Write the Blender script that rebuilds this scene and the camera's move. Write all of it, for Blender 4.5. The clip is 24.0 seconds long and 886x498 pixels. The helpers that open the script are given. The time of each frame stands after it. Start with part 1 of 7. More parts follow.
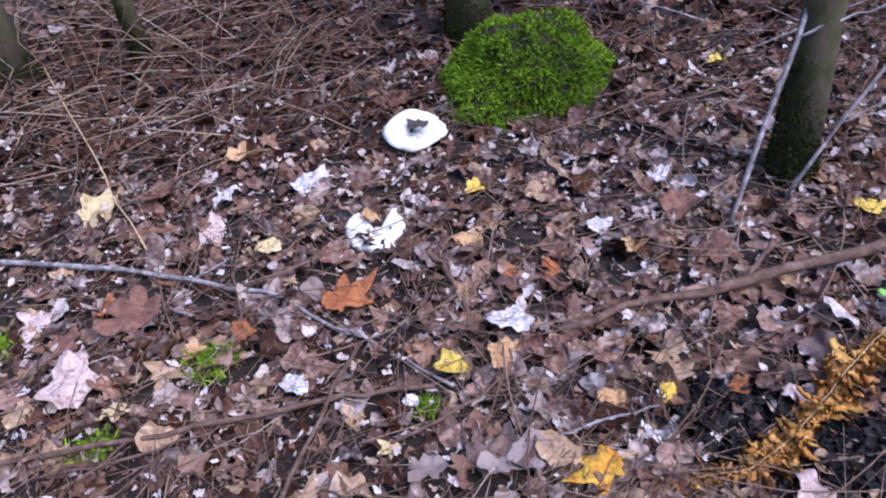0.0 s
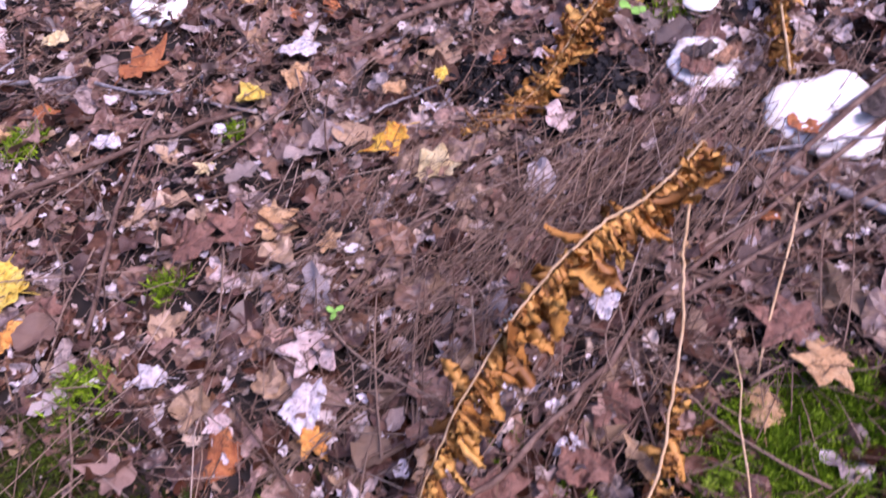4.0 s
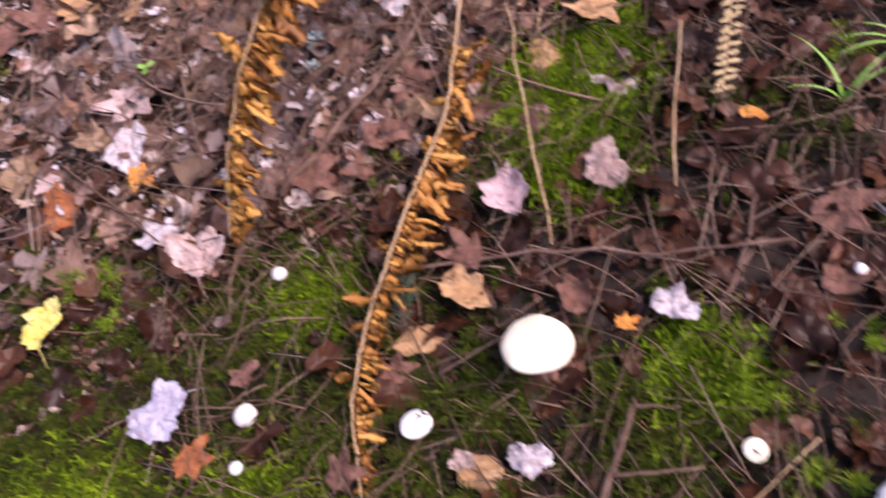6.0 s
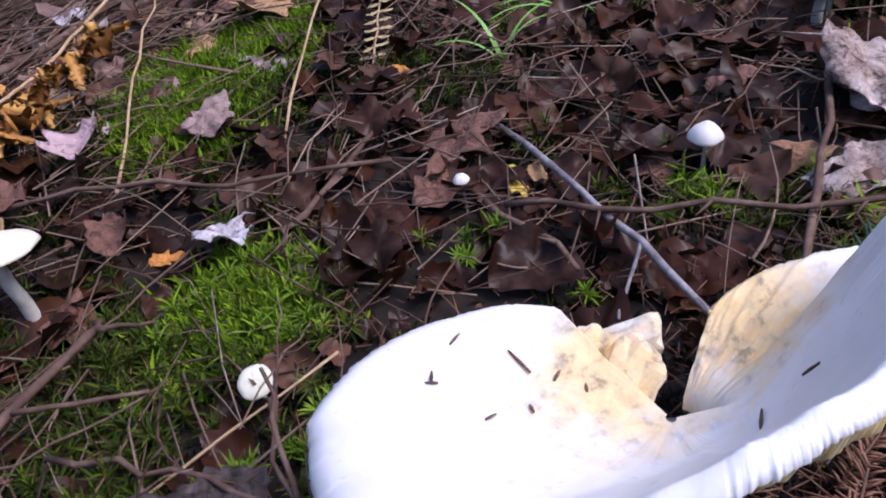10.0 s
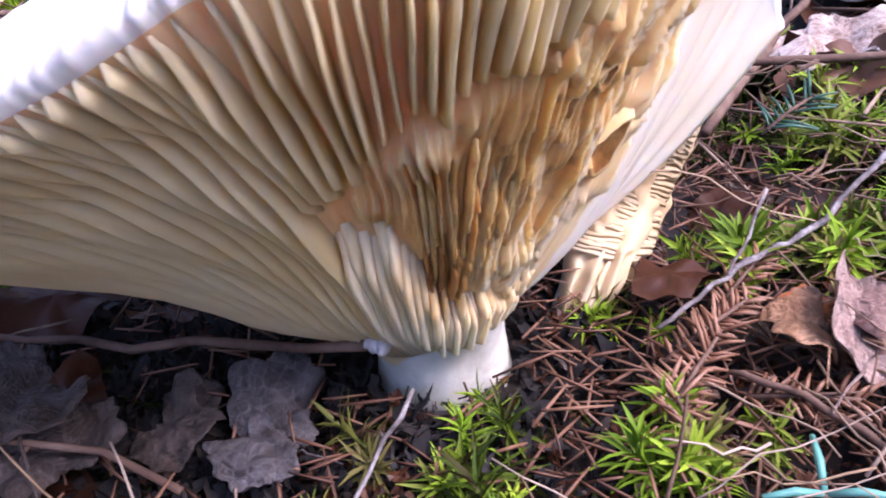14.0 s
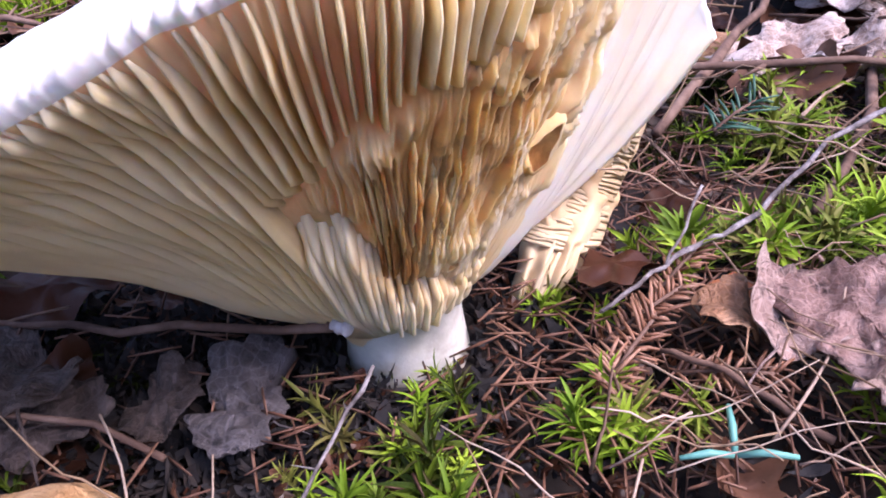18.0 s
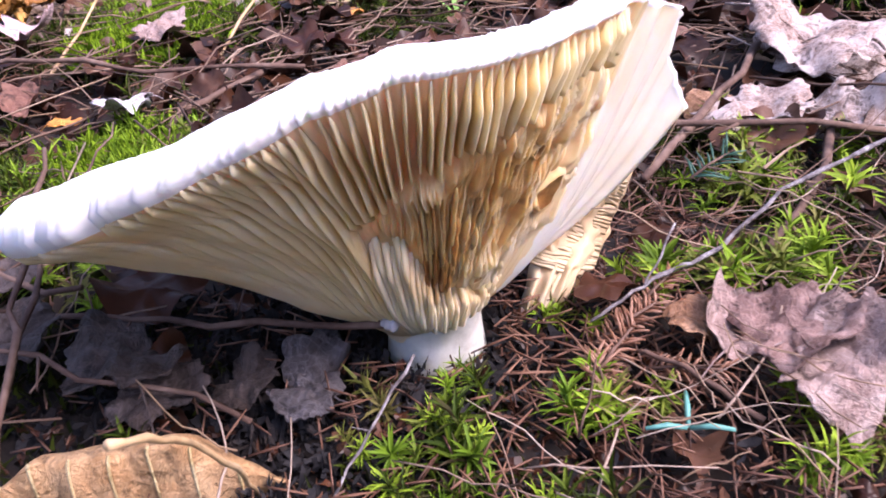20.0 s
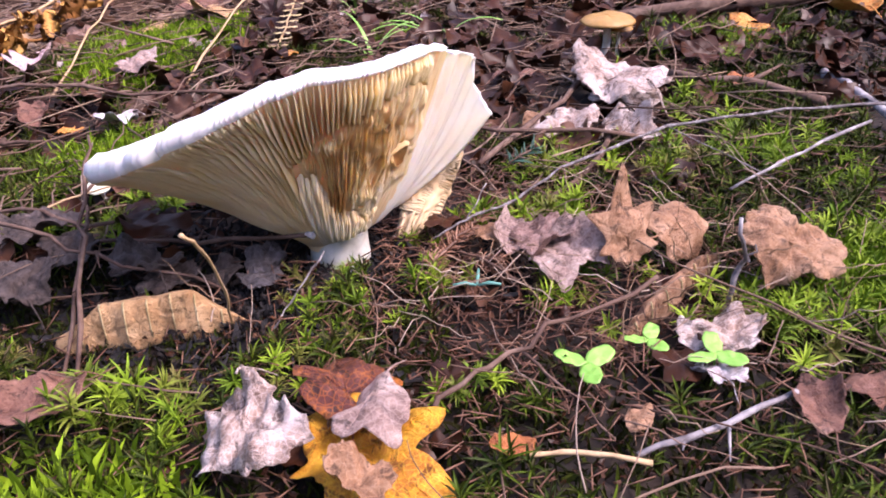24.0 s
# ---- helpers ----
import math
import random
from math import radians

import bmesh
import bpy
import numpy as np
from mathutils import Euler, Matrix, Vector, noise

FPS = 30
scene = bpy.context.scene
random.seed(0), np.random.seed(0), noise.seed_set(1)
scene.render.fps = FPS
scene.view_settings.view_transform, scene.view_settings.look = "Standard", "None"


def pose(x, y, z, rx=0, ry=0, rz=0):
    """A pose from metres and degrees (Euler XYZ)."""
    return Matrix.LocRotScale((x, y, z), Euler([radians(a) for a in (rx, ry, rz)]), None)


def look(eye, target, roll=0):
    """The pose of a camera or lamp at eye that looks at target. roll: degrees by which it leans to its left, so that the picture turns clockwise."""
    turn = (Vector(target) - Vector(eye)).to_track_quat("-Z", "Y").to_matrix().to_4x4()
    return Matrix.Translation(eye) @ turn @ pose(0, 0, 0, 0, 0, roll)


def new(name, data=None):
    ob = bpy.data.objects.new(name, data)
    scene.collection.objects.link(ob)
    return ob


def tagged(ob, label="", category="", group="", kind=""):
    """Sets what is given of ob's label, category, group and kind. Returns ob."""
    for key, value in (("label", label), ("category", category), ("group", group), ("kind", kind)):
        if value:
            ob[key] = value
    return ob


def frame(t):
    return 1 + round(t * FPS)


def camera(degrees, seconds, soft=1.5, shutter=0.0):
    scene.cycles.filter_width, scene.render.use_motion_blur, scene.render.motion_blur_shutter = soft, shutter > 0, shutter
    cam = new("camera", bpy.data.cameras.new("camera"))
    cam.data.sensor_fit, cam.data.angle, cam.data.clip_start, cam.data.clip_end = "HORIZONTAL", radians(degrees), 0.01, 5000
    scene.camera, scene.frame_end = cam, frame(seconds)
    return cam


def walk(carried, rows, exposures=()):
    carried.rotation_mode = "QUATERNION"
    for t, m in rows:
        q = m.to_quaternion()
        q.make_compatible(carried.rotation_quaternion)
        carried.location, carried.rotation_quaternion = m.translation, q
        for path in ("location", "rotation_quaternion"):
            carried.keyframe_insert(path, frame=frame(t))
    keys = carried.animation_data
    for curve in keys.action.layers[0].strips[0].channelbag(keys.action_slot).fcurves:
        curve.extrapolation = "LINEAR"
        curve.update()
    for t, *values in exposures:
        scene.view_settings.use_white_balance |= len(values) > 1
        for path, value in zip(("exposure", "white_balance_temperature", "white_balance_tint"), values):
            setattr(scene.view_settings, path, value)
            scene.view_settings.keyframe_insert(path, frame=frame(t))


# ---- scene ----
cam = camera(60.8, 24.0, soft=1.8, shutter=0.5)
PATH = [
    (0, (0.095, -0.035, 0.655), (-0.117, 1.536, -0.565), -10.3),
    (0.5, (0.097, -0.052, 0.652), (-0.046, 1.493, -0.609), -9.6),
    (1, (0.106, -0.077, 0.646), (0.078, 1.443, -0.654), -8.0),
    (1.5, (0.129, -0.102, 0.629), (0.207, 1.397, -0.692), -6.5),
    (3.5, (0.145, -0.215, 0.595), (0.272, 1.129, -0.88), -10.6),
    (4, (0.131, -0.25, 0.574), (0.225, 1.055, -0.939), -13.3),
    (4.5, (0.119, -0.283, 0.555), (0.184, 0.966, -1.005), -16.5),
    (5, (0.114, -0.323, 0.537), (0.175, 0.86, -1.074), -19.4),
    (5.5, (0.125, -0.385, 0.508), (0.225, 0.761, -1.128), -20.4),
    (6, (0.16, -0.438, 0.487), (0.321, 0.616, -1.205), -20.9),
    (6.5, (0.191, -0.491, 0.467), (0.476, 0.47, -1.263), -16.9),
    (7, (0.226, -0.535, 0.442), (0.609, 0.376, -1.297), -13.7),
    (7.5, (0.246, -0.572, 0.412), (0.693, 0.396, -1.28), -13.3),
    (8, (0.259, -0.585, 0.383), (0.757, 0.46, -1.248), -13.0),
    (8.5, (0.271, -0.582, 0.352), (0.816, 0.548, -1.205), -12.3),
    (9, (0.286, -0.566, 0.325), (0.848, 0.608, -1.194), -11.9),
    (9.5, (0.298, -0.579, 0.273), (0.87, 0.735, -1.122), -11.5),
    (11.5, (0.333, -0.6, 0.165), (0.688, 1.005, -0.974), -11.9),
    (12, (0.339, -0.604, 0.146), (0.714, 1.02, -0.96), -9.2),
    (12.5, (0.349, -0.604, 0.138), (0.73, 0.996, -1.0), -8.5),
    (13, (0.358, -0.608, 0.13), (0.772, 0.983, -1.01), -7.3),
    (13.5, (0.367, -0.607, 0.125), (0.816, 0.953, -1.043), -6.7),
    (14, (0.375, -0.608, 0.123), (0.834, 0.931, -1.068), -6.9),
    (14.5, (0.38, -0.612, 0.123), (0.842, 0.923, -1.074), -7.3),
    (15, (0.382, -0.611, 0.121), (0.852, 0.911, -1.087), -7.2),
    (15.5, (0.38, -0.611, 0.12), (0.867, 0.904, -1.091), -7.0),
    (16, (0.379, -0.612, 0.12), (0.867, 0.902, -1.091), -6.9),
    (16.5, (0.378, -0.613, 0.122), (0.868, 0.896, -1.096), -6.9),
    (17, (0.378, -0.615, 0.123), (0.87, 0.898, -1.09), -7.0),
    (17.5, (0.379, -0.62, 0.127), (0.846, 0.907, -1.077), -7.3),
    (18, (0.378, -0.623, 0.13), (0.85, 0.908, -1.066), -6.7),
    (18.5, (0.372, -0.626, 0.135), (0.864, 0.908, -1.05), -6.1),
    (20.5, (0.361, -0.676, 0.163), (0.83, 0.91, -0.962), -5.2),
    (21, (0.36, -0.696, 0.168), (0.857, 0.875, -0.967), -4.8),
    (21.5, (0.356, -0.718, 0.168), (0.89, 0.851, -0.952), -4.2),
    (22, (0.351, -0.743, 0.168), (0.913, 0.839, -0.919), -3.8),
    (22.5, (0.341, -0.763, 0.174), (0.937, 0.81, -0.908), -3.5),
    (23, (0.334, -0.778, 0.184), (0.958, 0.78, -0.903), -2.7),
    (23.5, (0.333, -0.793, 0.191), (0.966, 0.776, -0.876), -2.6),
    (24, (0.333, -0.8, 0.198), (0.985, 0.772, -0.852), -2.3),
]
walk(cam, [(t, look(eye, target, roll)) for t, eye, target, roll in PATH],
     exposures=[(0, .46, 5450, 24), (1.5, .46, 5450, 26), (3.5, .55, 6000, 47), (4.2, .56, 6100, 48), (5.5, .62, 7050, 45), (6.5, .34, 6700, 37), (7.5, .04, 5950, 30), (9.5, .0, 5800, 28), (11.5, .4, 5850, 24), (12.4, .6, 5900, 26), (13, 1.29, 6050, 29), (14, 1.28, 6000, 34), (18.5, 1.25, 6150, 35), (20.5, 1.26, 6300, 34), (24, 1.12, 6550, 36)])

# ---- light ----
world = bpy.data.worlds.new("overcast_sky")
scene.world = world
world.use_nodes = True
wn = world.node_tree.nodes
wn.clear()
w_out = wn.new("ShaderNodeOutputWorld")
w_bg = wn.new("ShaderNodeBackground")
w_sky = wn.new("ShaderNodeTexSky")
w_sky.sky_type = "NISHITA"
w_sky.sun_disc = False
w_sky.sun_elevation = radians(54)
w_sky.sun_rotation = radians(126)
w_sky.air_density = 1.3
w_sky.dust_density = 2.0
w_bg.inputs[1].default_value = 0.19
world.node_tree.links.new(w_sky.outputs[0], w_bg.inputs[0])
world.node_tree.links.new(w_bg.outputs[0], w_out.inputs[0])
sun = new("sun", bpy.data.lights.new("sun", "SUN"))
sun.data.energy = 2.7
sun.data.angle = radians(28)
sun.data.color = (1.0, 0.96, 0.9)
sun.matrix_world = look((2.05, -1.55, 2.95), (0.35, -0.3, 0))


# ---- materials ----
def nodes_of(mat):
    mat.use_nodes = True
    nt = mat.node_tree
    return nt, nt.nodes, nt.links, nt.nodes["Principled BSDF"]


def ramp(nt, stops, fac):
    r = nt.nodes.new("ShaderNodeValToRGB")
    e = r.color_ramp.elements
    while len(e) < len(stops):
        e.new(0.5)
    for k, (p, c) in enumerate(stops):
        e[k].position, e[k].color = p, (*c, 1)
    nt.links.new(fac, r.inputs[0])
    return r.outputs[0]


def noise_tex(nt, scale, detail=4.0, rough=0.6, coords=None, distort=0.0):
    n = nt.nodes.new("ShaderNodeTexNoise")
    n.inputs["Scale"].default_value = scale
    n.inputs["Detail"].default_value = detail
    n.inputs["Roughness"].default_value = rough
    n.inputs["Distortion"].default_value = distort
    if coords is None:
        tc = nt.nodes.new("ShaderNodeTexCoord")
        coords = tc.outputs["Object"]
    nt.links.new(coords, n.inputs["Vector"])
    return n.outputs["Fac"]


def mixed(nt, a, b, fac, mode="MIX"):
    m = nt.nodes.new("ShaderNodeMix")
    m.data_type, m.blend_type = "RGBA", mode
    for value, socket in ((fac, m.inputs[0]), (a, m.inputs[6]), (b, m.inputs[7])):
        if isinstance(value, (int, float)):
            socket.default_value = value
        elif isinstance(value, tuple):
            socket.default_value = (*value, 1)
        else:
            nt.links.new(value, socket)
    return m.outputs[2]


def bumped(nt, p, height, strength, distance=0.002):
    b = nt.nodes.new("ShaderNodeBump")
    b.inputs["Strength"].default_value = strength
    b.inputs["Distance"].default_value = distance
    nt.links.new(height, b.inputs["Height"])
    nt.links.new(b.outputs[0], p.inputs["Normal"])


def varied(name, colours, scale=60.0, rough=0.7, by="none", spot=(0.05, 0.03, 0.02), spots=0.35, bump=0.4,
           sub=0.0, spec=0.5, shift=0.5):
    """A natural surface: colours spread over grain or over pieces, with darker specks and fine relief."""
    mat = bpy.data.materials.new(name)
    nt, nodes, links, p = nodes_of(mat)
    fine = noise_tex(nt, scale, 5)
    if by == "none":
        fac = noise_tex(nt, scale * 0.7, 4)
    else:
        if by == "object":
            src = nodes.new("ShaderNodeObjectInfo").outputs["Random"]
        else:
            src = nodes.new("ShaderNodeNewGeometry").outputs["Random Per Island"]
        add = nodes.new("ShaderNodeMath")
        add.operation = "MULTIPLY_ADD"
        sub_n = nodes.new("ShaderNodeMath")
        sub_n.operation = "SUBTRACT"
        sub_n.inputs[1].default_value = 0.5
        links.new(fine, sub_n.inputs[0])
        links.new(sub_n.outputs[0], add.inputs[0])
        add.inputs[1].default_value = shift
        links.new(src, add.inputs[2])
        fac = add.outputs[0]
    n = len(colours)
    stops = [((k / (n - 1)) if n > 1 else 0.0, c) for k, c in enumerate(colours)]
    if by == "none":
        stops = [(0.3 + 0.4 * s, c) for s, c in stops]
    col = ramp(nt, stops, fac)
    speck = ramp(nt, [(0.52, (0, 0, 0)), (0.68, (1, 1, 1))], noise_tex(nt, scale * 2.3, 3))
    m = nodes.new("ShaderNodeMath")
    m.operation = "MULTIPLY"
    m.inputs[1].default_value = spots
    links.new(speck, m.inputs[0])
    col = mixed(nt, col, spot, m.outputs[0])
    links.new(col, p.inputs["Base Color"])
    p.inputs["Roughness"].default_value = rough
    p.inputs["Specular IOR Level"].default_value = spec
    if sub:
        p.inputs["Subsurface Weight"].default_value = sub
        p.inputs["Subsurface Radius"].default_value = (1.0, 0.7, 0.4)
        p.inputs["Subsurface Scale"].default_value = 0.003
    bumped(nt, p, fine, bump)
    return mat


SOIL = varied("forest_soil", [(0.005, 0.003, 0.003), (0.015, 0.009, 0.006), (0.027, 0.015, 0.009)], 45, 0.9, bump=0.9, spots=0.5,
              spot=(0.012, 0.008, 0.006))
BROWNS = [(0.036, 0.018, 0.014), (0.098, 0.044, 0.032), (0.176, 0.082, 0.054), (0.048, 0.024, 0.020), (0.27, 0.155, 0.105), (0.110, 0.046, 0.026),
          (0.33, 0.20, 0.155), (0.030, 0.016, 0.015), (0.43, 0.33, 0.29), (0.078, 0.036, 0.030), (0.24, 0.12, 0.066), (0.044, 0.022, 0.020), (0.40, 0.26, 0.15), (0.12, 0.075, 0.07), (0.55, 0.47, 0.45)]
LITTER = varied("leaf_litter", BROWNS, 70, 0.45, by="island", shift=0.18, spots=0.45)
LITTER_PIECE = varied("litter_leaf", BROWNS, 70, 0.45, by="object", shift=0.18, spots=0.45)
DAMP_BROWNS = [(0.013, 0.005, 0.003), (0.033, 0.011, 0.005), (0.057, 0.019, 0.010), (0.019, 0.007, 0.003), (0.080, 0.030, 0.014), (0.027, 0.009, 0.005), (0.047, 0.016, 0.006),
               (0.015, 0.005, 0.003), (0.132, 0.063, 0.038), (0.023, 0.008, 0.005), (0.066, 0.023, 0.011)]
PALE = varied("pale_scrap", [(0.3, 0.22, 0.19), (0.48, 0.42, 0.43), (0.4, 0.3, 0.22), (0.62, 0.58, 0.62), (0.5, 0.4, 0.36)], 90, 0.55, by="island", shift=0.25, spots=0.4)
DAMP = varied("damp_litter", DAMP_BROWNS, 70, 0.4, by="island", shift=0.18, spots=0.45, spec=0.2)
LEAF_TONES = {
    "brown": [(0.104, 0.044, 0.030), (0.200, 0.092, 0.064), (0.272, 0.140, 0.100)],
    "tan": [(0.42, 0.22, 0.09), (0.52, 0.3, 0.14), (0.6, 0.39, 0.21)],
    "tanbrown": [(0.17, 0.077, 0.04), (0.33, 0.172, 0.092), (0.46, 0.275, 0.17)],
    "straw": [(0.5, 0.36, 0.16), (0.62, 0.48, 0.24), (0.66, 0.55, 0.33)],
    "yellow": [(0.62, 0.36, 0.03), (0.75, 0.52, 0.06), (0.78, 0.6, 0.16)],
    "limeyellow": [(0.5, 0.5, 0.05), (0.6, 0.6, 0.1), (0.66, 0.62, 0.18)],
    "orange": [(0.55, 0.17, 0.03), (0.7, 0.28, 0.05), (0.75, 0.4, 0.1)],
    "orange_yellow": [(0.6, 0.16, 0.02), (0.72, 0.33, 0.03), (0.78, 0.52, 0.06)],
    "darkorange": [(0.05, 0.014, 0.014), (0.12, 0.035, 0.03), (0.55, 0.17, 0.02)],
    "flame": [(0.30, 0.07, 0.02), (0.72, 0.30, 0.02), (0.80, 0.50, 0.04)],
    "lemon": [(0.70, 0.55, 0.06), (0.82, 0.72, 0.16), (0.84, 0.79, 0.32)],
    "plum": [(0.14, 0.075, 0.062), (0.26, 0.155, 0.132), (0.41, 0.28, 0.25)],
    # grey leaf colour lowered to carry the shade under the cap
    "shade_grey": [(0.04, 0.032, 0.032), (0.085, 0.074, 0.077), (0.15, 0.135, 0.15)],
    "rust": [(0.22, 0.06, 0.025), (0.38, 0.12, 0.04), (0.5, 0.19, 0.06)],
    "pink": [(0.4, 0.25, 0.22), (0.58, 0.42, 0.38), (0.72, 0.58, 0.55)],
    "pinkbrown": [(0.2, 0.12, 0.1), (0.34, 0.23, 0.2), (0.5, 0.38, 0.34)],
    "rose": [(0.5, 0.3, 0.31), (0.62, 0.42, 0.43), (0.7, 0.52, 0.52)],
    "white": [(0.26, 0.18, 0.17), (0.58, 0.52, 0.54), (0.74, 0.71, 0.75)],
    "lavender": [(0.3, 0.27, 0.34), (0.5, 0.49, 0.62), (0.6, 0.6, 0.74)],
    "whitebrown": [(0.16, 0.085, 0.06), (0.42, 0.3, 0.25), (0.68, 0.58, 0.54)],
    # these two also darkened to imitate shade on leaves under the cap
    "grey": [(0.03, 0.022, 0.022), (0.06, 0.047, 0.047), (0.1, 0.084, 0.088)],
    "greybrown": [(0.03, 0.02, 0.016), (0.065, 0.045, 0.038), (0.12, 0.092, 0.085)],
}


def leaf_skin(name, tones, patch=75):
    """A dead leaf: blotches at two scales, brown rot spots, netted fine veins and a wrinkled surface."""
    mat = bpy.data.materials.new(name)
    nt, nodes, links, p = nodes_of(mat)
    tc = nodes.new("ShaderNodeTexCoord").outputs["Object"]
    col = ramp(nt, [(0.34, tones[0]), (0.48, tones[1]), (0.64, tones[2])], noise_tex(nt, patch, 6, 0.7, coords=tc, distort=0.6))
    rot = ramp(nt, [(0.56, (0, 0, 0)), (0.62, (0.75,) * 3)], noise_tex(nt, 140, 4, 0.65, coords=tc, distort=0.8))
    col = mixed(nt, col, tuple(c * 0.32 for c in tones[0]), rot)
    net = nodes.new("ShaderNodeTexVoronoi")
    net.feature = "DISTANCE_TO_EDGE"
    net.inputs["Scale"].default_value = 380
    links.new(tc, net.inputs["Vector"])
    vein = ramp(nt, [(0.0, (0.35,) * 3), (0.09, (0, 0, 0))], net.outputs["Distance"])
    col = mixed(nt, col, tuple(min(1.0, c * 1.25) for c in tones[2]), vein)
    links.new(col, p.inputs["Base Color"])
    p.inputs["Roughness"].default_value = 0.5
    p.inputs["Specular IOR Level"].default_value = 0.4
    bumped(nt, p, noise_tex(nt, 170, 6, 0.7, coords=tc, distort=0.5), 1.0, 0.004)
    return mat


LEAF_MATS = {k: leaf_skin("leaf_" + k, v, 26 if k in ("darkorange", "flame") else 75) for k, v in LEAF_TONES.items()}
TWIG = varied("dead_twig", [(0.080, 0.046, 0.033), (0.165, 0.105, 0.076), (0.26, 0.18, 0.135)], 120, 0.8, by="island", shift=0.4, bump=0.6, spec=0.2)
TWIG_ONE = varied("twig_bark", [(0.060, 0.035, 0.028), (0.128, 0.078, 0.059), (0.203, 0.136, 0.106)], 90, 0.8, bump=0.8, spec=0.2)
TWIG_GREY = varied("grey_twig_bark", [(0.09, 0.08, 0.085), (0.22, 0.2, 0.21), (0.45, 0.43, 0.43)], 90, 0.75, bump=0.8)
PALE_END = varied("pale_cut_wood", [(0.5, 0.48, 0.5), (0.62, 0.6, 0.62)], 150, 0.6, bump=0.4)
TWIG_MID = varied("lichened_twig", [(0.06, 0.05, 0.05), (0.15, 0.13, 0.135), (0.36, 0.34, 0.35)], 260, 0.8, bump=0.9)
STALK = varied("dry_stalk", [(0.16, 0.1, 0.06), (0.3, 0.2, 0.13), (0.42, 0.33, 0.27), (0.22, 0.13, 0.09)], 90, 0.65, by="island", shift=0.3, bump=0.3, spec=0.2)
STRAW = varied("straw_stem", [(0.36, 0.22, 0.1), (0.5, 0.34, 0.18), (0.58, 0.42, 0.26)], 90, 0.6, bump=0.3)
BARK = varied("mossy_bark", [(0.03, 0.024, 0.018), (0.06, 0.062, 0.02), (0.09, 0.07, 0.05), (0.05, 0.065, 0.015)], 40, 0.9, bump=1.0)
MOSS_A = varied("haircap_moss", [(0.055, 0.106, 0.006), (0.148, 0.255, 0.013), (0.258, 0.368, 0.028), (0.094, 0.175, 0.010), (0.150, 0.122, 0.040), (0.195, 0.306, 0.019)], 30, 0.55, by="object", spots=0.1, shift=0.3, sub=0.0, spec=0.15)
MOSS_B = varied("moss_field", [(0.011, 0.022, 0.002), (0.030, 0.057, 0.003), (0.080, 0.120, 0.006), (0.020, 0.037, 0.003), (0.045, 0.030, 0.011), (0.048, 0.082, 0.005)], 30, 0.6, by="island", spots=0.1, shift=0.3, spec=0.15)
MOSS_VIVID = varied("vivid_moss", [(0.03, 0.07, 0.003), (0.11, 0.20, 0.008), (0.21, 0.32, 0.018), (0.07, 0.13, 0.006), (0.15, 0.25, 0.012)], 30, 0.55, by="island", spots=0.1, shift=0.3, spec=0.15)
# low moss toned dark so the gaps between shoots look shaded
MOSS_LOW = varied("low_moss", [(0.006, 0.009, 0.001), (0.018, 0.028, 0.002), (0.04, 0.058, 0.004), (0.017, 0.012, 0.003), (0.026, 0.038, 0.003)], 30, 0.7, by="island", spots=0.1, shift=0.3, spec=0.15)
MOSS_BRIGHT = varied("cushion_moss", [(0.040, 0.080, 0.003), (0.12, 0.22, 0.007), (0.22, 0.35, 0.013)], 30, 0.7, by="island", spots=0.1, shift=0.3, spec=0.15)
GREEN = varied("green_leaflet", [(0.12, 0.32, 0.04), (0.2, 0.45, 0.07), (0.3, 0.55, 0.12)], 60, 0.5, spots=0.0, bump=0.25)
TEAL = varied("teal_needle", [(0.084, 0.280, 0.238), (0.140, 0.385, 0.329)], 60, 0.5, spots=0.0, bump=0.1)
DARKGREEN = varied("dark_needle", [(0.02, 0.07, 0.045), (0.05, 0.14, 0.09)], 60, 0.5, spots=0.0, bump=0.1)
NEEDLE = varied("brown_needle", [(0.082, 0.034, 0.020), (0.151, 0.067, 0.039), (0.208, 0.106, 0.064)], 60, 0.6, by="island", shift=0.2, spots=0.1)
SPRIG = varied("fir_sprig_needle", [(0.120, 0.048, 0.025), (0.225, 0.102, 0.056), (0.315, 0.177, 0.118)], 60, 0.55, by="object", shift=0.3, spots=0.15)
LICHEN = varied("lichen", [(0.25, 0.38, 0.36), (0.5, 0.62, 0.6)], 150, 0.9, spots=0.2)
STEM = varied("mushroom_stem_skin", [(0.36, 0.35, 0.3), (0.55, 0.54, 0.48), (0.7, 0.69, 0.62)], 90, 0.6, spots=0.45, spot=(0.35, 0.3, 0.22), bump=0.4, sub=0.2)
# colour of the unseen wall that keeps out low sky light
RING_WALL = varied("ring_wall", [(0.02, 0.028, 0.012), (0.05, 0.06, 0.02), (0.07, 0.05, 0.03)], 3, 0.9)
# humus in the hollow; the same black also paints shade under the cap
BLACK = varied("charred_humus_and_shade", [(0.006, 0.006, 0.007), (0.015, 0.014, 0.015), (0.03, 0.028, 0.03)], 60, 0.85, bump=1.0, spec=0.2)
BROWNCAP = varied("brown_cap", [(0.3, 0.16, 0.04), (0.45, 0.26, 0.08)], 60, 0.5, spots=0.1, sub=0.1)


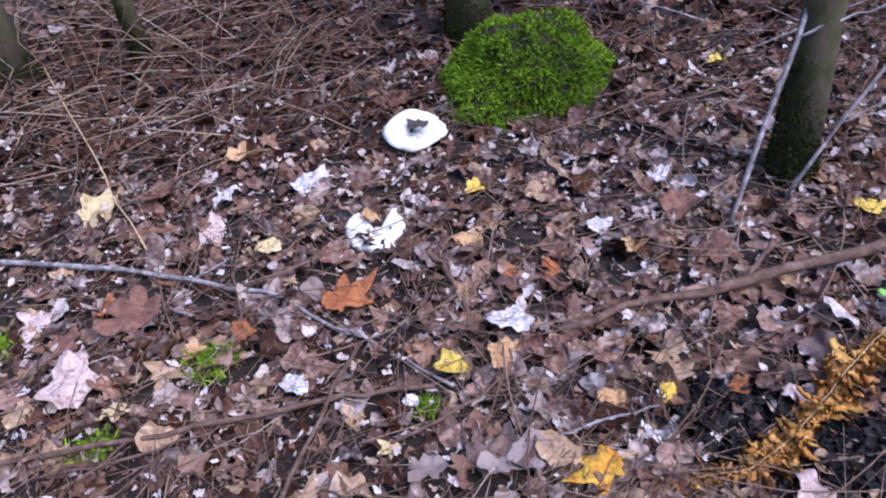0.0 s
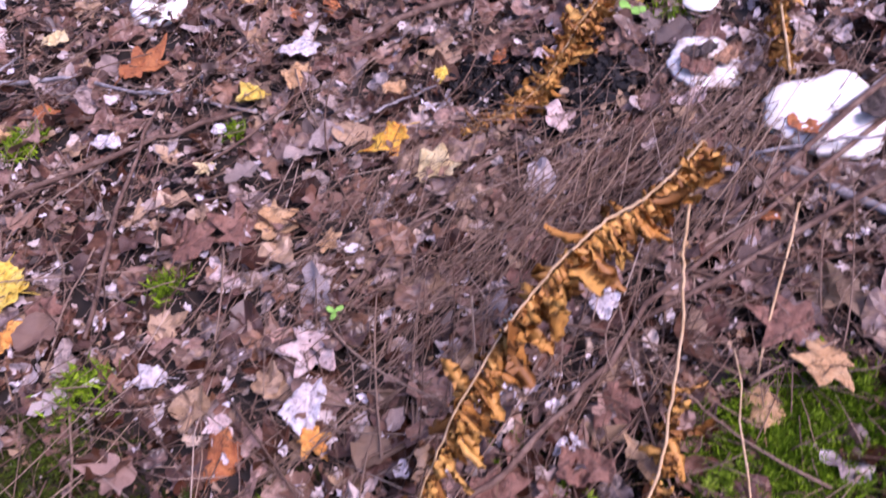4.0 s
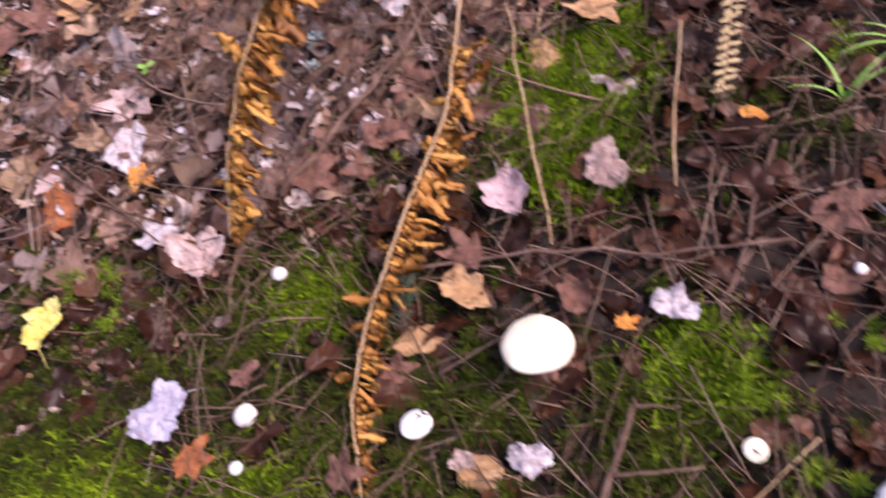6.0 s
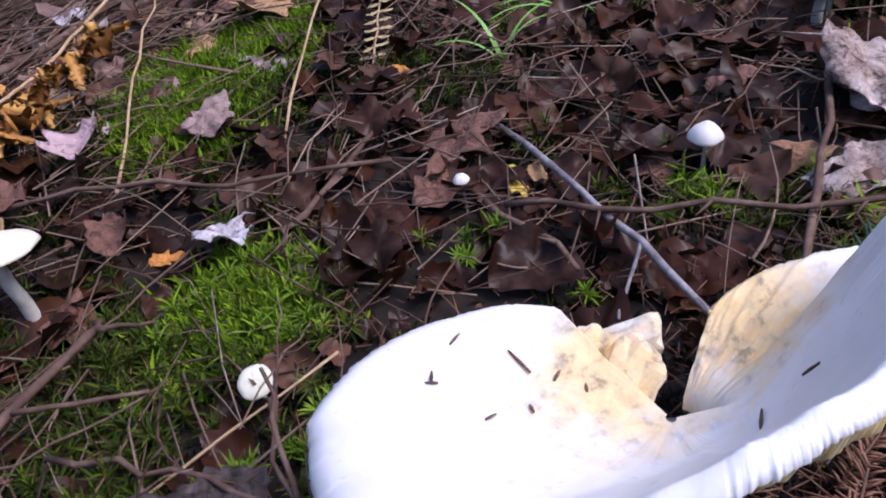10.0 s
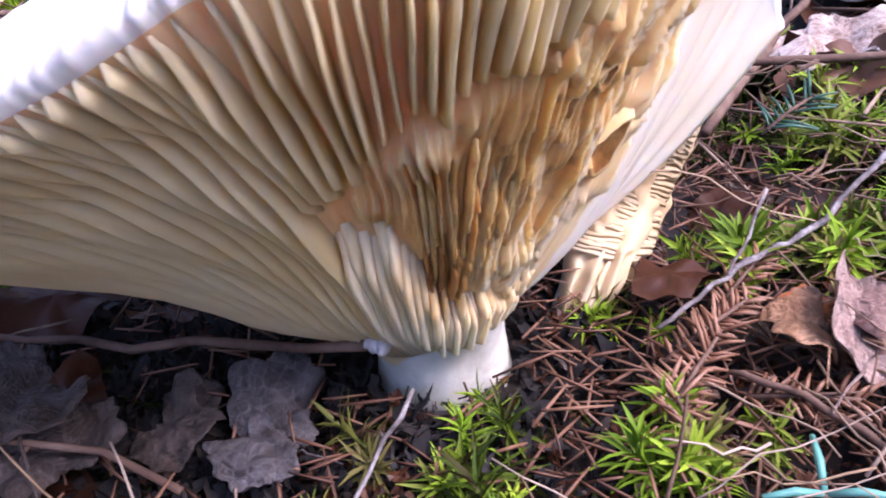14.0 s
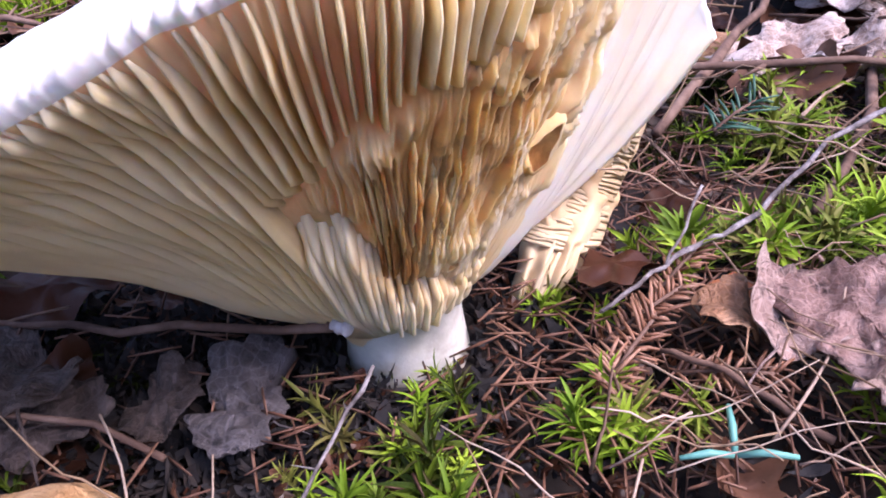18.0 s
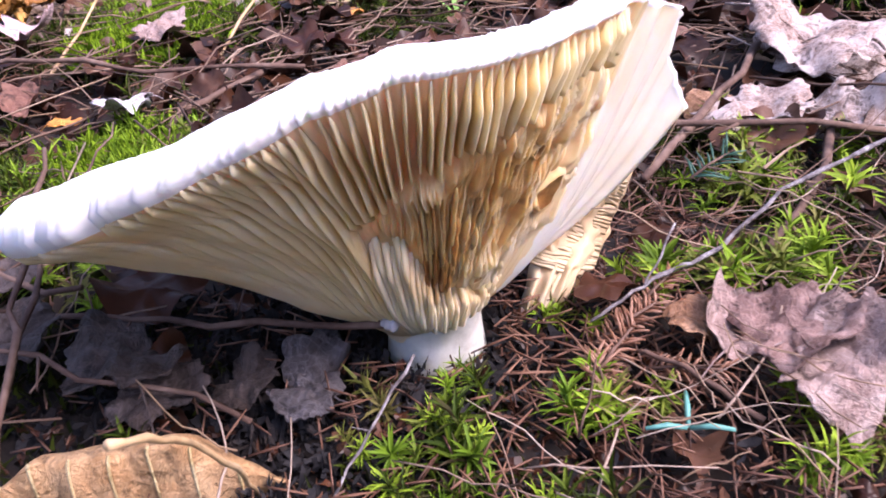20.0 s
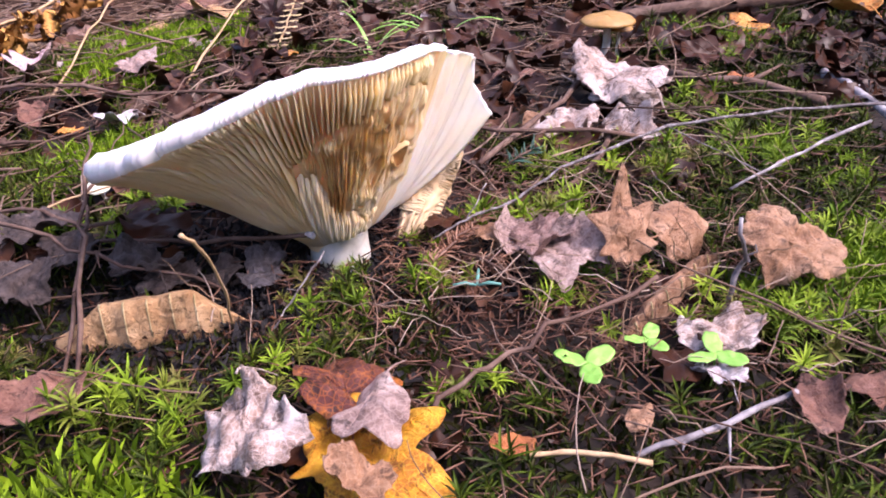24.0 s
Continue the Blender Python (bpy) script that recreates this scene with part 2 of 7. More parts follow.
def fungus(name, base, edge, stain, centres=(), strength=1.0, speck=0.15, scale=140, sub=0.25, deep=0.004):
    """Mushroom flesh: pale, with fine fibres, specks of litter and, round a centre, a ragged brown stain."""
    mat = bpy.data.materials.new(name)
    nt, nodes, links, p = nodes_of(mat)
    tc = nodes.new("ShaderNodeTexCoord").outputs["Object"]
    col = ramp(nt, [(0.35, edge), (0.6, base)], noise_tex(nt, scale * 0.25, 4, coords=tc))
    masks = []
    for spot, reach in centres:
        sub_v = nodes.new("ShaderNodeVectorMath")
        sub_v.operation = "DISTANCE"
        links.new(tc, sub_v.inputs[0])
        sub_v.inputs[1].default_value = spot
        mul = nodes.new("ShaderNodeMath")
        mul.operation = "MULTIPLY_ADD"
        links.new(noise_tex(nt, 90, 5, 0.7, coords=tc), mul.inputs[0])
        mul.inputs[1].default_value = reach * 1.3
        links.new(sub_v.outputs["Value"], mul.inputs[2])
        mask = ramp(nt, [(0.0, (strength,) * 3), (1.0, (0, 0, 0))], mul.outputs[0])
        r = mask.node.color_ramp.elements
        r[0].position, r[1].position = reach * 1.0, reach * 1.65
        masks.append(mask)
    if masks:
        all_masks = masks[0]
        for mask in masks[1:]:
            all_masks = mixed(nt, all_masks, mask, 1.0, "LIGHTEN")
        col = mixed(nt, col, ramp(nt, [(0.33, tuple(c * 0.45 for c in stain)), (0.45, stain), (0.65, tuple(min(1, c * 1.25) for c in stain))], noise_tex(nt, 160, 4, coords=tc)), all_masks)
    speck_m = ramp(nt, [(0.66, (0, 0, 0)), (0.72, (speck,) * 3)], noise_tex(nt, scale * 1.7, 2, coords=tc))
    col = mixed(nt, col, (0.3, 0.2, 0.1), speck_m)
    links.new(col, p.inputs["Base Color"])
    p.inputs["Roughness"].default_value = 0.55
    p.inputs["Specular IOR Level"].default_value = 0.35
    p.inputs["Subsurface Weight"].default_value = sub
    p.inputs["Subsurface Radius"].default_value = (1.0, 0.78, 0.5)
    p.inputs["Subsurface Scale"].default_value = deep
    bumped(nt, p, noise_tex(nt, scale, 4, coords=tc), 0.25, 0.001)
    return mat


CAP_TOP = fungus("white_cap_skin", (0.9, 0.89, 0.88), (0.82, 0.81, 0.79), (0.78, 0.57, 0.27), centres=(((0.400, -0.470, 0.050), 0.040), ((0.443, -0.472, 0.052), 0.042)), strength=0.9)
GILL = fungus("cream_gill", (0.88, 0.68, 0.40), (0.81, 0.57, 0.29), (0.62, 0.32, 0.09), centres=(((0.408, -0.527, 0.062), 0.024), ((0.414, -0.528, 0.076), 0.026), ((0.423, -0.520, 0.060), 0.022)), strength=0.8, speck=0.05, sub=0.6, deep=0.005)
LOW_GILL = fungus("pale_gill", (0.89, 0.75, 0.53), (0.83, 0.65, 0.41), (0.64, 0.34, 0.10), centres=(((0.404, -0.519, 0.046), 0.014), ((0.418, -0.514, 0.036), 0.016)), strength=0.6, speck=0.05, sub=0.6, deep=0.004)
FLAP = fungus("pale_torn_flesh", (0.90, 0.85, 0.75), (0.85, 0.76, 0.60), (0.6, 0.4, 0.2), speck=0.06, sub=0.6, deep=0.006)
RAGGED = varied("half_eaten_gill", [(0.42, 0.19, 0.06), (0.62, 0.36, 0.13), (0.80, 0.58, 0.30), (0.54, 0.28, 0.09)], 160, 0.5, by="object", shift=0.5, spots=0.3, bump=0.4, sub=0.7, spot=(0.16, 0.06, 0.02))
STAINED = varied("stained_flesh", [(0.16, 0.055, 0.015), (0.4, 0.18, 0.05), (0.6, 0.36, 0.13)], 160, 0.45, spots=0.2, bump=0.4, sub=0.15)
WHITE_CAP = fungus("white_small_cap", (0.86, 0.85, 0.82), (0.72, 0.7, 0.65), (0.2, 0.14, 0.08))
DIRTY_CAP = fungus("dirty_old_cap", (0.82, 0.8, 0.79), (0.3, 0.22, 0.17), (0.2, 0.14, 0.08), speck=0.8, scale=200)
CREAM_CAP = fungus("cream_small_cap", (0.90, 0.85, 0.66), (0.86, 0.79, 0.57), (0.4, 0.25, 0.1), speck=0.02)
OLD_GILL = fungus("old_gill", (0.74, 0.58, 0.38), (0.56, 0.4, 0.23), (0.4, 0.24, 0.1), centres=(((0.455, -0.48, 0.03), 0.02),), strength=0.5)


# ---- mesh tools ----
rng = np.random.default_rng(11)


def mesh_object(name, verts, faces, material, parent=None, label="", smooth=True):
    """One mesh object; material may be a list with one index per face in a pair."""
    me = bpy.data.meshes.new(name)
    me.from_pydata([tuple(v) for v in verts], [], [tuple(int(i) for i in f) for f in faces])
    slots, index = material if isinstance(material, tuple) else ([material], None)
    for m in slots:
        me.materials.append(m)
    if index is not None:
        me.polygons.foreach_set("material_index", np.asarray(index, dtype=np.int32))
    if smooth:
        me.polygons.foreach_set("use_smooth", [True] * len(me.polygons))
    me.update()
    ob = new(name, me)
    if parent is not None:
        ob.parent = parent
    if label:
        tagged(ob, label)
    return ob


def part(name, shape, material, parent, label="", smooth=True):
    return mesh_object(name, shape[0], shape[1], material, parent, label, smooth)


def joined(shapes):
    verts, faces, n = [], [], 0
    for v, f in shapes:
        v = np.asarray(v, float).reshape(-1, 3)
        verts.append(v)
        faces.extend([tuple(int(i) + n for i in q) for q in f])
        n += len(v)
    return np.concatenate(verts), faces


def empty(name, label, category, group="", kind=""):
    return tagged(new(name), label, category, group, kind)


def rot_z(a):
    c, s = math.cos(a), math.sin(a)
    return np.array([[c, -s, 0], [s, c, 0], [0, 0, 1]])


def turn(rx, ry, rz):
    return np.array(Euler((rx, ry, rz)).to_matrix())


def noise3(x, y, z=0.0):
    return noise.noise(Vector((x, y, z)))


def ground_z(x, y):
    """Height of the forest floor: gentle hummocks, level where the mushroom stands."""
    near = min(1.0, math.hypot(x - 0.4, y + 0.5) / 0.25)
    h = 0.009 * noise3(x * 2.1, y * 2.1, 3.0) + 0.007 * noise3(x * 9, y * 9, 5.0)
    hollow = math.exp(-((x - 0.32) ** 2 + (y - 0.45) ** 2) / 0.0045)
    return -0.008 + 0.009 * (1 - near) + h * near - 0.03 * hollow


def moss_edge(x):
    """How far the moss reaches towards the leaf litter."""
    return float(np.interp(x, [-0.35, -0.25, -0.146, -0.056, 0.047, 0.13, 0.288, 0.42, 0.6], [0.18, 0.136, 0.07, 0.0, -0.055, -0.03, -0.02, 0.01, 0.0]))


def tube(points, radii, sides=6, knots=0.0):
    """A closed round rod along points, with the radii given at its two ends or at each point."""
    pts = np.asarray(points, float)
    n = len(pts)
    rad = np.interp(np.linspace(0, 1, n), np.linspace(0, 1, len(radii)), radii)
    if knots:
        rad = rad * (1 + knots * rng.uniform(-1, 1, n))
    tan = np.gradient(pts, axis=0)
    tan /= np.linalg.norm(tan, axis=1)[:, None] + 1e-12
    ref = np.array([0.0, 0.0, 1.0])
    if abs(tan[:, 2]).mean() > 0.8:
        ref = np.array([1.0, 0.0, 0.0])
    a = np.cross(tan, ref)
    a /= np.linalg.norm(a, axis=1)[:, None] + 1e-12
    b = np.cross(tan, a)
    ang = np.arange(sides) * 2 * math.pi / sides
    ring = np.cos(ang)[None, :, None] * a[:, None] + np.sin(ang)[None, :, None] * b[:, None]
    verts = (pts[:, None] + ring * rad[:, None, None]).reshape(-1, 3)
    faces = [(i * sides + j, i * sides + (j + 1) % sides, (i + 1) * sides + (j + 1) % sides, (i + 1) * sides + j)
             for i in range(n - 1) for j in range(sides)]
    faces += [tuple(range(sides))[::-1], tuple(range((n - 1) * sides, n * sides))]
    return verts, faces


def bent(points, steps=4, wobble=0.002):
    """A natural line through few points: smoothed, with small random bends."""
    pts = np.asarray(points, float)
    t = np.linspace(0, 1, len(pts))
    u = np.linspace(0, 1, max(3, (len(pts) - 1) * steps + 1))
    line = np.stack([np.interp(u, t, pts[:, k]) for k in range(3)], 1)
    if len(line) > 4:
        line[1:-1] = 0.25 * line[:-2] + 0.5 * line[1:-1] + 0.25 * line[2:]
    line[1:-1] += rng.normal(0, wobble, (len(line) - 2, 3)) * (1, 1, 0.6)
    return line


def leaf_outline(kind, a, seed):
    """Edge distance from the leaf's centre at angle a (0 is the tip)."""
    if kind == "maple":
        lobes = 0.46
        for mid, ln, wd in ((0, 1.0, 0.50), (1.0, 0.92, 0.46), (-1.0, 0.92, 0.46), (2.0, 0.62, 0.5), (-2.0, 0.62, 0.5),
                            (0.27, 0.76, 0.22), (-0.27, 0.76, 0.22), (0.76, 0.70, 0.2), (-0.76, 0.70, 0.2), (1.28, 0.68, 0.22), (-1.28, 0.68, 0.22)):
            d = abs((a - mid + math.pi) % (2 * math.pi) - math.pi) / wd
            if d < 1.2:
                lobes = max(lobes, ln * (1 - 0.50 * d ** 0.95))
        return lobes * (1 + 0.12 * math.sin(2 * a + 1.7 * seed)) * (1 + 0.05 * math.sin(13 * a + seed) + 0.06 * math.sin(3 * a + 2 * seed))
    if kind == "oval":
        return 0.62 / math.sqrt((math.cos(a) * 0.62) ** 2 + math.sin(a) ** 2) * (1 + 0.03 * math.sin(17 * a + seed))
    if kind == "crumple":
        return (0.72 + 0.13 * math.sin(2 * a + seed) + 0.09 * math.sin(3 * a + 1.3 * seed) + 0.05 * math.sin(5 * a + 2.1 * seed)) * (1 + 0.045 * math.sin(11 * a + seed) + 0.035 * math.sin(19 * a + 3 * seed) + 0.02 * math.sin(31 * a))
    if kind == "fold":
        return 0.5 * leaf_outline("maple", a, seed) + 0.36 * (1 + 0.12 * math.sin(2 * a + seed) + 0.08 * math.sin(9 * a + seed))
    return 0.62 + 0.2 * math.sin(3 * a + seed) + 0.14 * math.sin(7 * a + 2.3 * seed) + 0.1 * math.sin(13 * a + seed) + 0.06 * math.sin(21 * a + 3 * seed)


def leaf_shape(kind, seed, curl=0.25, around=30, rings=4, thick=0.0):
    """A dry leaf of unit half length: lobed outline, raised veins, curled and wrinkled."""
    g = np.random.default_rng(int(seed * 97) + 5)
    roll_x, roll_y = g.uniform(-1, 1) * curl, g.uniform(-1, 1) * curl
    tip = g.uniform(0.0, 0.5) * curl
    if kind == "fold":
        roll_y = g.choice((-1, 1)) * (0.8 + 0.5 * g.random())
    verts = [(0, 0, 0)]
    for i in range(1, rings + 1):
        for j in range(around):
            a = 2 * math.pi * j / around
            r = leaf_outline(kind, a, seed) * (i / rings)
            verts.append((r * math.cos(a), r * math.sin(a), 0))
    v = np.array(verts)
    x, y = v[:, 0].copy(), v[:, 1].copy()
    rad = np.hypot(x, y)
    ang = np.arctan2(y, x)
    z = 0.35 * roll_x * x * x + 0.45 * roll_y * y * y + tip * rad ** 3 * 0.4
    z += 0.22 * curl * np.sin(5 * ang + seed) * rad ** 1.8 + 0.05 * np.sin(7 * x + seed) * np.sin(6 * y + seed * 2)
    z += 0.07 * np.abs(np.sin(2.5 * ang)) * rad + 0.12 * curl * np.sin(3 * ang + 2 * seed) * rad ** 2
    if kind == "maple":
        for q in range(4):
            th, ph = g.uniform(0, 3.14), g.uniform(0, 6.28)
            z = z + 0.05 * np.abs(np.sin((x * math.cos(th) + y * math.sin(th)) * g.uniform(2.0, 4.5) + ph))
        z = z + 0.3 * curl * np.clip(rad - 0.45, 0, 1) * np.cos(2 * (ang - g.uniform(0, 3.14)))
    if kind == "crumple":
        for q in range(7):
            th, ph = g.uniform(0, 3.14), g.uniform(0, 6.28)
            z = z + (0.1 if q < 3 else 0.045) * np.abs(np.sin((x * math.cos(th) + y * math.sin(th)) * g.uniform(2.5, 4.5) * (1 if q < 3 else 2.6) + ph))
        z = z + 0.5 * (g.random() - 0.2) * rad ** 2 * np.cos(ang - g.uniform(0, 6.28))
    if kind == "fold":
        bend = np.clip(np.abs(y) * 1.6, 0, 1.5)
        z = z + 0.25 * np.sign(roll_y) * bend * np.abs(y)
        v[:, 1] = y * (1 - 0.25 * np.abs(y))
    v[:, 2] = z
    faces = [(0, 1 + j, 1 + (j + 1) % around) for j in range(around)]
    for i in range(rings - 1):
        for j in range(around):
            a, b = 1 + i * around + j, 1 + i * around + (j + 1) % around
            faces.append((a, a + around, b + around, b))
    if thick:
        n = len(v)
        low = v - (0, 0, thick)
        edge = [1 + (rings - 1) * around + j for j in range(around)]
        faces += [tuple(i + n for i in f)[::-1] for f in list(faces)]
        faces += [(edge[j], edge[j] + n, edge[(j + 1) % around] + n, edge[(j + 1) % around]) for j in range(around)]
        v = np.concatenate([v, low])
    return v, faces


# ---- ground ----
def build_ground():
    fine = np.concatenate([[-60, -20, -8, -4, -2.6], np.arange(-1.8, 2.6, 0.025), [3.2, 4.5, 9, 22, 60]])
    xs, ys = fine, fine
    verts = []
    for y in ys:
        for x in xs:
            z = ground_z(x, y) + 0.006 * noise3(x * 23, y * 23, 1.0) if abs(x) < 4 and abs(y) < 4 else -0.02
            verts.append((x, y, z))
    w = len(xs)
    faces = [(j * w + i, j * w + i + 1, (j + 1) * w + i + 1, (j + 1) * w + i) for j in range(len(ys) - 1) for i in range(w - 1)]
    ob = mesh_object("ground", verts, faces, SOIL)
    return tagged(ob, "dark brown humus soil of the forest floor", "ground", kind="structure")


ground = build_ground()


def build_backdrop():
    """Ring wall beyond everything that comes into view, added to cut off low sky."""
    verts, faces, n = [], [], 48
    for r, z in ((7.0, -0.1), (7.0, 1.0), (6.95, 2.0), (6.8, 2.7)):
        for j in range(n):
            a = 2 * math.pi * j / n
            verts.append((r * math.cos(a), r * math.sin(a), z))
    faces = [(i * n + j, i * n + (j + 1) % n, (i + 1) * n + (j + 1) % n, (i + 1) * n + j) for i in range(3) for j in range(n)]
    ob = mesh_object("backdrop", verts, faces, RING_WALL)
    tagged(ob, "unseen green and brown ring wall, standing for the wood, that blocks low sky light", "backdrop", kind="structure")


build_backdrop()


# ---- the large broken milk-white mushroom ----
HUB = np.array([0.405, -0.490])
STEM_R, STEM_Z = 0.0157, 0.016
# bearing from the hub, distance and height of the margin, height of the white lip above the gills
RIM = (
    (98, 0.050, 0.051, 0.004), (120, 0.077, 0.048, 0.008), (137, 0.099, 0.045, 0.010), (150, 0.106, 0.046, 0.012), (165, 0.101, 0.055, 0.013),
    (180, 0.096, 0.065, 0.013), (195, 0.088, 0.075, 0.012), (210, 0.077, 0.087, 0.010), (225, 0.067, 0.096, 0.009), (240, 0.060, 0.104, 0.007),
    (255, 0.056, 0.108, 0.005), (285, 0.053, 0.108, 0.004), (307, 0.053, 0.108, 0.004), (320, 0.054, 0.107, 0.003), (333, 0.056, 0.104, 0.003),
    (337, 0.056, 0.101, 0.002), (345, 0.064, 0.098, 0.002), (352, 0.071, 0.093, 0.002), (355, 0.0725, 0.089, 0.002), (358, 0.073, 0.078, 0.002),
    (361, 0.081, 0.067, 0.002), (364, 0.088, 0.056, 0.002), (370, 0.076, 0.057, 0.002), (380, 0.058, 0.055, 0.002), (392, 0.040, 0.050, 0.002),
)


def ragged_at(phi):
    """How far the torn margin juts out or in."""
    r = 0.0012 * noise3(phi * 0.08, 7.0) + 0.0004 * noise3(phi * 0.35, 2.0)
    r -= 0.007 * math.exp(-((phi - 206) / 1.3) ** 2) + 0.003 * math.exp(-((phi - 196) / 1.0) ** 2)
    if phi < 325:
        r += 0.0007 * noise3(phi * 0.9, 12.0) + 0.0004 * noise3(phi * 2.3, 15.0)
    if phi > 325:
        r += 0.002 * noise3(phi * 0.3, 9.0) + 0.0016 * noise3(phi * 0.9, 5.0)
    return r


def rim_at(phi):
    b = [r[0] for r in RIM]
    return [float(np.interp(phi, b, [r[k] for r in RIM])) + (0.0006 * noise3(phi * 0.1, k) if k == 2 else 0) for k in (1, 2, 3)]


def side_at(phi):
    """1 where the cap reaches out low over the ground, 0 on the far side."""
    return 0.5 + 0.5 * math.cos(math.radians(phi - 185))


def under(phi, u):
    """Distance and height of the gill-bearing face, u from the stem (0) to the margin (1)."""
    R, Z, lip = rim_at(phi)
    back = min(1.0, max(0.0, (phi - 318) / 30))
    root = STEM_R * (0.8 + 0.42 * back)
    rho = root + (R - root) * u + ragged_at(phi) * max(u, 0) ** 7
    side = side_at(phi) if phi < 330 else 0.0
    base = STEM_Z + 0.002 - 0.007 * side * side
    z = base + (Z - base) * max(u, 0) ** (1.22 - 0.42 * side + 0.25 * back) - 0.003 * back * math.sin(math.pi * u) + (0.001 + 0.006 * side) * math.sin(math.pi * u)
    return rho, z


def eaten_top(phi):
    """Where the eaten patch ends towards the margin."""
    return float(np.interp(phi, [234, 240, 250, 262, 275, 290, 300, 312, 325, 336], [0.46, 0.50, 0.60, 0.68, 0.76, 0.83, 0.86, 0.90, 0.86, 0.5])) + 0.03 * noise3(phi * 0.2, 4.0)


def eaten_low(phi):
    """Where the eaten patch begins above the stem."""
    return float(np.interp(phi, [234, 240, 250, 258, 264, 275, 290, 310, 336], [0.46, 0.46, 0.42, 0.28, 0.22, 0.21, 0.17, 0.14, 0.45]))


def eaten_mask(phi, u):
    if not 234 < phi < 336:
        return 0.0
    a, b = (u - eaten_low(phi)) / 0.05, (eaten_top(phi) - u) / 0.03
    return max(0.0, min(1.0, a)) * max(0.0, min(1.0, b))


def eaten_relief(phi, u):
    """Ragged floor of the eaten patch: staggered hanging flakes, thin ridges and pits."""
    m = eaten_mask(phi, u)
    m *= max(0.0, min(1.0, math.hypot((phi - 322) / 6.5, (u - 0.525) / 0.075) - 0.6))
    warp = phi + 3.0 * noise3(u * 5, phi * 0.06, 3.0)
    flat = 0.0
    for width, count, tall, seed in ((4.2, 5.0, 0.0013, 0.0), (2.3, 9.0, 0.0008, 5.0)):
        cell = math.floor(warp / width)
        inside = warp / width - cell
        shift = (math.sin(cell * 12.9898 + seed) * 43758.5453) % 1.0
        saw = 1.0 - ((u * count * (0.8 + 0.4 * shift) + shift * 7) % 1.0)
        flat += tall * saw ** 1.4 * math.sin(math.pi * inside) ** 0.6
    bend = warp + 2.0 * noise3(phi * 0.1, u * 7, 1.0)
    ridge = max(0.0, 1.0 - 2.6 * abs(noise3(bend * 0.34, u * 3.2, 11.0)))
    fine = max(0.0, 1.0 - 3.0 * abs(noise3(bend * 0.75, u * 6.5, 21.0)))
    strong = max(0.15, min(1.0, 0.55 + 1.3 * noise3(phi * 0.09, u * 4.5, 31.0)))
    flat = 0.6 * flat + 0.0024 * strong * ridge ** 1.3 + 0.0009 * fine + 0.0016 * noise3(phi * 0.16, u * 8, 7.0)
    # faint ribs on the sound flesh towards the tear
    ribs = 0.0
    if phi > 318:
        grow = min(1.0, (phi - 318) / 15)
        ribs = grow * (0.0006 * math.sin(phi * 2.1 + 4 * noise3(u * 2, 1.0)) * min(1.0, 1.6 * u) + 0.0010 * math.sin(phi * 0.83) * u * u + 0.0004 * noise3(phi * 1.2, u * 5, 2.0))
    return m * flat + ribs * (1 - m)


def at_hub(phi, rho, z):
    a = math.radians(phi)
    return (HUB[0] + rho * math.cos(a), HUB[1] + rho * math.sin(a), z)


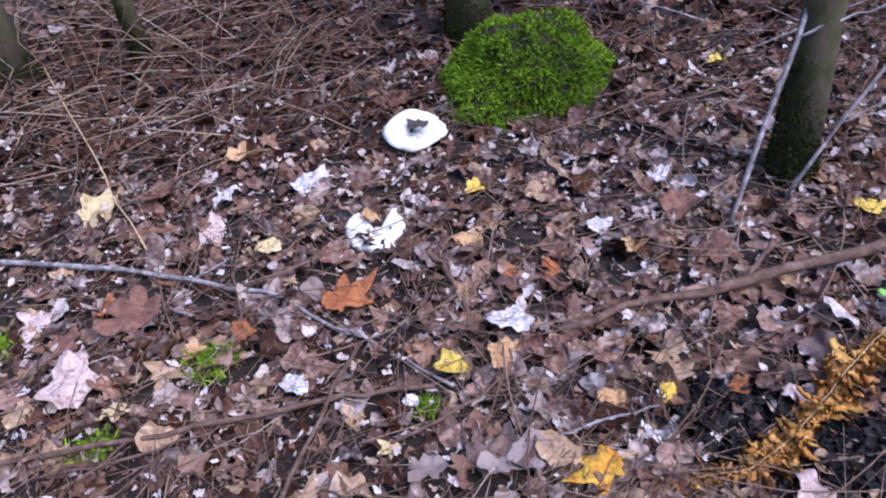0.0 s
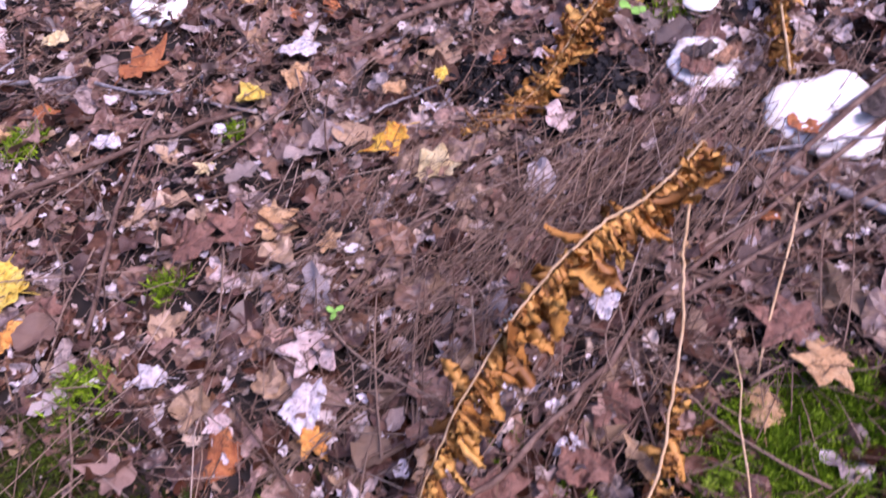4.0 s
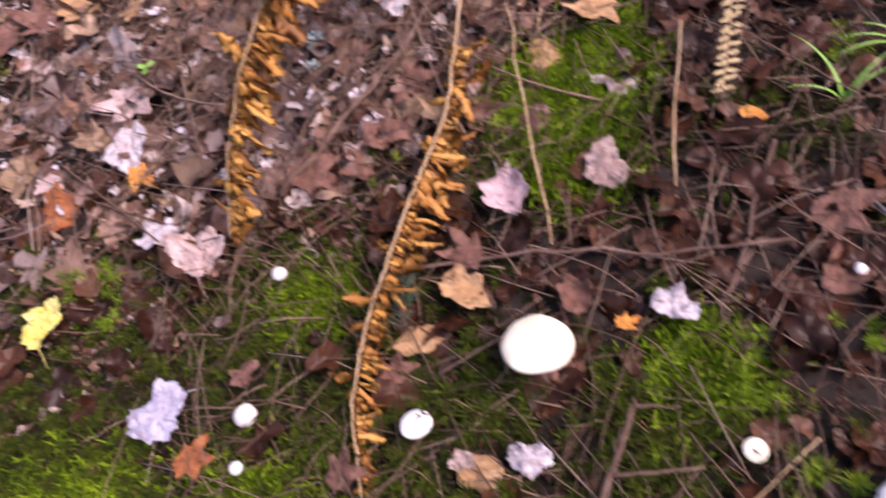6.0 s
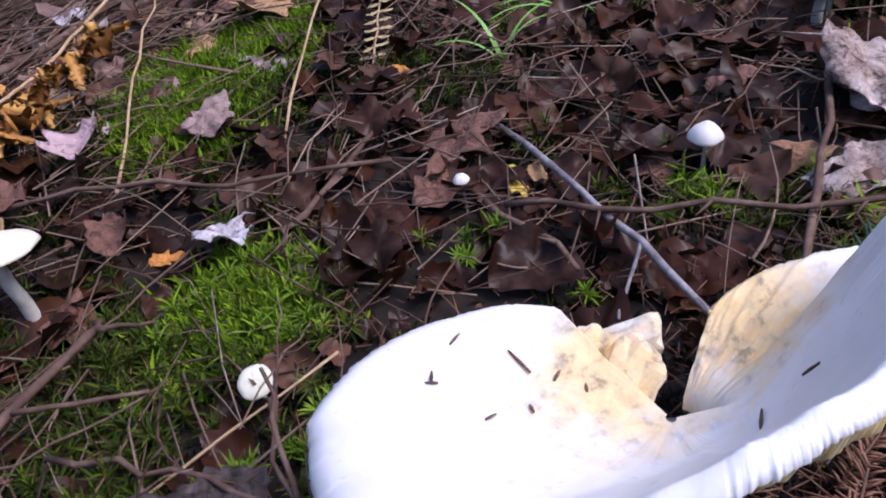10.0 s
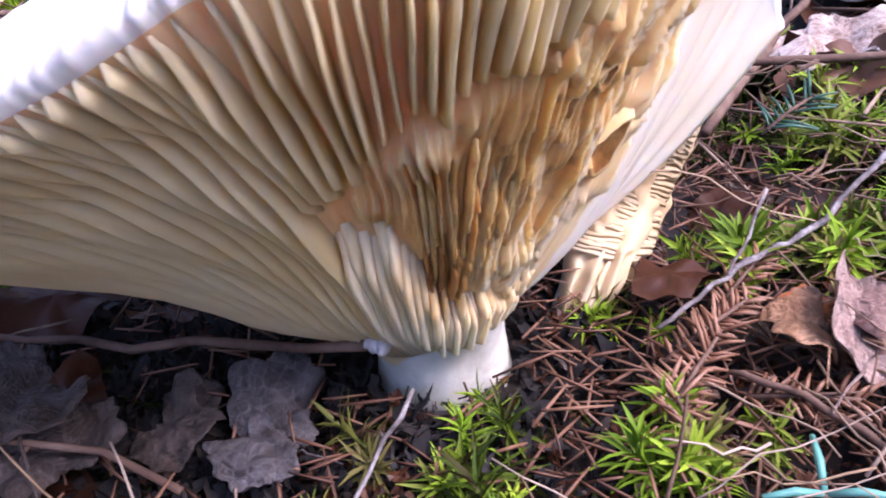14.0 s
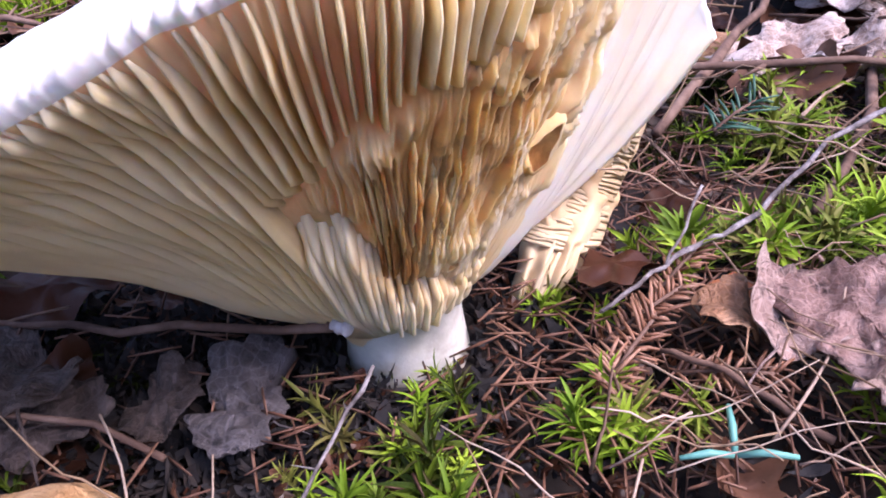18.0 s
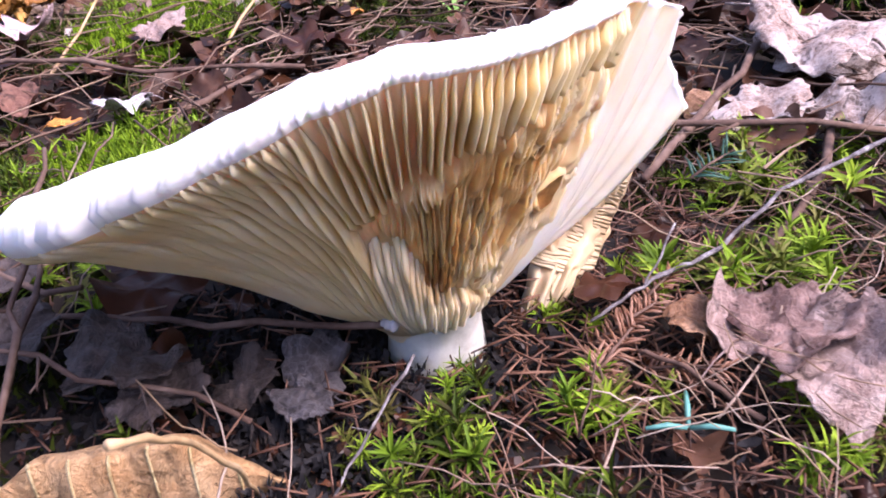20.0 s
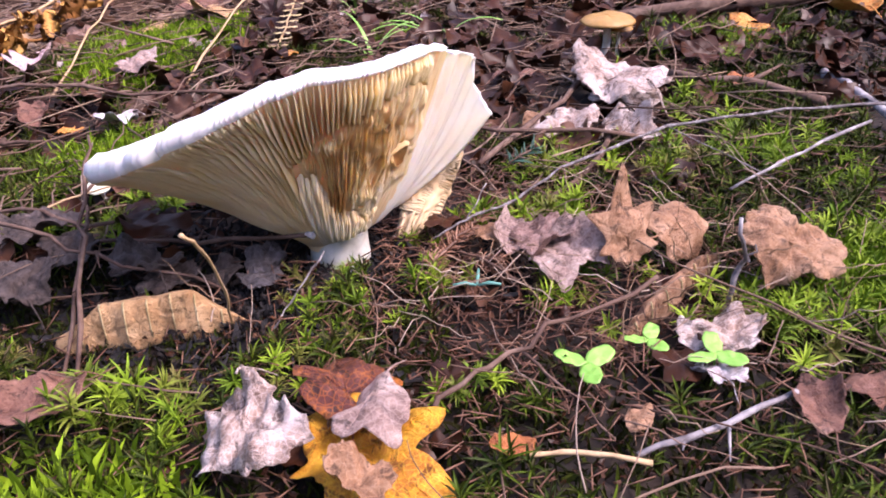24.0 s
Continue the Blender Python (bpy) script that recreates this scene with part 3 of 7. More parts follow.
def build_cap():
    phis = np.concatenate([np.linspace(98, 233.5, 280), np.arange(234, 338, 0.3), np.arange(338, 392.2, 0.6)])
    verts, faces, mats = [], [], []
    us = np.linspace(0, 1, 80)
    nu = len(us)
    section = 0
    for phi in phis:
        R, Z, lip = rim_at(phi)
        R += ragged_at(phi)
        ring = []
        for u in us:
            rho, z = under(phi, u)
            if 234 < phi:
                rho2, z2 = under(phi, u + 0.02)
                ln = math.hypot(rho2 - rho, z2 - z) + 1e-9
                d = eaten_relief(phi, u)
                rho, z = rho + d * (z2 - z) / ln, z - d * (rho2 - rho) / ln
            ring.append(at_hub(phi, rho, z))
        thick = 0.0025 + 0.0035 * min(1, lip / 0.006)
        wr = 0.0002 * noise3(phi * 0.35, 4.0) + 0.00008 * noise3(phi * 1.1, 8.0) + 0.0008 * noise3(phi * 0.06, 6.0)
        ring.append(at_hub(phi, R + 0.0012, Z + lip * 0.28 + wr))
        ring.append(at_hub(phi, R - 0.0004, Z + lip * 0.62 + wr))
        ring.append(at_hub(phi, R - 0.0035 - lip * 0.2, Z + lip * 0.92 + wr))
        for u in np.linspace(0.88, 0.0, 12):
            rho, z = under(phi, u)
            ripple = 0.0012 * noise3(phi * 0.05, u * 6, 1.5) + 0.0002 * noise3(phi * 0.3, u * 14, 4.5)
            crest = Z + lip * 0.95
            top = max(z + thick + 0.006 * (1 - u), 0.046 + (crest - 0.046) * (u / 0.92) ** 1.35) + ripple
            top += 0.0007 * noise3(phi * 0.08, u * 9, 7.0) * (1 - u)
            if phi > 350:
                rough = min(1.0, (phi - 350) / 12)
                top += rough * (0.0022 * noise3(phi * 0.2, u * 7, 2.0) + 0.0016 * noise3(phi * 0.5, u * 17, 6.0)) - 0.004 * rough * (1 - u)
            ring.append(at_hub(phi, rho * (0.97 if phi < 330 else 0.985), top))
        if phi < 335:
            ring.append(at_hub(phi, 0.007, 0.0445))
            ring.append(at_hub(phi, 0.0015, 0.0435))
        else:
            ring.append(at_hub(phi, 0.0128, 0.038))
            ring.append(at_hub(phi, 0.0126, 0.032))
        section = len(ring)
        verts += ring
    n = section
    for i in range(len(phis) - 1):
        for j in range(n - 1):
            faces.append((i * n + j, (i + 1) * n + j, (i + 1) * n + j + 1, i * n + j + 1))
            limit = 337 + 5 * noise3(j * 0.13, 3.0)
            mats.append((1 if phis[i] < limit else 2) if j < nu - 1 else 0)
    faces.append(tuple(range(n)))
    mats.append(0)
    faces.append(tuple(range((len(phis) - 1) * n, len(phis) * n))[::-1])
    mats.append(0)
    return verts, faces, mats


def gill_shape(phi, u0, u1, depth, seed, steps=16, ragged=0.0, ease=7.0, blunt=11.0, half_width=0.0005, wave=1.0):
    """One blade under the cap: thick at its root, thin at its edge, slightly wavy."""
    verts, faces = [], []
    taper = 0.6 * side_at(phi)
    for k in range(steps + 1):
        s = k / steps
        u = u0 + (u1 - u0) * s
        p = phi + wave * (0.5 * math.sin(u * 5 + phi * 0.05) * u + 0.55 * noise3(seed * 3.1, u * 5) * u + 0.8 * noise3(phi * 0.08, u * 2.5, 6.0) * u)
        rho, z = under(p, u)
        rho2, z2 = under(p, min(u + 0.02, 1.02))
        dr, dz = rho2 - rho, z2 - z
        ln = math.hypot(dr, dz) + 1e-9
        nr, nz = dz / ln, -dr / ln
        d = depth * (min(1, s * ease) * min(1, (1 - s) * blunt + 0.08)) * (1 + 0.15 * math.sin(u * 13 + seed)) * (1 - taper * u)
        if ragged:
            d *= 1 - ragged * abs(noise3(seed * 5.3, u * 22))
        half = math.degrees(half_width / max(rho, 0.006))
        lean = 0.2 * math.sin(seed * 1.7) + 0.2 * noise3(seed, u * 4)
        verts += [at_hub(p - half, rho - nr * 0.0006, z - nz * 0.0006), at_hub(p + half, rho - nr * 0.0006, z - nz * 0.0006),
                  at_hub(p + half * 0.35 + lean, rho + nr * d, z + nz * d), at_hub(p - half * 0.35 + lean, rho + nr * d, z + nz * d)]
    for k in range(steps):
        for j in range(4):
            a, b = k * 4 + j, k * 4 + (j + 1) % 4
            faces.append((a, b, b + 4, a + 4))
    faces += [(3, 2, 1, 0), tuple(steps * 4 + j for j in range(4))]
    return verts, faces


def build_hero():
    hero = empty("mushroom", "large white funnel mushroom with torn cap and stained cream gills", "mushroom")
    v, f, m = build_cap()
    cap = mesh_object("cap", v, f, ([CAP_TOP, GILL, FLAP], m), hero, "white wavy funnel cap, torn open behind")
    # stem: short and stout, flaring into the gills
    rows = []
    for k in range(13):
        z = -0.02 + 0.0420 * k / 12
        r = STEM_R * (0.95 + 0.06 * math.sin(k * 0.5)) * (1.0 if k < 11 else 1 + 0.02 * (k - 10))
        for j in range(28):
            a = 2 * math.pi * j / 28
            rr = r * (1 + 0.05 * noise3(math.cos(a) * 2, math.sin(a) * 2, z * 60))
            rows.append((HUB[0] + 0.0022 + rr * math.cos(a), HUB[1] - 0.001 + rr * math.sin(a), z))
    faces = [(i * 28 + j, i * 28 + (j + 1) % 28, (i + 1) * 28 + (j + 1) % 28, (i + 1) * 28 + j) for i in range(12) for j in range(28)]
    faces += [tuple(range(28))[::-1], tuple(range(12 * 28, 13 * 28))]
    part("stem", (rows, faces), STEM, hero, "short stout pale stem")
    g = random.Random(5)
    phi = 112.0
    k = 0
    while phi < 322:
        step = (3.1 if phi < 205 else 2.15) + 0.5 * g.random()
        if phi < 236:
            part("gill", gill_shape(phi, 0.02, 1.0, 0.0052, k * 1.3, 22, 0.0, 5.0, 3.0), GILL, cap)
            if k % 2 == 0 or phi > 205:
                part("gill", gill_shape(phi + step * 0.5, 0.6 + 0.25 * g.random(), 1.0, 0.0030, k * 0.9, 12, 0.0, 1.6), GILL, cap)
        else:
            # what is left above the eaten patch, cut off bluntly
            start = eaten_top(phi) + g.uniform(-0.03, 0.02)
            part("gill", gill_shape(phi, start, 0.995, 0.0046 if phi < 285 else 0.0030, k * 1.3, 16, 0.0, 9.0, 3.0), GILL, cap)
            # and below it, running down to the stem
            low = eaten_low(phi) + g.uniform(-0.04, 0.06)
            broad = 0.0012 if phi < 260 or phi > 284 else 0.0007
            part("gill", gill_shape(phi + g.uniform(-0.5, 0.5), 0.02, low, (0.0055 if phi < 260 else 0.0048) if phi < 284 else 0.0034, k * 2.1, 12, 0.1 if phi < 284 else 0.5, 3.0, 5.0, broad), LOW_GILL, cap)
        phi += step
        k += 1
    # thin brown ragged blades that are half eaten away
    for k in range(17):
        p = 258 + 27 * (k + g.uniform(-0.4, 0.4)) / 17
        lo = eaten_low(p) + g.uniform(-0.02, 0.12)
        hi = min(eaten_top(p) - g.uniform(0.0, 0.1), lo + g.uniform(0.22, 0.5))
        part("ragged_gill", gill_shape(p, lo, hi, g.uniform(0.0022, 0.0040), k * 1.9, 18, 0.6, 5.0, 5.0, 0.0006, 2.6), RAGGED, cap, "thin brown half-eaten gill")
    # dark rotten blades round the hole
    for k in range(11):
        p = 257 + 14 * k / 10 + g.uniform(-0.5, 0.5)
        lo = 0.19 + g.uniform(0, 0.06)
        part("rotten_gill", gill_shape(p, lo, lo + g.uniform(0.12, 0.24), g.uniform(0.0020, 0.0046), k * 2.7, 14, 0.8, 4.0, 4.0, 0.00055, 2.2), STAINED, cap, "dark brown rotten gill")
    # curled flakes and pegs of gill left hanging
    for k in range(14):
        p = g.uniform(276, 326)
        u = g.uniform(eaten_low(p), eaten_top(p) - 0.02)
        if u <= eaten_low(p):
            continue
        rho, z = under(p, u)
        rho2, z2 = under(p, u + 0.03)
        dr, dz = rho2 - rho, z2 - z
        ln = math.hypot(dr, dz)
        nr, nz = dz / ln, -dr / ln
        size, wide, out = g.uniform(0.004, 0.011), g.uniform(0.0008, 0.0026), g.uniform(0.0006, 0.0022)
        vs, fs = [], []
        for q in range(6):
            s = q / 5
            w = math.degrees(wide * math.sin(math.pi * (0.12 + 0.72 * s)) ** 0.8 / rho)
            away = out * (1 - s) ** 1.3 + 0.0004
            r1, z1 = rho + dr / ln * size * s + nr * away, z + dz / ln * size * s + nz * away
            sway = 1.2 * math.sin(s * 3 + k) + g.uniform(-0.3, 0.3)
            vs += [at_hub(p - w + sway, r1, z1), at_hub(p + sway, r1 + nr * 0.0006, z1 + nz * 0.0006), at_hub(p + w + sway, r1, z1),
                   at_hub(p + sway, rho + dr / ln * size * s - nr * 0.0004, z + dz / ln * size * s - nz * 0.0004)]
        for q in range(5):
            for e in range(4):
                a, b = q * 4 + e, q * 4 + (e + 1) % 4
                fs.append((a, b, b + 4, a + 4))
        fs += [(3, 2, 1, 0), (20, 21, 22, 23)]
        part("gill_flake", (vs, fs), RAGGED if g.random() < 0.25 else GILL, cap)
    # eaten pit with an orange floor and a thin raised lip
    for p, u, size in ((322, 0.525, 0.0052), (296, 0.70, 0.0020), (293, 0.27, 0.0030)):
        here = np.array(at_hub(p, *under(p, u)))
        t1 = np.array(at_hub(p, *under(p, u + 0.03))) - here
        t2 = np.array(at_hub(p + 3, *under(p + 3, u))) - here
        t1 /= np.linalg.norm(t1)
        nrm = np.cross(t2, t1)
        nrm /= np.linalg.norm(nrm)
        if nrm[2] > 0:
            nrm = -nrm
        t2 = np.cross(nrm, t1)
        vs = []
        for r, h in ((0.0, 0.0007), (0.7, 0.0009), (0.95, 0.0021), (1.1, 0.0022), (1.45, -0.0004)):
            for q in range(18):
                a = 2 * math.pi * q / 18
                wob = 1 + 0.2 * math.sin(3 * a + p) + 0.1 * math.sin(7 * a)
                vs.append(here + (t2 * math.cos(a) * 0.8 + t1 * math.sin(a)) * r * size * wob + nrm * h)
        fs = [(i * 18 + q, i * 18 + (q + 1) % 18, (i + 1) * 18 + (q + 1) % 18, (i + 1) * 18 + q) for i in range(4) for q in range(18)]
        mesh_object("eaten_pit", vs, fs, ([STAINED, GILL], [0 if i < 2 else 1 for i in range(4) for q in range(18)]), cap, "orange-brown eaten pit in the gills")
    # core where the cap is torn open
    vs, fs = [], []
    for i in range(9):
        for j in range(30):
            a = 2 * math.pi * j / 30
            r = 0.011 * math.cos(i / 8 * math.pi / 2) ** 0.7
            lump = 1 + 0.16 * noise3(math.cos(a) * 2.5, math.sin(a) * 2.5, i * 0.7)
            dent = 0.010 * max(0, math.cos(a - 0.75)) * (1 - i / 8)
            vs.append((HUB[0] + r * lump * math.cos(a), HUB[1] + r * lump * math.sin(a), 0.027 + 0.009 * math.sin(i / 8 * math.pi / 2) + 0.002 * noise3(a * 2, i, 3) - dent))
    fs = [(i * 30 + j, i * 30 + (j + 1) % 30, (i + 1) * 30 + (j + 1) % 30, (i + 1) * 30 + j) for i in range(8) for j in range(30)]
    part("core", (vs, fs), CAP_TOP, cap, "torn cream flesh at the centre of the cap")
    # broken slabs left standing at the tear
    for k, (x0, y0, z0, lx, ly, tall, yaw) in enumerate(((0.416, -0.456, 0.028, 0.026, 0.014, 0.016, -0.45), (0.398, -0.454, 0.037, 0.020, 0.012, 0.012, -0.2), (0.404, -0.470, 0.033, 0.026, 0.02, 0.014, 0.3))):
        vs, fs, ni, nj = [], [], 11, 18
        c, s = math.cos(yaw), math.sin(yaw)
        for i in range(ni):
            b = math.pi * (i / (ni - 1) - 0.5)
            for j in range(nj):
                a = 2 * math.pi * j / nj
                px = abs(math.cos(a)) ** 0.6 * math.copysign(1, math.cos(a)) * abs(math.cos(b)) ** 0.5
                py = abs(math.sin(a)) ** 0.6 * math.copysign(1, math.sin(a)) * abs(math.cos(b)) ** 0.5
                w = 1 + 0.3 * noise3(px * 1.7 + k * 3, py * 1.7, math.sin(b) * 1.7) + 0.14 * noise3(px * 5 + k, py * 5, math.sin(b) * 5)
                x, y, z = px * lx / 2 * w, py * ly / 2 * w, tall / 2 * math.sin(b) * w
                vs.append((x0 + c * x - s * y, y0 + s * x + c * y, z0 + tall / 2 + z + 0.25 * x))
        fs = [(i * nj + j, i * nj + (j + 1) % nj, (i + 1) * nj + (j + 1) % nj, (i + 1) * nj + j) for i in range(ni - 1) for j in range(nj)]
        part("torn_flap", (vs, fs), CAP_TOP, cap, "torn cream lump of cap flesh", smooth=False)
    return hero


hero = build_hero()


def cap_top_z(x, y):
    """Height of the white upper face at a place."""
    phi = math.degrees(math.atan2(y - HUB[1], x - HUB[0])) % 360
    R, Z, lip = rim_at(phi)
    u = (math.hypot(x - HUB[0], y - HUB[1]) / 0.97 - STEM_R * 0.8) / (R - STEM_R * 0.8)
    return max(under(phi, u)[1] + 0.006 + 0.006 * (1 - u), 0.046 + (Z + lip * 0.95 - 0.046) * (max(u, 0) / 0.92) ** 1.35)


def cap_debris():
    """Dark needles and crumbs that have fallen on the white cap."""
    for x, y, a, ln in ((0.378, -0.452, 100, 0.010), (0.352, -0.443, 60, 0.005), (0.351, -0.445, 150, 0.004), (0.413, -0.513, 40, 0.011), (0.365, -0.435, 20, 0.005),
                        (0.385, -0.462, 30, 0.004), (0.36, -0.465, 10, 0.004), (0.39, -0.47, 60, 0.003), (0.425, -0.515, 120, 0.003), (0.372, -0.468, 80, 0.003)):
        d = np.array([math.cos(math.radians(a)), math.sin(math.radians(a))]) * ln / 2
        p, q = np.array([x, y]) - d, np.array([x, y]) + d
        line = [(w[0], w[1], cap_top_z(*w) + 0.0006) for w in (p, (p + q) / 2, q)]
        ob = empty("fallen_needle", "dark dead needle lying on the white cap", "needle", "needles on the cap")
        part("shaft", tube(line, [0.0004, 0.0006, 0.0003], 5), TWIG_ONE, ob)


cap_debris()


def build_fragment():
    """The fallen piece of cap behind, its pleated gills towards the path."""
    frag = empty("cap_fragment", "broken ochre piece of mushroom cap with pleated gills", "mushroom piece")
    base, tip = np.array([0.440, -0.490, 0.0]), np.array([0.474, -0.474, 0.041])
    axis = tip - base
    side = np.array([0.75, -0.35, -0.45])
    side = side - axis * (side @ axis) / (axis @ axis)
    side /= np.linalg.norm(side)
    out = np.cross(axis, side)
    out /= np.linalg.norm(out)
    if out[1] > 0:
        out = -out
    verts, faces = [], []
    ni, nj = 73, 41
    for layer in (0, 1):
        for i in range(ni):
            s = i / (ni - 1)
            half = 0.0042 + 0.0068 * math.sin(math.pi * (0.02 + 0.8 * s)) - 0.0025 * math.exp(-((s - 0.32) / 0.06) ** 2)
            for j in range(nj):
                t = j / (nj - 1) * 2 - 1
                if s > 0.36:
                    pleat = 0.0012 * noise3(s * 14, t * 3, 4.0)
                else:
                    pleat = 0.0012 * math.sin(t * 13 + 3 * s)
                p = base + axis * s + side * half * t * (1 + 0.15 * noise3(s * 9, t, 5.0))
                p = p + out * (0.006 * (1 - t * t) + (pleat if layer == 0 else -0.004) + 0.003 * math.sin(s * 7) + 0.003 * noise3(s * 5, t * 2, 2.0))
                verts.append(tuple(p))
    n = ni * nj
    for i in range(ni - 1):
        for j in range(nj - 1):
            q = (i * nj + j, i * nj + j + 1, (i + 1) * nj + j + 1, (i + 1) * nj + j)
            faces.append(q)
            faces.append(tuple(k + n for k in q)[::-1])
    border = list(range(nj)) + [i * nj + nj - 1 for i in range(1, ni)] + [(ni - 1) * nj + j for j in range(nj - 2, -1, -1)] + [i * nj for i in range(ni - 2, 0, -1)]
    faces += [(border[q], border[q] + n, border[(q + 1) % len(border)] + n, border[(q + 1) % len(border)]) for q in range(len(border))]
    flesh = part("flesh", (verts, faces), OLD_GILL, frag)
    g = random.Random(9)
    for k in range(40):
        s0 = 0.34 + 0.62 * (k + g.uniform(-0.3, 0.3)) / 40
        slant, tall = g.uniform(0.03, 0.05), g.uniform(0.0, 0.0003)
        t0, t1 = (-0.95, 0.95) if g.random() < 0.6 else (g.uniform(-0.95, -0.2), g.uniform(0.3, 0.95))
        vs, fs = [], []
        for q in range(12):
            t = t0 + (t1 - t0) * q / 11
            s = s0 + slant * t + 0.012 * noise3(k * 2.3, t * 2.5)
            half = 0.0055 + 0.006 * math.sin(math.pi * (0.1 + 0.75 * max(0, min(1, s))))
            foot = base + axis * s + side * half * t + out * (0.006 * (1 - t * t) + 0.003 * math.sin(s * 7) - 0.0015)
            rise = out * (0.0015 + tall * min(1, 5 * q / 11, 5 * (11 - q) / 11) * (1 + 0.5 * noise3(k, t * 4))) + axis * (0.02 * noise3(k * 1.9, t * 2) - 0.03)
            w = axis / np.linalg.norm(axis) * 0.0007
            vs += [foot - w, foot + w, foot + rise + w * 0.5, foot + rise - w * 0.5]
        for q in range(11):
            for e in range(4):
                a, b = q * 4 + e, q * 4 + (e + 1) % 4
                fs.append((a, b, b + 4, a + 4))
        fs += [(3, 2, 1, 0), (44, 45, 46, 47)]
        part("gill", (vs, fs), OLD_GILL, flesh)
    for k in range(9):
        t = -0.8 + 1.6 * k / 8
        row = [tuple(base + axis * s + side * (0.0042 + 0.004 * s) * (t + 0.15 * noise3(k, s * 9)) + out * (0.0065 * (1 - t * t) + 0.0012)) for s in np.linspace(0.02, 0.3, 6)]
        part("gill", tube(row, [0.0004, 0.0011, 0.0005], 5), OLD_GILL, flesh)
    return frag


build_fragment()


# ---- smaller mushrooms ----
def cap_profile(kind):
    if kind == "flat":
        return [(0.0, 0.12), (0.35, 0.13), (0.7, 0.08), (0.95, -0.02), (1.0, -0.1), (0.9, -0.13), (0.5, -0.05), (0.14, -0.04)]
    if kind == "dish":
        return [(0.0, -0.18), (0.25, -0.12), (0.55, 0.1), (0.85, 0.18), (1.0, 0.05), (0.95, -0.05), (0.5, -0.2), (0.14, -0.36)]
    if kind == "ring":
        return [(0.66, -0.1), (0.72, 0.1), (0.86, 0.17), (1.0, 0.04), (0.95, -0.12), (0.7, -0.16)]
    return [(0.0, 0.75), (0.4, 0.68), (0.75, 0.42), (0.97, 0.05), (1.0, -0.1), (0.85, -0.16), (0.5, -0.1), (0.14, -0.1)]


def small_mushroom(x, y, radius, height, kind, material, label, lean=(0.0, 0.0), span=360.0, start=0.0, gills=False, name="mushroom"):
    """A little mushroom: cap of revolution with an uneven margin, stem, and gills where they show."""
    ob = empty(name, label, "mushroom")
    ob.location = (x, y, ground_z(x, y))
    height -= ground_z(x, y)
    ang = np.radians(np.linspace(start, start + span, 40 if span >= 360 else 30))
    prof = cap_profile(kind)
    m = turn(lean[0], lean[1], 0)
    verts, faces = [], []
    for a in ang:
        wob = 1 + (0.07 if radius < 0.03 else 0.16) * noise3(math.cos(a) * 1.5 + x * 9, math.sin(a) * 1.5, y * 7)
        if radius > 0.03:
            wob += 0.09 * noise3(math.cos(a) * 4, math.sin(a) * 4 + x * 5, 2.0)
        for r, z in prof:
            zz = z * radius + 0.06 * radius * noise3(math.cos(a) * 2, math.sin(a) * 2 + x * 5, r * 2)
            verts.append(m @ np.array([r * radius * wob * math.cos(a), r * radius * wob * math.sin(a), zz]) + (0, 0, height))
    n = len(prof)
    rows = len(ang)
    for i in range(rows - 1):
        for j in range(n - 1):
            faces.append((i * n + j, i * n + j + 1, (i + 1) * n + j + 1, (i + 1) * n + j))
    if span < 360:
        faces.append(tuple(range(n))[::-1])
        faces.append(tuple(range((rows - 1) * n, rows * n)))
    cap = part("cap", (verts, faces), material, ob)
    if gills:
        for k in range(36):
            a = 2 * math.pi * k / 36
            pts = [(0.16, -0.06), (0.9, -0.13), (0.82, -0.2), (0.3, -0.22)]
            vs, w = [], 0.012 * radius
            for sgn in (-1, 1):
                for r, z in pts:
                    vs.append(m @ np.array([r * radius * math.cos(a) - sgn * w * math.sin(a), r * radius * math.sin(a) + sgn * w * math.cos(a), z * radius]) + (0, 0, height))
            part("gill", (vs, [(0, 1, 2, 3), (7, 6, 5, 4), (0, 4, 5, 1), (1, 5, 6, 2), (2, 6, 7, 3), (3, 7, 4, 0)]), material, cap, smooth=False)
    if height > 0.004 and kind != "ring":
        foot = np.array([0, 0, -0.01])
        head = m @ np.array([0, 0, -0.05 * radius]) + (0, 0, height)
        part("stem", tube(bent([foot, (foot + head) / 2 + (0.001, 0.001, 0), head], 3, 0.0003), [0.17 * radius, 0.13 * radius], 12), STEM, ob)
    return ob


small_mushroom(0.222, -0.257, 0.0235, 0.047, "flat", CREAM_CAP, "small cream mushroom with a flat round cap", lean=(-0.25, 0.1), gills=True)
small_mushroom(0.130, -0.252, 0.011, 0.014, "flat", WHITE_CAP, "small white nibbled mushroom cap on moss", lean=(-0.2, 0.1))
small_mushroom(0.027, -0.185, 0.0085, 0.012, "round", WHITE_CAP, "tiny round white mushroom button in moss")
small_mushroom(0.008, -0.215, 0.005, 0.008, "round", WHITE_CAP, "tiny white mushroom button in moss")
small_mushroom(0.087, -0.090, 0.006, 0.01, "round", WHITE_CAP, "tiny white mushroom button in moss")
small_mushroom(0.303, -0.370, 0.0075, 0.012, "flat", CREAM_CAP, "small pinkish white mushroom cap on moss", lean=(0.3, -0.2))
small_mushroom(0.538, -0.362, 0.0085, 0.020, "round", WHITE_CAP, "small round white mushroom button on a stem")
small_mushroom(0.432, -0.308, 0.0042, 0.014, "round", WHITE_CAP, "tiny white mushroom pinhead on the litter")
small_mushroom(0.697, -0.288, 0.022, 0.032, "flat", BROWNCAP, "ochre brown mushroom with a flat cap")
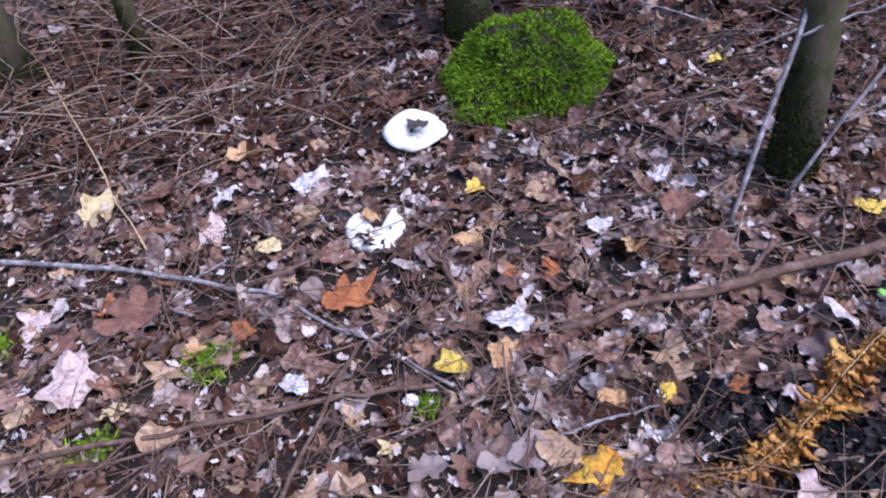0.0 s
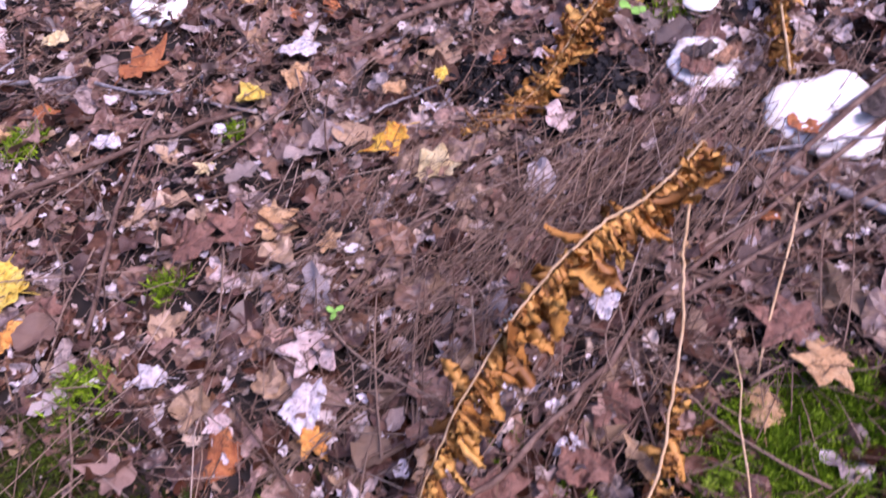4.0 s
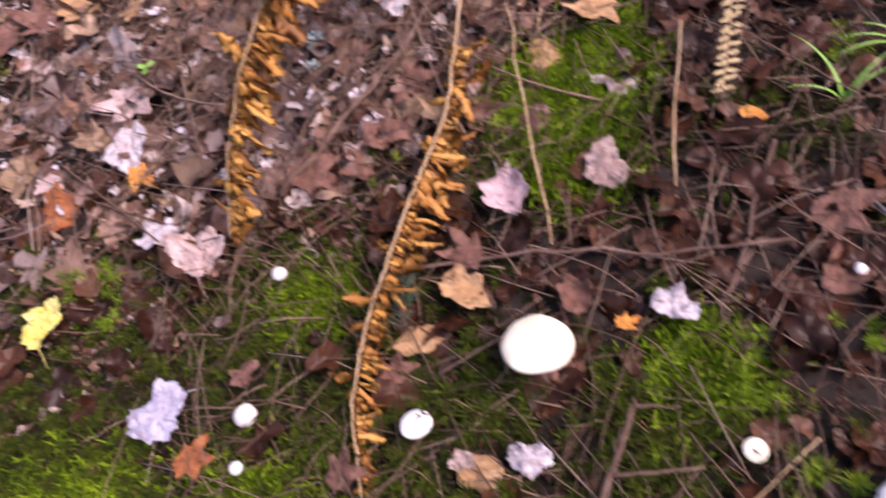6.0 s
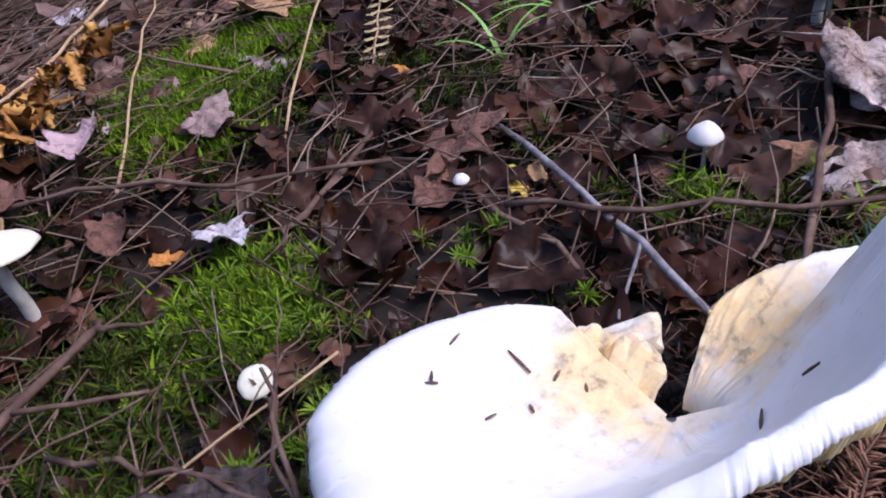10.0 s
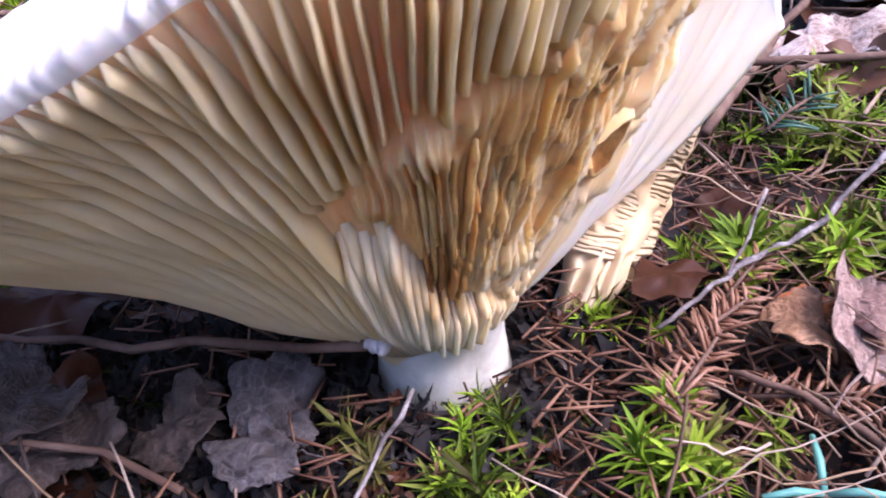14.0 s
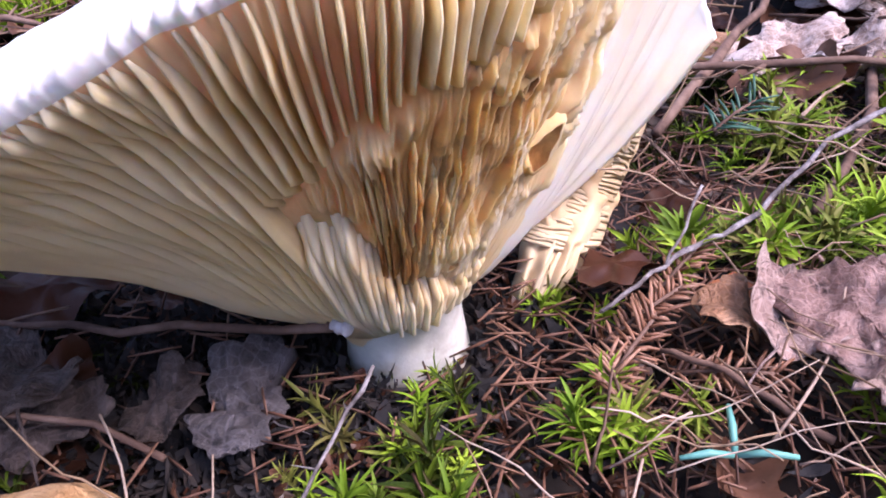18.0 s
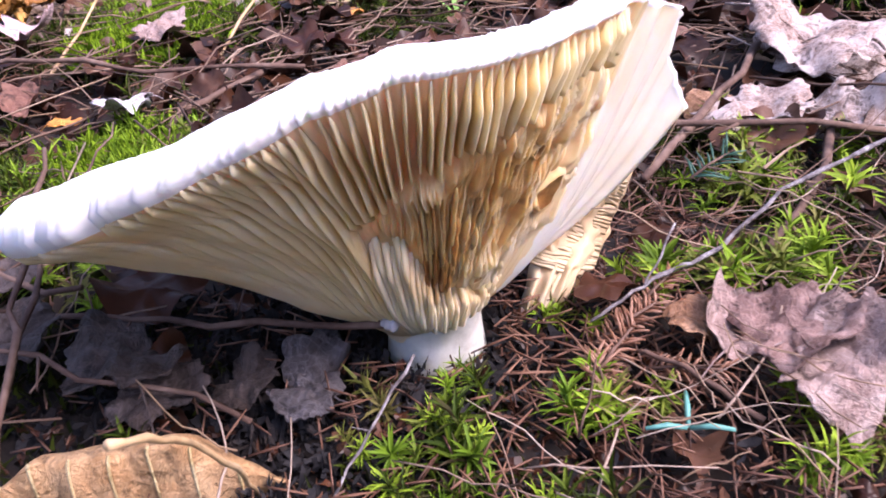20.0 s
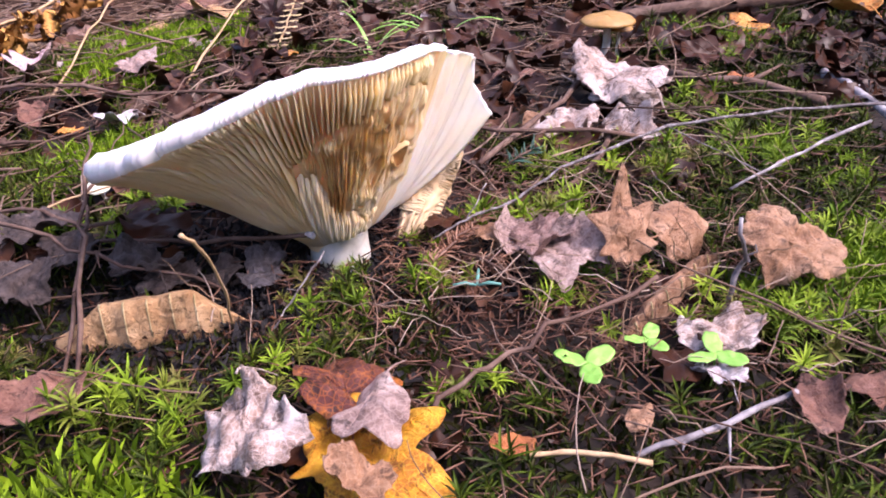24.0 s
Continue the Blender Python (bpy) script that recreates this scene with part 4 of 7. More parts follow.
small_mushroom(0.712, -0.284, 0.011, 0.022, "flat", BROWNCAP, "small ochre brown mushroom beside a larger one")
small_mushroom(-0.072, 1.12, 0.056, 0.022, "dish", WHITE_CAP, "large white dished mushroom with a dirty centre", lean=(0.12, 0.05))
small_mushroom(-0.118, 0.855, 0.045, 0.015, "dish", WHITE_CAP, "broken white mushroom cap among leaves", lean=(0.25, -0.1), span=270, start=130)
small_mushroom(0.632, 0.768, 0.030, 0.016, "dish", WHITE_CAP, "white mushroom cap half hidden by sticks", lean=(0.3, 0.2))
small_mushroom(0.692, 0.75, 0.014, 0.012, "round", WHITE_CAP, "small white mushroom beside a stick")
small_mushroom(0.522, 0.395, 0.044, 0.012, "flat", DIRTY_CAP, "rotten white mushroom cap full of debris", lean=(0.15, 0.1))
small_mushroom(0.590, 0.262, 0.062, 0.016, "flat", WHITE_CAP, "wide creased white mushroom behind twigs", lean=(0.1, 0.0))
small_mushroom(0.568, 0.504, 0.022, 0.015, "flat", WHITE_CAP, "small white mushroom cap near a mossy patch")


# ---- mossy mound and tree feet ----
def moss_blades(points, normals, length, width, spread, g):
    """Short pointed blades standing on points along normals, as one shape."""
    pts = np.asarray(points)
    nrm = np.asarray(normals)
    n = len(pts)
    d = nrm + g.normal(0, spread, (n, 3))
    d /= np.linalg.norm(d, axis=1)[:, None]
    s = np.cross(d, g.normal(0, 1, (n, 3)))
    s /= np.linalg.norm(s, axis=1)[:, None]
    ln = length * g.uniform(0.6, 1.3, n)[:, None]
    w = width * g.uniform(0.7, 1.3, n)[:, None]
    mid = pts + d * ln * 0.5 + nrm * 0
    tip = pts + d * ln + np.array([0, 0, -0.15]) * ln
    v = np.stack([pts - s * w, pts + s * w, mid + s * w * 0.8, tip, mid - s * w * 0.8], 1).reshape(-1, 3)
    f = [(5 * i, 5 * i + 1, 5 * i + 2, 5 * i + 3, 5 * i + 4) for i in range(n)]
    return v, f


def build_mound():
    mound = empty("moss_mound", "rounded hummock covered in bright green moss", "moss mound")
    g = np.random.default_rng(21)
    c = np.array([0.135, 1.30, -0.03])
    verts, faces = [], []
    nu, nv = 40, 16
    def surf(a, b):
        r = 1 + 0.2 * noise3(math.cos(a) * 1.8, math.sin(a) * 1.8, b * 2) + 0.13 * noise3(math.cos(a) * 5, math.sin(a) * 5, b * 5)
        return c + np.array([0.158 * r * math.cos(a) * math.cos(b), 0.15 * r * math.sin(a) * math.cos(b), 0.14 * r * math.sin(b)])
    for i in range(nv + 1):
        b = -0.2 + (math.pi / 2 + 0.2) * i / nv
        for j in range(nu):
            verts.append(surf(2 * math.pi * j / nu, b))
    faces = [(i * nu + j, i * nu + (j + 1) % nu, (i + 1) * nu + (j + 1) % nu, (i + 1) * nu + j) for i in range(nv) for j in range(nu)]
    part("hummock", (verts, faces), SOIL, mound)
    a = g.uniform(0, 2 * math.pi, 26000)
    b = np.arcsin(g.uniform(-0.1, 1, 26000))
    p = np.array([surf(x, y) for x, y in zip(a, b)])
    nr = (p - c) / np.array([0.158, 0.15, 0.14]) ** 2
    nr /= np.linalg.norm(nr, axis=1)[:, None]
    tagged(part("moss_cover", moss_blades(p, nr, 0.013, 0.0013, 0.7, g), MOSS_BRIGHT, mound, smooth=False), kind="stuff")


build_mound()


def sapling(name, x, y, radius, tall, lean, label, limbs=3):
    """A thin tree: flared foot, tapered mossy trunk and a few bare limbs."""
    tree = empty(name, label, "tree")
    z0 = ground_z(x, y) - 0.03
    line = [(x + lean[0] * s * s + 0.01 * math.sin(s * 5), y + lean[1] * s * s, z0 + tall * s) for s in np.linspace(0, 1, 12)]
    trunk = part("trunk", tube(line, [radius * 1.9, radius * 1.15, radius, radius * 0.9, radius * 0.8, radius * 0.6, radius * 0.35], 16, 0.04), BARK, tree)
    g = np.random.default_rng(int(abs(x) * 100))
    pts, nrm = [], []
    for _ in range(4500):
        a, h = g.uniform(0, 6.28), 0.2 * g.random() ** 1.6
        rr = radius * (1.95 - 4.0 * min(h, 0.2))
        pts.append((x + rr * math.cos(a), y + rr * math.sin(a), z0 + 0.03 + h))
        nrm.append((math.cos(a), math.sin(a), 0.5))
    tagged(part("moss_sleeve", moss_blades(pts, nrm, 0.006, 0.0011, 0.7, g), MOSS_LOW, tree, smooth=False), kind="stuff")
    for k in range(limbs):
        p = np.array(line[6 + k % 5])
        a = k * 2.4 + x * 3
        q = p + np.array([math.cos(a), math.sin(a), 0.6]) * 0.35
        part("limb", tube(bent([p, (p + q) / 2 + (0, 0, 0.03), q], 3, 0.008), [radius * 0.35, radius * 0.1], 8), BARK, tree)
    return tree


sapling("tree", 0.492, 0.915, 0.018, 2.4, (0.35, 0.25), "slim tree trunk with green algae at its foot")
sapling("tree", 0.025, 1.57, 0.03, 2.4, (0.05, 0.3), "slim dark tree trunk behind the mossy mound")
sapling("tree", -0.765, 1.66, 0.013, 2.2, (-0.05, 0.2), "thin dark sapling stem among dead stalks", 2)
sapling("tree", -1.08, 1.62, 0.035, 2.4, (-0.1, 0.2), "dark tree foot at the edge of the clearing", 2)


# ---- leaves that stand out ----
SHAPES = {}
LEAF_COUNT = [0]
LEAF_SPOTS = []


def leaf(kind, x, y, size, heading, tone, label, raise_by=0.0, tilt=None):
    """One fallen leaf with its stalk, lying on the litter."""
    LEAF_COUNT[0] += 1
    seed = LEAF_COUNT[0] * 0.73
    LEAF_SPOTS.append((x, y, size * 0.42))
    g = np.random.default_rng(LEAF_COUNT[0])
    ob = empty("fallen_leaf", label, "leaf", "fallen leaves")
    rx, ry = tilt if tilt else (g.normal(0, 0.14), g.normal(0, 0.14))
    ob.matrix_world = pose(x, y, ground_z(x, y) + 0.014 + raise_by, math.degrees(rx), math.degrees(ry), heading)
    half = size * 0.56
    v, f = leaf_shape(kind, seed, 0.6, 84, 9, 0.012)
    part("blade", (v * half, f), LEAF_MATS[tone], ob)
    reach = leaf_outline(kind, math.pi, seed) * half
    end = np.array([-reach - half * 0.5, half * 0.1 * math.sin(seed), -0.003])
    z0 = float(v[:, 2][np.argmin(v[:, 0])]) * half
    part("stalk", tube(bent([(-reach * 0.8, 0, z0), (-reach, 0, z0), end], 2, 0.0003), [0.02 * half, 0.014 * half], 5), LEAF_MATS[tone], ob)
    # veins
    for a in ((0, 0.9), (1.02, 0.8), (-1.02, 0.8)) if kind == "maple" else ((0, 0.9),):
        row = []
        for s in np.linspace(-0.2 if a[0] == 0 else 0.05, 1, 7):
            r = leaf_outline(kind, a[0], seed) * s * a[1]
            p = np.array([r * math.cos(a[0]), r * math.sin(a[0])])
            k = np.argmin(((v[:len(v) // 2, :2] - p) ** 2).sum(1))
            row.append((p[0] * half, p[1] * half, (v[k, 2] + 0.002) * half))
        part("vein", tube(row, [0.018 * half, 0.006 * half], 4), LEAF_MATS[tone], ob)
    return ob


leaf("maple", 0.153, 0.424, 0.071, -154, "orange_yellow", "orange and yellow spotted maple leaf on the litter")
leaf("maple", -0.152, 0.713, 0.095, 31, "rust", "rust-orange maple leaf among brown litter")
leaf("fold", -0.605, 0.987, 0.094, 85, "straw", "pale yellow folded leaf on the litter")
leaf("maple", -0.413, 0.551, 0.045, 288, "straw", "small pale yellow maple leaf on the litter")
leaf("fold", 0.033, 0.937, 0.048, 210, "yellow", "small bright yellow curled leaf on the litter")
leaf("maple", 0.551, 0.808, 0.048, 34, "yellow", "small yellow maple leaf near the tree foot")
leaf("fold", 0.015, 0.823, 0.065, 24, "tan", "tan pointed dry leaf on the litter")
leaf("crumple", 0.201, 0.810, 0.040, 156, "white", "pale bleached leaf fragment on the litter")
leaf("crumple", -0.242, 1.000, 0.066, 172, "white", "pale bleached leaf fragment on the litter")
leaf("crumple", -0.382, 0.985, 0.058, 58, "white", "whitish bleached leaf underside on the litter")
leaf("crumple", -0.379, 0.896, 0.055, 264, "pink", "pinkish pale dry leaf on the litter")
leaf("fold", -0.387, 1.119, 0.084, 41, "tan", "tan curled dry leaf on the litter")
leaf("fold", 0.436, 1.243, 0.055, 141, "white", "white-backed curled leaf near the mossy mound")
leaf("fold", 0.478, 1.269, 0.045, 186, "yellow", "small yellow leaf near the mossy mound")
leaf("maple", -0.439, 0.715, 0.109, 155, "brown", "large dull brown maple leaf on the litter")
leaf("maple", -0.593, 0.723, 0.072, 211, "pink", "pinkish brown maple leaf on the litter")
leaf("maple", -0.530, 0.676, 0.077, 266, "brown", "brown maple leaf on the litter")
leaf("maple", -0.516, 1.026, 0.104, 344, "brown", "flat brown maple leaf on the litter")
leaf("fold", -0.501, 0.746, 0.062, 102, "rust", "rust-coloured curled leaf on the litter")
leaf("fold", 0.319, 0.843, 0.075, 233, "brown", "brown curled maple leaf with a pink edge")
leaf("maple", 0.344, 0.743, 0.070, 251, "brown", "brown maple leaf on the litter")
leaf("fold", 0.126, 0.735, 0.045, 105, "rust", "orange-brown curled leaf on the litter")
leaf("crumple", 0.074, 0.731, 0.026, 1, "rust", "small rust-red leaf scrap on the litter")
leaf("fold", 0.310, 0.519, 0.033, 350, "rust", "reddish orange leaf on the litter")
leaf("crumple", 0.370, 0.499, 0.043, 107, "pink", "pinkish pale leaf beside the withered fern")
leaf("crumple", 0.175, 0.512, 0.032, 113, "tan", "tan leaf scrap on the litter")
leaf("maple", 0.027, 0.491, 0.044, 321, "brown", "brown maple leaf with a pale edge")
leaf("maple", -0.065, 0.466, 0.031, 211, "straw", "straw-coloured small maple leaf on the litter")
leaf("fold", -0.001, 0.573, 0.050, 170, "yellow", "yellow folded leaf among brown litter")
leaf("crumple", 0.234, 0.514, 0.026, 278, "yellow", "small yellow leaf scrap on the litter")
leaf("crumple", -0.190, 0.566, 0.042, 11, "white", "pale lavender leaf underside on the litter")
leaf("crumple", -0.276, 0.837, 0.047, 255, "straw", "straw-coloured leaf scrap on the litter")
leaf("fold", -0.279, 0.673, 0.054, 135, "rust", "reddish brown curled leaf on the litter")
leaf("fold", -0.338, 0.633, 0.046, 33, "tan", "tan curled dry leaf on the litter")
leaf("crumple", -0.481, 0.591, 0.088, 238, "pink", "pale pinkish decayed leaf on the litter")
leaf("crumple", 0.071, 0.630, 0.063, 335, "white", "bleached white decayed leaf on the litter")
leaf("crumple", 0.059, 0.584, 0.047, 75, "tan", "tan leaf scrap on the litter")
leaf("fold", 0.247, 0.764, 0.047, 227, "tan", "tan curled leaf on the litter")
leaf("crumple", 0.303, 0.919, 0.044, 107, "white", "pale lavender leaf scrap on the litter")
leaf("fold", 0.526, 0.559, 0.060, 267, "yellow", "olive-yellow drooping leaf beside the fern")
leaf("maple", -0.293, 0.371, 0.079, 260, "yellow", "bright yellow maple leaf on the litter")
leaf("maple", 0.562, 0.802, 0.040, 79, "yellow", "small yellow leaf beside the tree foot")
leaf("maple", 0.003, 0.339, 0.067, -43, "tan", "tan deeply lobed maple leaf on the litter")
leaf("maple", 0.058, 0.285, 0.035, 299, "tan", "tan small maple leaf on the litter")
leaf("maple", 0.025, 0.163, 0.069, 237, "pink", "large pale pink-white maple leaf on the litter")
leaf("crumple", 0.010, 0.104, 0.048, 246, "white", "lavender-white leaf underside on the litter")
leaf("maple", 0.010, 0.076, 0.040, 295, "orange", "bright orange small maple leaf under a pale one")
leaf("maple", -0.283, 0.349, 0.069, 154, "yellow", "bright yellow maple leaf on the litter")
leaf("maple", -0.246, 0.316, 0.060, 273, "brown", "orange-brown maple leaf under a yellow one")
leaf("crumple", -0.279, 0.286, 0.043, 316, "orange", "orange leaf fragment on the litter")
leaf("maple", -0.086, 0.338, 0.076, 37, "brown", "large reddish brown maple leaf on the litter")
leaf("fold", -0.055, 0.290, 0.048, 306, "pink", "pale folded leaf edge on the litter")
leaf("maple", -0.031, 0.337, 0.068, 142, "brown", "greyish brown maple leaf on the litter")
leaf("fold", -0.128, 0.185, 0.040, 173, "white", "white-backed curled leaf on the litter")
leaf("fold", -0.071, 0.086, 0.057, 53, "rust", "rust-red thin curled leaf on the litter")
leaf("maple", -0.067, 0.115, 0.037, 251, "pink", "pinkish brown maple leaf on the litter")
leaf("crumple", 0.209, 0.001, 0.026, 105, "white", "small white leaf scrap on the litter")
leaf("crumple", 0.286, 0.118, 0.036, 314, "white", "white bleached leaf beside the fern")
leaf("crumple", 0.477, 0.339, 0.043, 99, "pink", "pinkish pale leaf scrap on the litter")
leaf("crumple", 0.338, 0.379, 0.052, 202, "pink", "pinkish grey leaf beside the dark hollow")
leaf("maple", 0.425, 0.050, 0.069, 144, "brown", "large brown maple leaf on the litter")
leaf("maple", 0.430, 0.008, 0.067, 221, "tan", "tan-brown maple leaf on the litter")
leaf("fold", 0.472, 0.170, 0.047, 71, "rust", "dark red curled leaf caught on a twig")
leaf("fold", 0.383, 0.145, 0.038, 30, "tan", "tan pointed leaf standing on edge")
leaf("fold", 0.364, -0.014, 0.054, 65, "tan", "tan curled leaf at the moss edge")
leaf("fold", 0.186, 0.350, 0.068, -4, "straw", "straw-yellow rolled leaf on the litter")
leaf("maple", 0.224, 0.172, 0.048, 269, "brown", "dull brown maple leaf beside the fern")
leaf("maple", 0.260, 0.028, 0.053, 271, "brown", "reddish brown maple leaf between fern fronds")
leaf("fold", 0.268, -0.128, 0.054, -100, "rose", "rose-pink maple leaf lying on moss", 0.008, (0.2, 0.0))
leaf("crumple", -0.032, -0.151, 0.050, 204, "lavender", "lavender-white leaf lying on moss")
leaf("maple", -0.022, -0.191, 0.038, 332, "rust", "dark red leaf half under a pale one")
leaf("crumple", -0.094, -0.030, 0.046, 74, "lemon", "bright yellow crumpled leaf on moss", 0.004)
leaf("fold", 0.200, -0.180, 0.049, 306, "tan", "golden brown curled leaf by the mushroom")
leaf("maple", 0.132, -0.212, 0.036, 61, "brown", "brown leaf beside the withered frond")
leaf("oval", 0.158, -0.196, 0.034, 347, "tan", "tan oval leaf standing beside a frond")
leaf("fold", 0.236, -0.265, 0.042, 225, "brown", "brown curled leaf under the small mushroom")
leaf("crumple", 0.319, -0.266, 0.038, 218, "white", "white skeletal decayed leaf scrap on moss")
leaf("maple", 0.285, -0.259, 0.020, 349, "orange", "small bright orange leaf on moss")
leaf("oval", 0.462, -0.164, 0.021, 283, "orange", "small bright orange leaf on the litter")
leaf("maple", 0.453, -0.262, 0.057, 284, "brown", "brown wrinkled maple leaf on the litter")
leaf("fold", 0.422, -0.305, 0.046, 19, "brown", "brown folded leaf with an orange tip")
leaf("fold", 0.154, -0.297, 0.045, 133, "tan", "tan folded leaf on the moss")
leaf("crumple", 0.184, -0.309, 0.030, 31, "white", "bleached decayed leaf scrap on moss")
leaf("maple", 0.034, -0.154, 0.030, 70, "brown", "purplish brown small leaf on moss")
leaf("crumple", 0.033, -0.036, 0.053, 77, "pink", "pinkish grey decayed leaf at the moss edge")
leaf("crumple", 0.010, 0.001, 0.040, 309, "white", "whitish decayed leaf at the moss edge")
leaf("crumple", 0.343, -0.145, 0.044, 46, "pinkbrown", "grey-brown decayed leaf on the moss")
leaf("crumple", 0.644, -0.379, 0.073, 107, "whitebrown", "large bleached white and brown leaf")
leaf("crumple", 0.578, -0.419, 0.047, 177, "whitebrown", "crumpled bleached leaf beside a twig")
leaf("fold", 0.610, -0.439, 0.052, 306, "whitebrown", "crumpled brown and white leaf")
leaf("oval", 0.458, -0.306, 0.014, 347, "limeyellow", "small lime-yellow leaflet on the litter")
leaf("oval", 0.454, -0.326, 0.015, 255, "yellow", "small yellow leaflet on the litter")
leaf("oval", 0.469, -0.319, 0.013, 77, "tan", "small tan leaflet on the litter")
leaf("fold", 0.518, -0.347, 0.035, 196, "brown", "grey-brown curled leaf beside the white button")
leaf("fold", 0.477, -0.534, 0.034, 40, "pinkbrown", "pale pinkish brown decayed leaf beside the mushroom", 0.002, (0.45, 0.1))
leaf("crumple", 0.491, -0.545, 0.040, 254, "plum", "dull purplish brown leaf beside the mushroom", 0.0, (0.35, -0.1))
leaf("crumple", 0.592, -0.320, 0.034, 19, "brown", "purplish brown leaf scrap on the litter")
leaf("fold", 0.523, -0.674, 0.029, 71, "brown", "dark brown curled leaf on moss")
leaf("fold", 0.552, -0.671, 0.028, 178, "brown", "purplish brown curled leaf on moss")
leaf("oval", 0.465, -0.651, 0.014, 45, "tanbrown", "small round brown leaf on moss")
leaf("oval", 0.418, -0.646, 0.014, 173, "rust", "small reddish brown leaf on moss")
leaf("maple", 0.654, -0.358, 0.087, 279, "whitebrown", "pale bleached maple leaf behind the mushroom")
leaf("fold", 0.583, -0.383, 0.039, 142, "tanbrown", "brown folded leaf edge behind the mushroom")
leaf("oval", 0.747, -0.386, 0.028, 190, "rust", "small orange-brown leaf on moss")
leaf("fold", 0.968, -0.293, 0.081, 74, "orange", "orange withered leaf by the far sticks")
leaf("fold", 0.856, -0.283, 0.063, 267, "orange", "orange withered curled leaf over the stick")
leaf("crumple", 0.287, -0.449, 0.033, 137, "greybrown", "grey-brown decayed leaf beside the mushroom")
leaf("maple", 0.372, -0.627, 0.070, -60, "flame", "orange and yellow maple leaf under a maroon one", -0.002, (0.12, 0.1))
leaf("maple", 0.374, -0.608, 0.052, 80, "darkorange", "dark maroon and orange maple leaf on moss", 0.006, (0.35, 0.12))
leaf("fold", 0.379, -0.620, 0.040, 215, "pinkbrown", "pale pinkish brown curled leaf on a maroon one", 0.014, (0.35, 0.1))
leaf("crumple", 0.343, -0.612, 0.046, 245, "whitebrown", "whitish brown torn leaf on moss", 0.004, (0.45, 0.1))
leaf("crumple", 0.366, -0.646, 0.024, 80, "tanbrown", "dull brown torn leaf on an orange one", 0.006, (0.3, 0.1))
leaf("maple", 0.514, -0.570, 0.046, 80, "tanbrown", "brown maple leaf standing up with an orange edge", 0.014, (0.2, -0.95))
leaf("crumple", 0.494, -0.561, 0.042, 200, "pinkbrown", "greyish pink flat leaf with ragged edges", 0.002, (0.12, 0.1))
leaf("crumple", 0.574, -0.602, 0.050, 350, "tanbrown", "broad tan-brown wrinkled leaf on moss", 0.010, (0.6, 0.1))
leaf("fold", 0.545, -0.570, 0.046, 10, "tanbrown", "brown leaf with a raised edge", 0.012, (0.7, 0.1))
leaf("fold", 0.471, -0.529, 0.024, 60, "tanbrown", "pale brown curled leaf scrap beside the stem", 0.004, (0.5, 0.1))
leaf("oval", 0.476, -0.521, 0.014, 20, "rust", "small rust-orange leaf scrap beside the sprigs", 0.0, (0.2, 0.05))
# leaves under the cap, with its shade put into their tones
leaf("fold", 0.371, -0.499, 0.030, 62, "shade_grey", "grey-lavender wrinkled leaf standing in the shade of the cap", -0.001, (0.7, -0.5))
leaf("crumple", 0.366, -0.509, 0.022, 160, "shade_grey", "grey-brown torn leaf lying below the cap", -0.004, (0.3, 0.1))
leaf("crumple", 0.352, -0.494, 0.024, 200, "greybrown", "decayed leaf below the cap, its shade put into the dark colour", -0.006, (0.1, 0.1))
leaf("crumple", 0.318, -0.478, 0.040, 110, "greybrown", "decayed leaf below the low edge of the cap, coloured dark as shade", -0.002, (0.15, 0.1))
leaf("crumple", 0.327, -0.49, 0.028, 20, "greybrown", "decayed leaf beneath the cap, coloured dark as shade", -0.004, (0.1, 0.1))
leaf("crumple", 0.520, -0.631, 0.036, 200, "whitebrown", "white bleached leaf under the seedling", -0.006, (0.1, 0.1))
leaf("maple", 0.071, -0.255, 0.042, 40, "brown", "dull brown maple leaf sunk in moss")
leaf("crumple", 0.076, -0.310, 0.050, 120, "tanbrown", "dull brown torn leaf on moss")
leaf("crumple", 0.147, -0.289, 0.018, 70, "whitebrown", "small bleached leaf scrap on moss", 0.004)
leaf("fold", 0.170, -0.346, 0.022, 100, "whitebrown", "small white curled leaf scrap on moss", 0.004)
leaf("fold", 0.267, -0.226, 0.036, 70, "brown", "brown curled leaf beside the small mushroom")
leaf("maple", 0.220, -0.158, 0.046, 150, "brown", "dark brown maple leaf beside the frond")
leaf("fold", 0.190, -0.366, 0.036, 200, "brown", "dark brown curled leaf under a forked twig")
leaf("crumple", 0.129, -0.352, 0.048, 300, "brown", "dull brown torn leaf half sunk in moss")
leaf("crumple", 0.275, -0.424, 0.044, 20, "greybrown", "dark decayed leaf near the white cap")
leaf("maple", 0.141, -0.017, 0.060, 10, "brown", "wide brown maple leaf at the moss edge")
leaf("crumple", 0.214, -0.020, 0.046, 230, "brown", "dull brown torn leaf at the moss edge")
leaf("crumple", 0.505, -0.645, 0.02, 80, "white", "white leaf scrap near a seedling", -0.004, (0.1, 0.1))
leaf("oval", 0.273, -0.553, 0.034, 193, "brown", "dull brown leaf half under moss", 0.002)
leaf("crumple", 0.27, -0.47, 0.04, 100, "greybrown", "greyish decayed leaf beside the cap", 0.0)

leaf("fold", 0.615, 0.295, 0.035, 40, "brown", "brown leaf lying on a wide white mushroom", 0.012, (0.1, 0.1))
leaf("crumple", 0.555, 0.245, 0.04, 120, "rust", "rusty leaf scrap at the edge of a white mushroom", 0.010, (0.1, 0.1))
leaf("crumple", 0.63, 0.24, 0.05, 220, "greybrown", "dark leaf scrap on a wide white mushroom", 0.014, (0.1, 0.1))

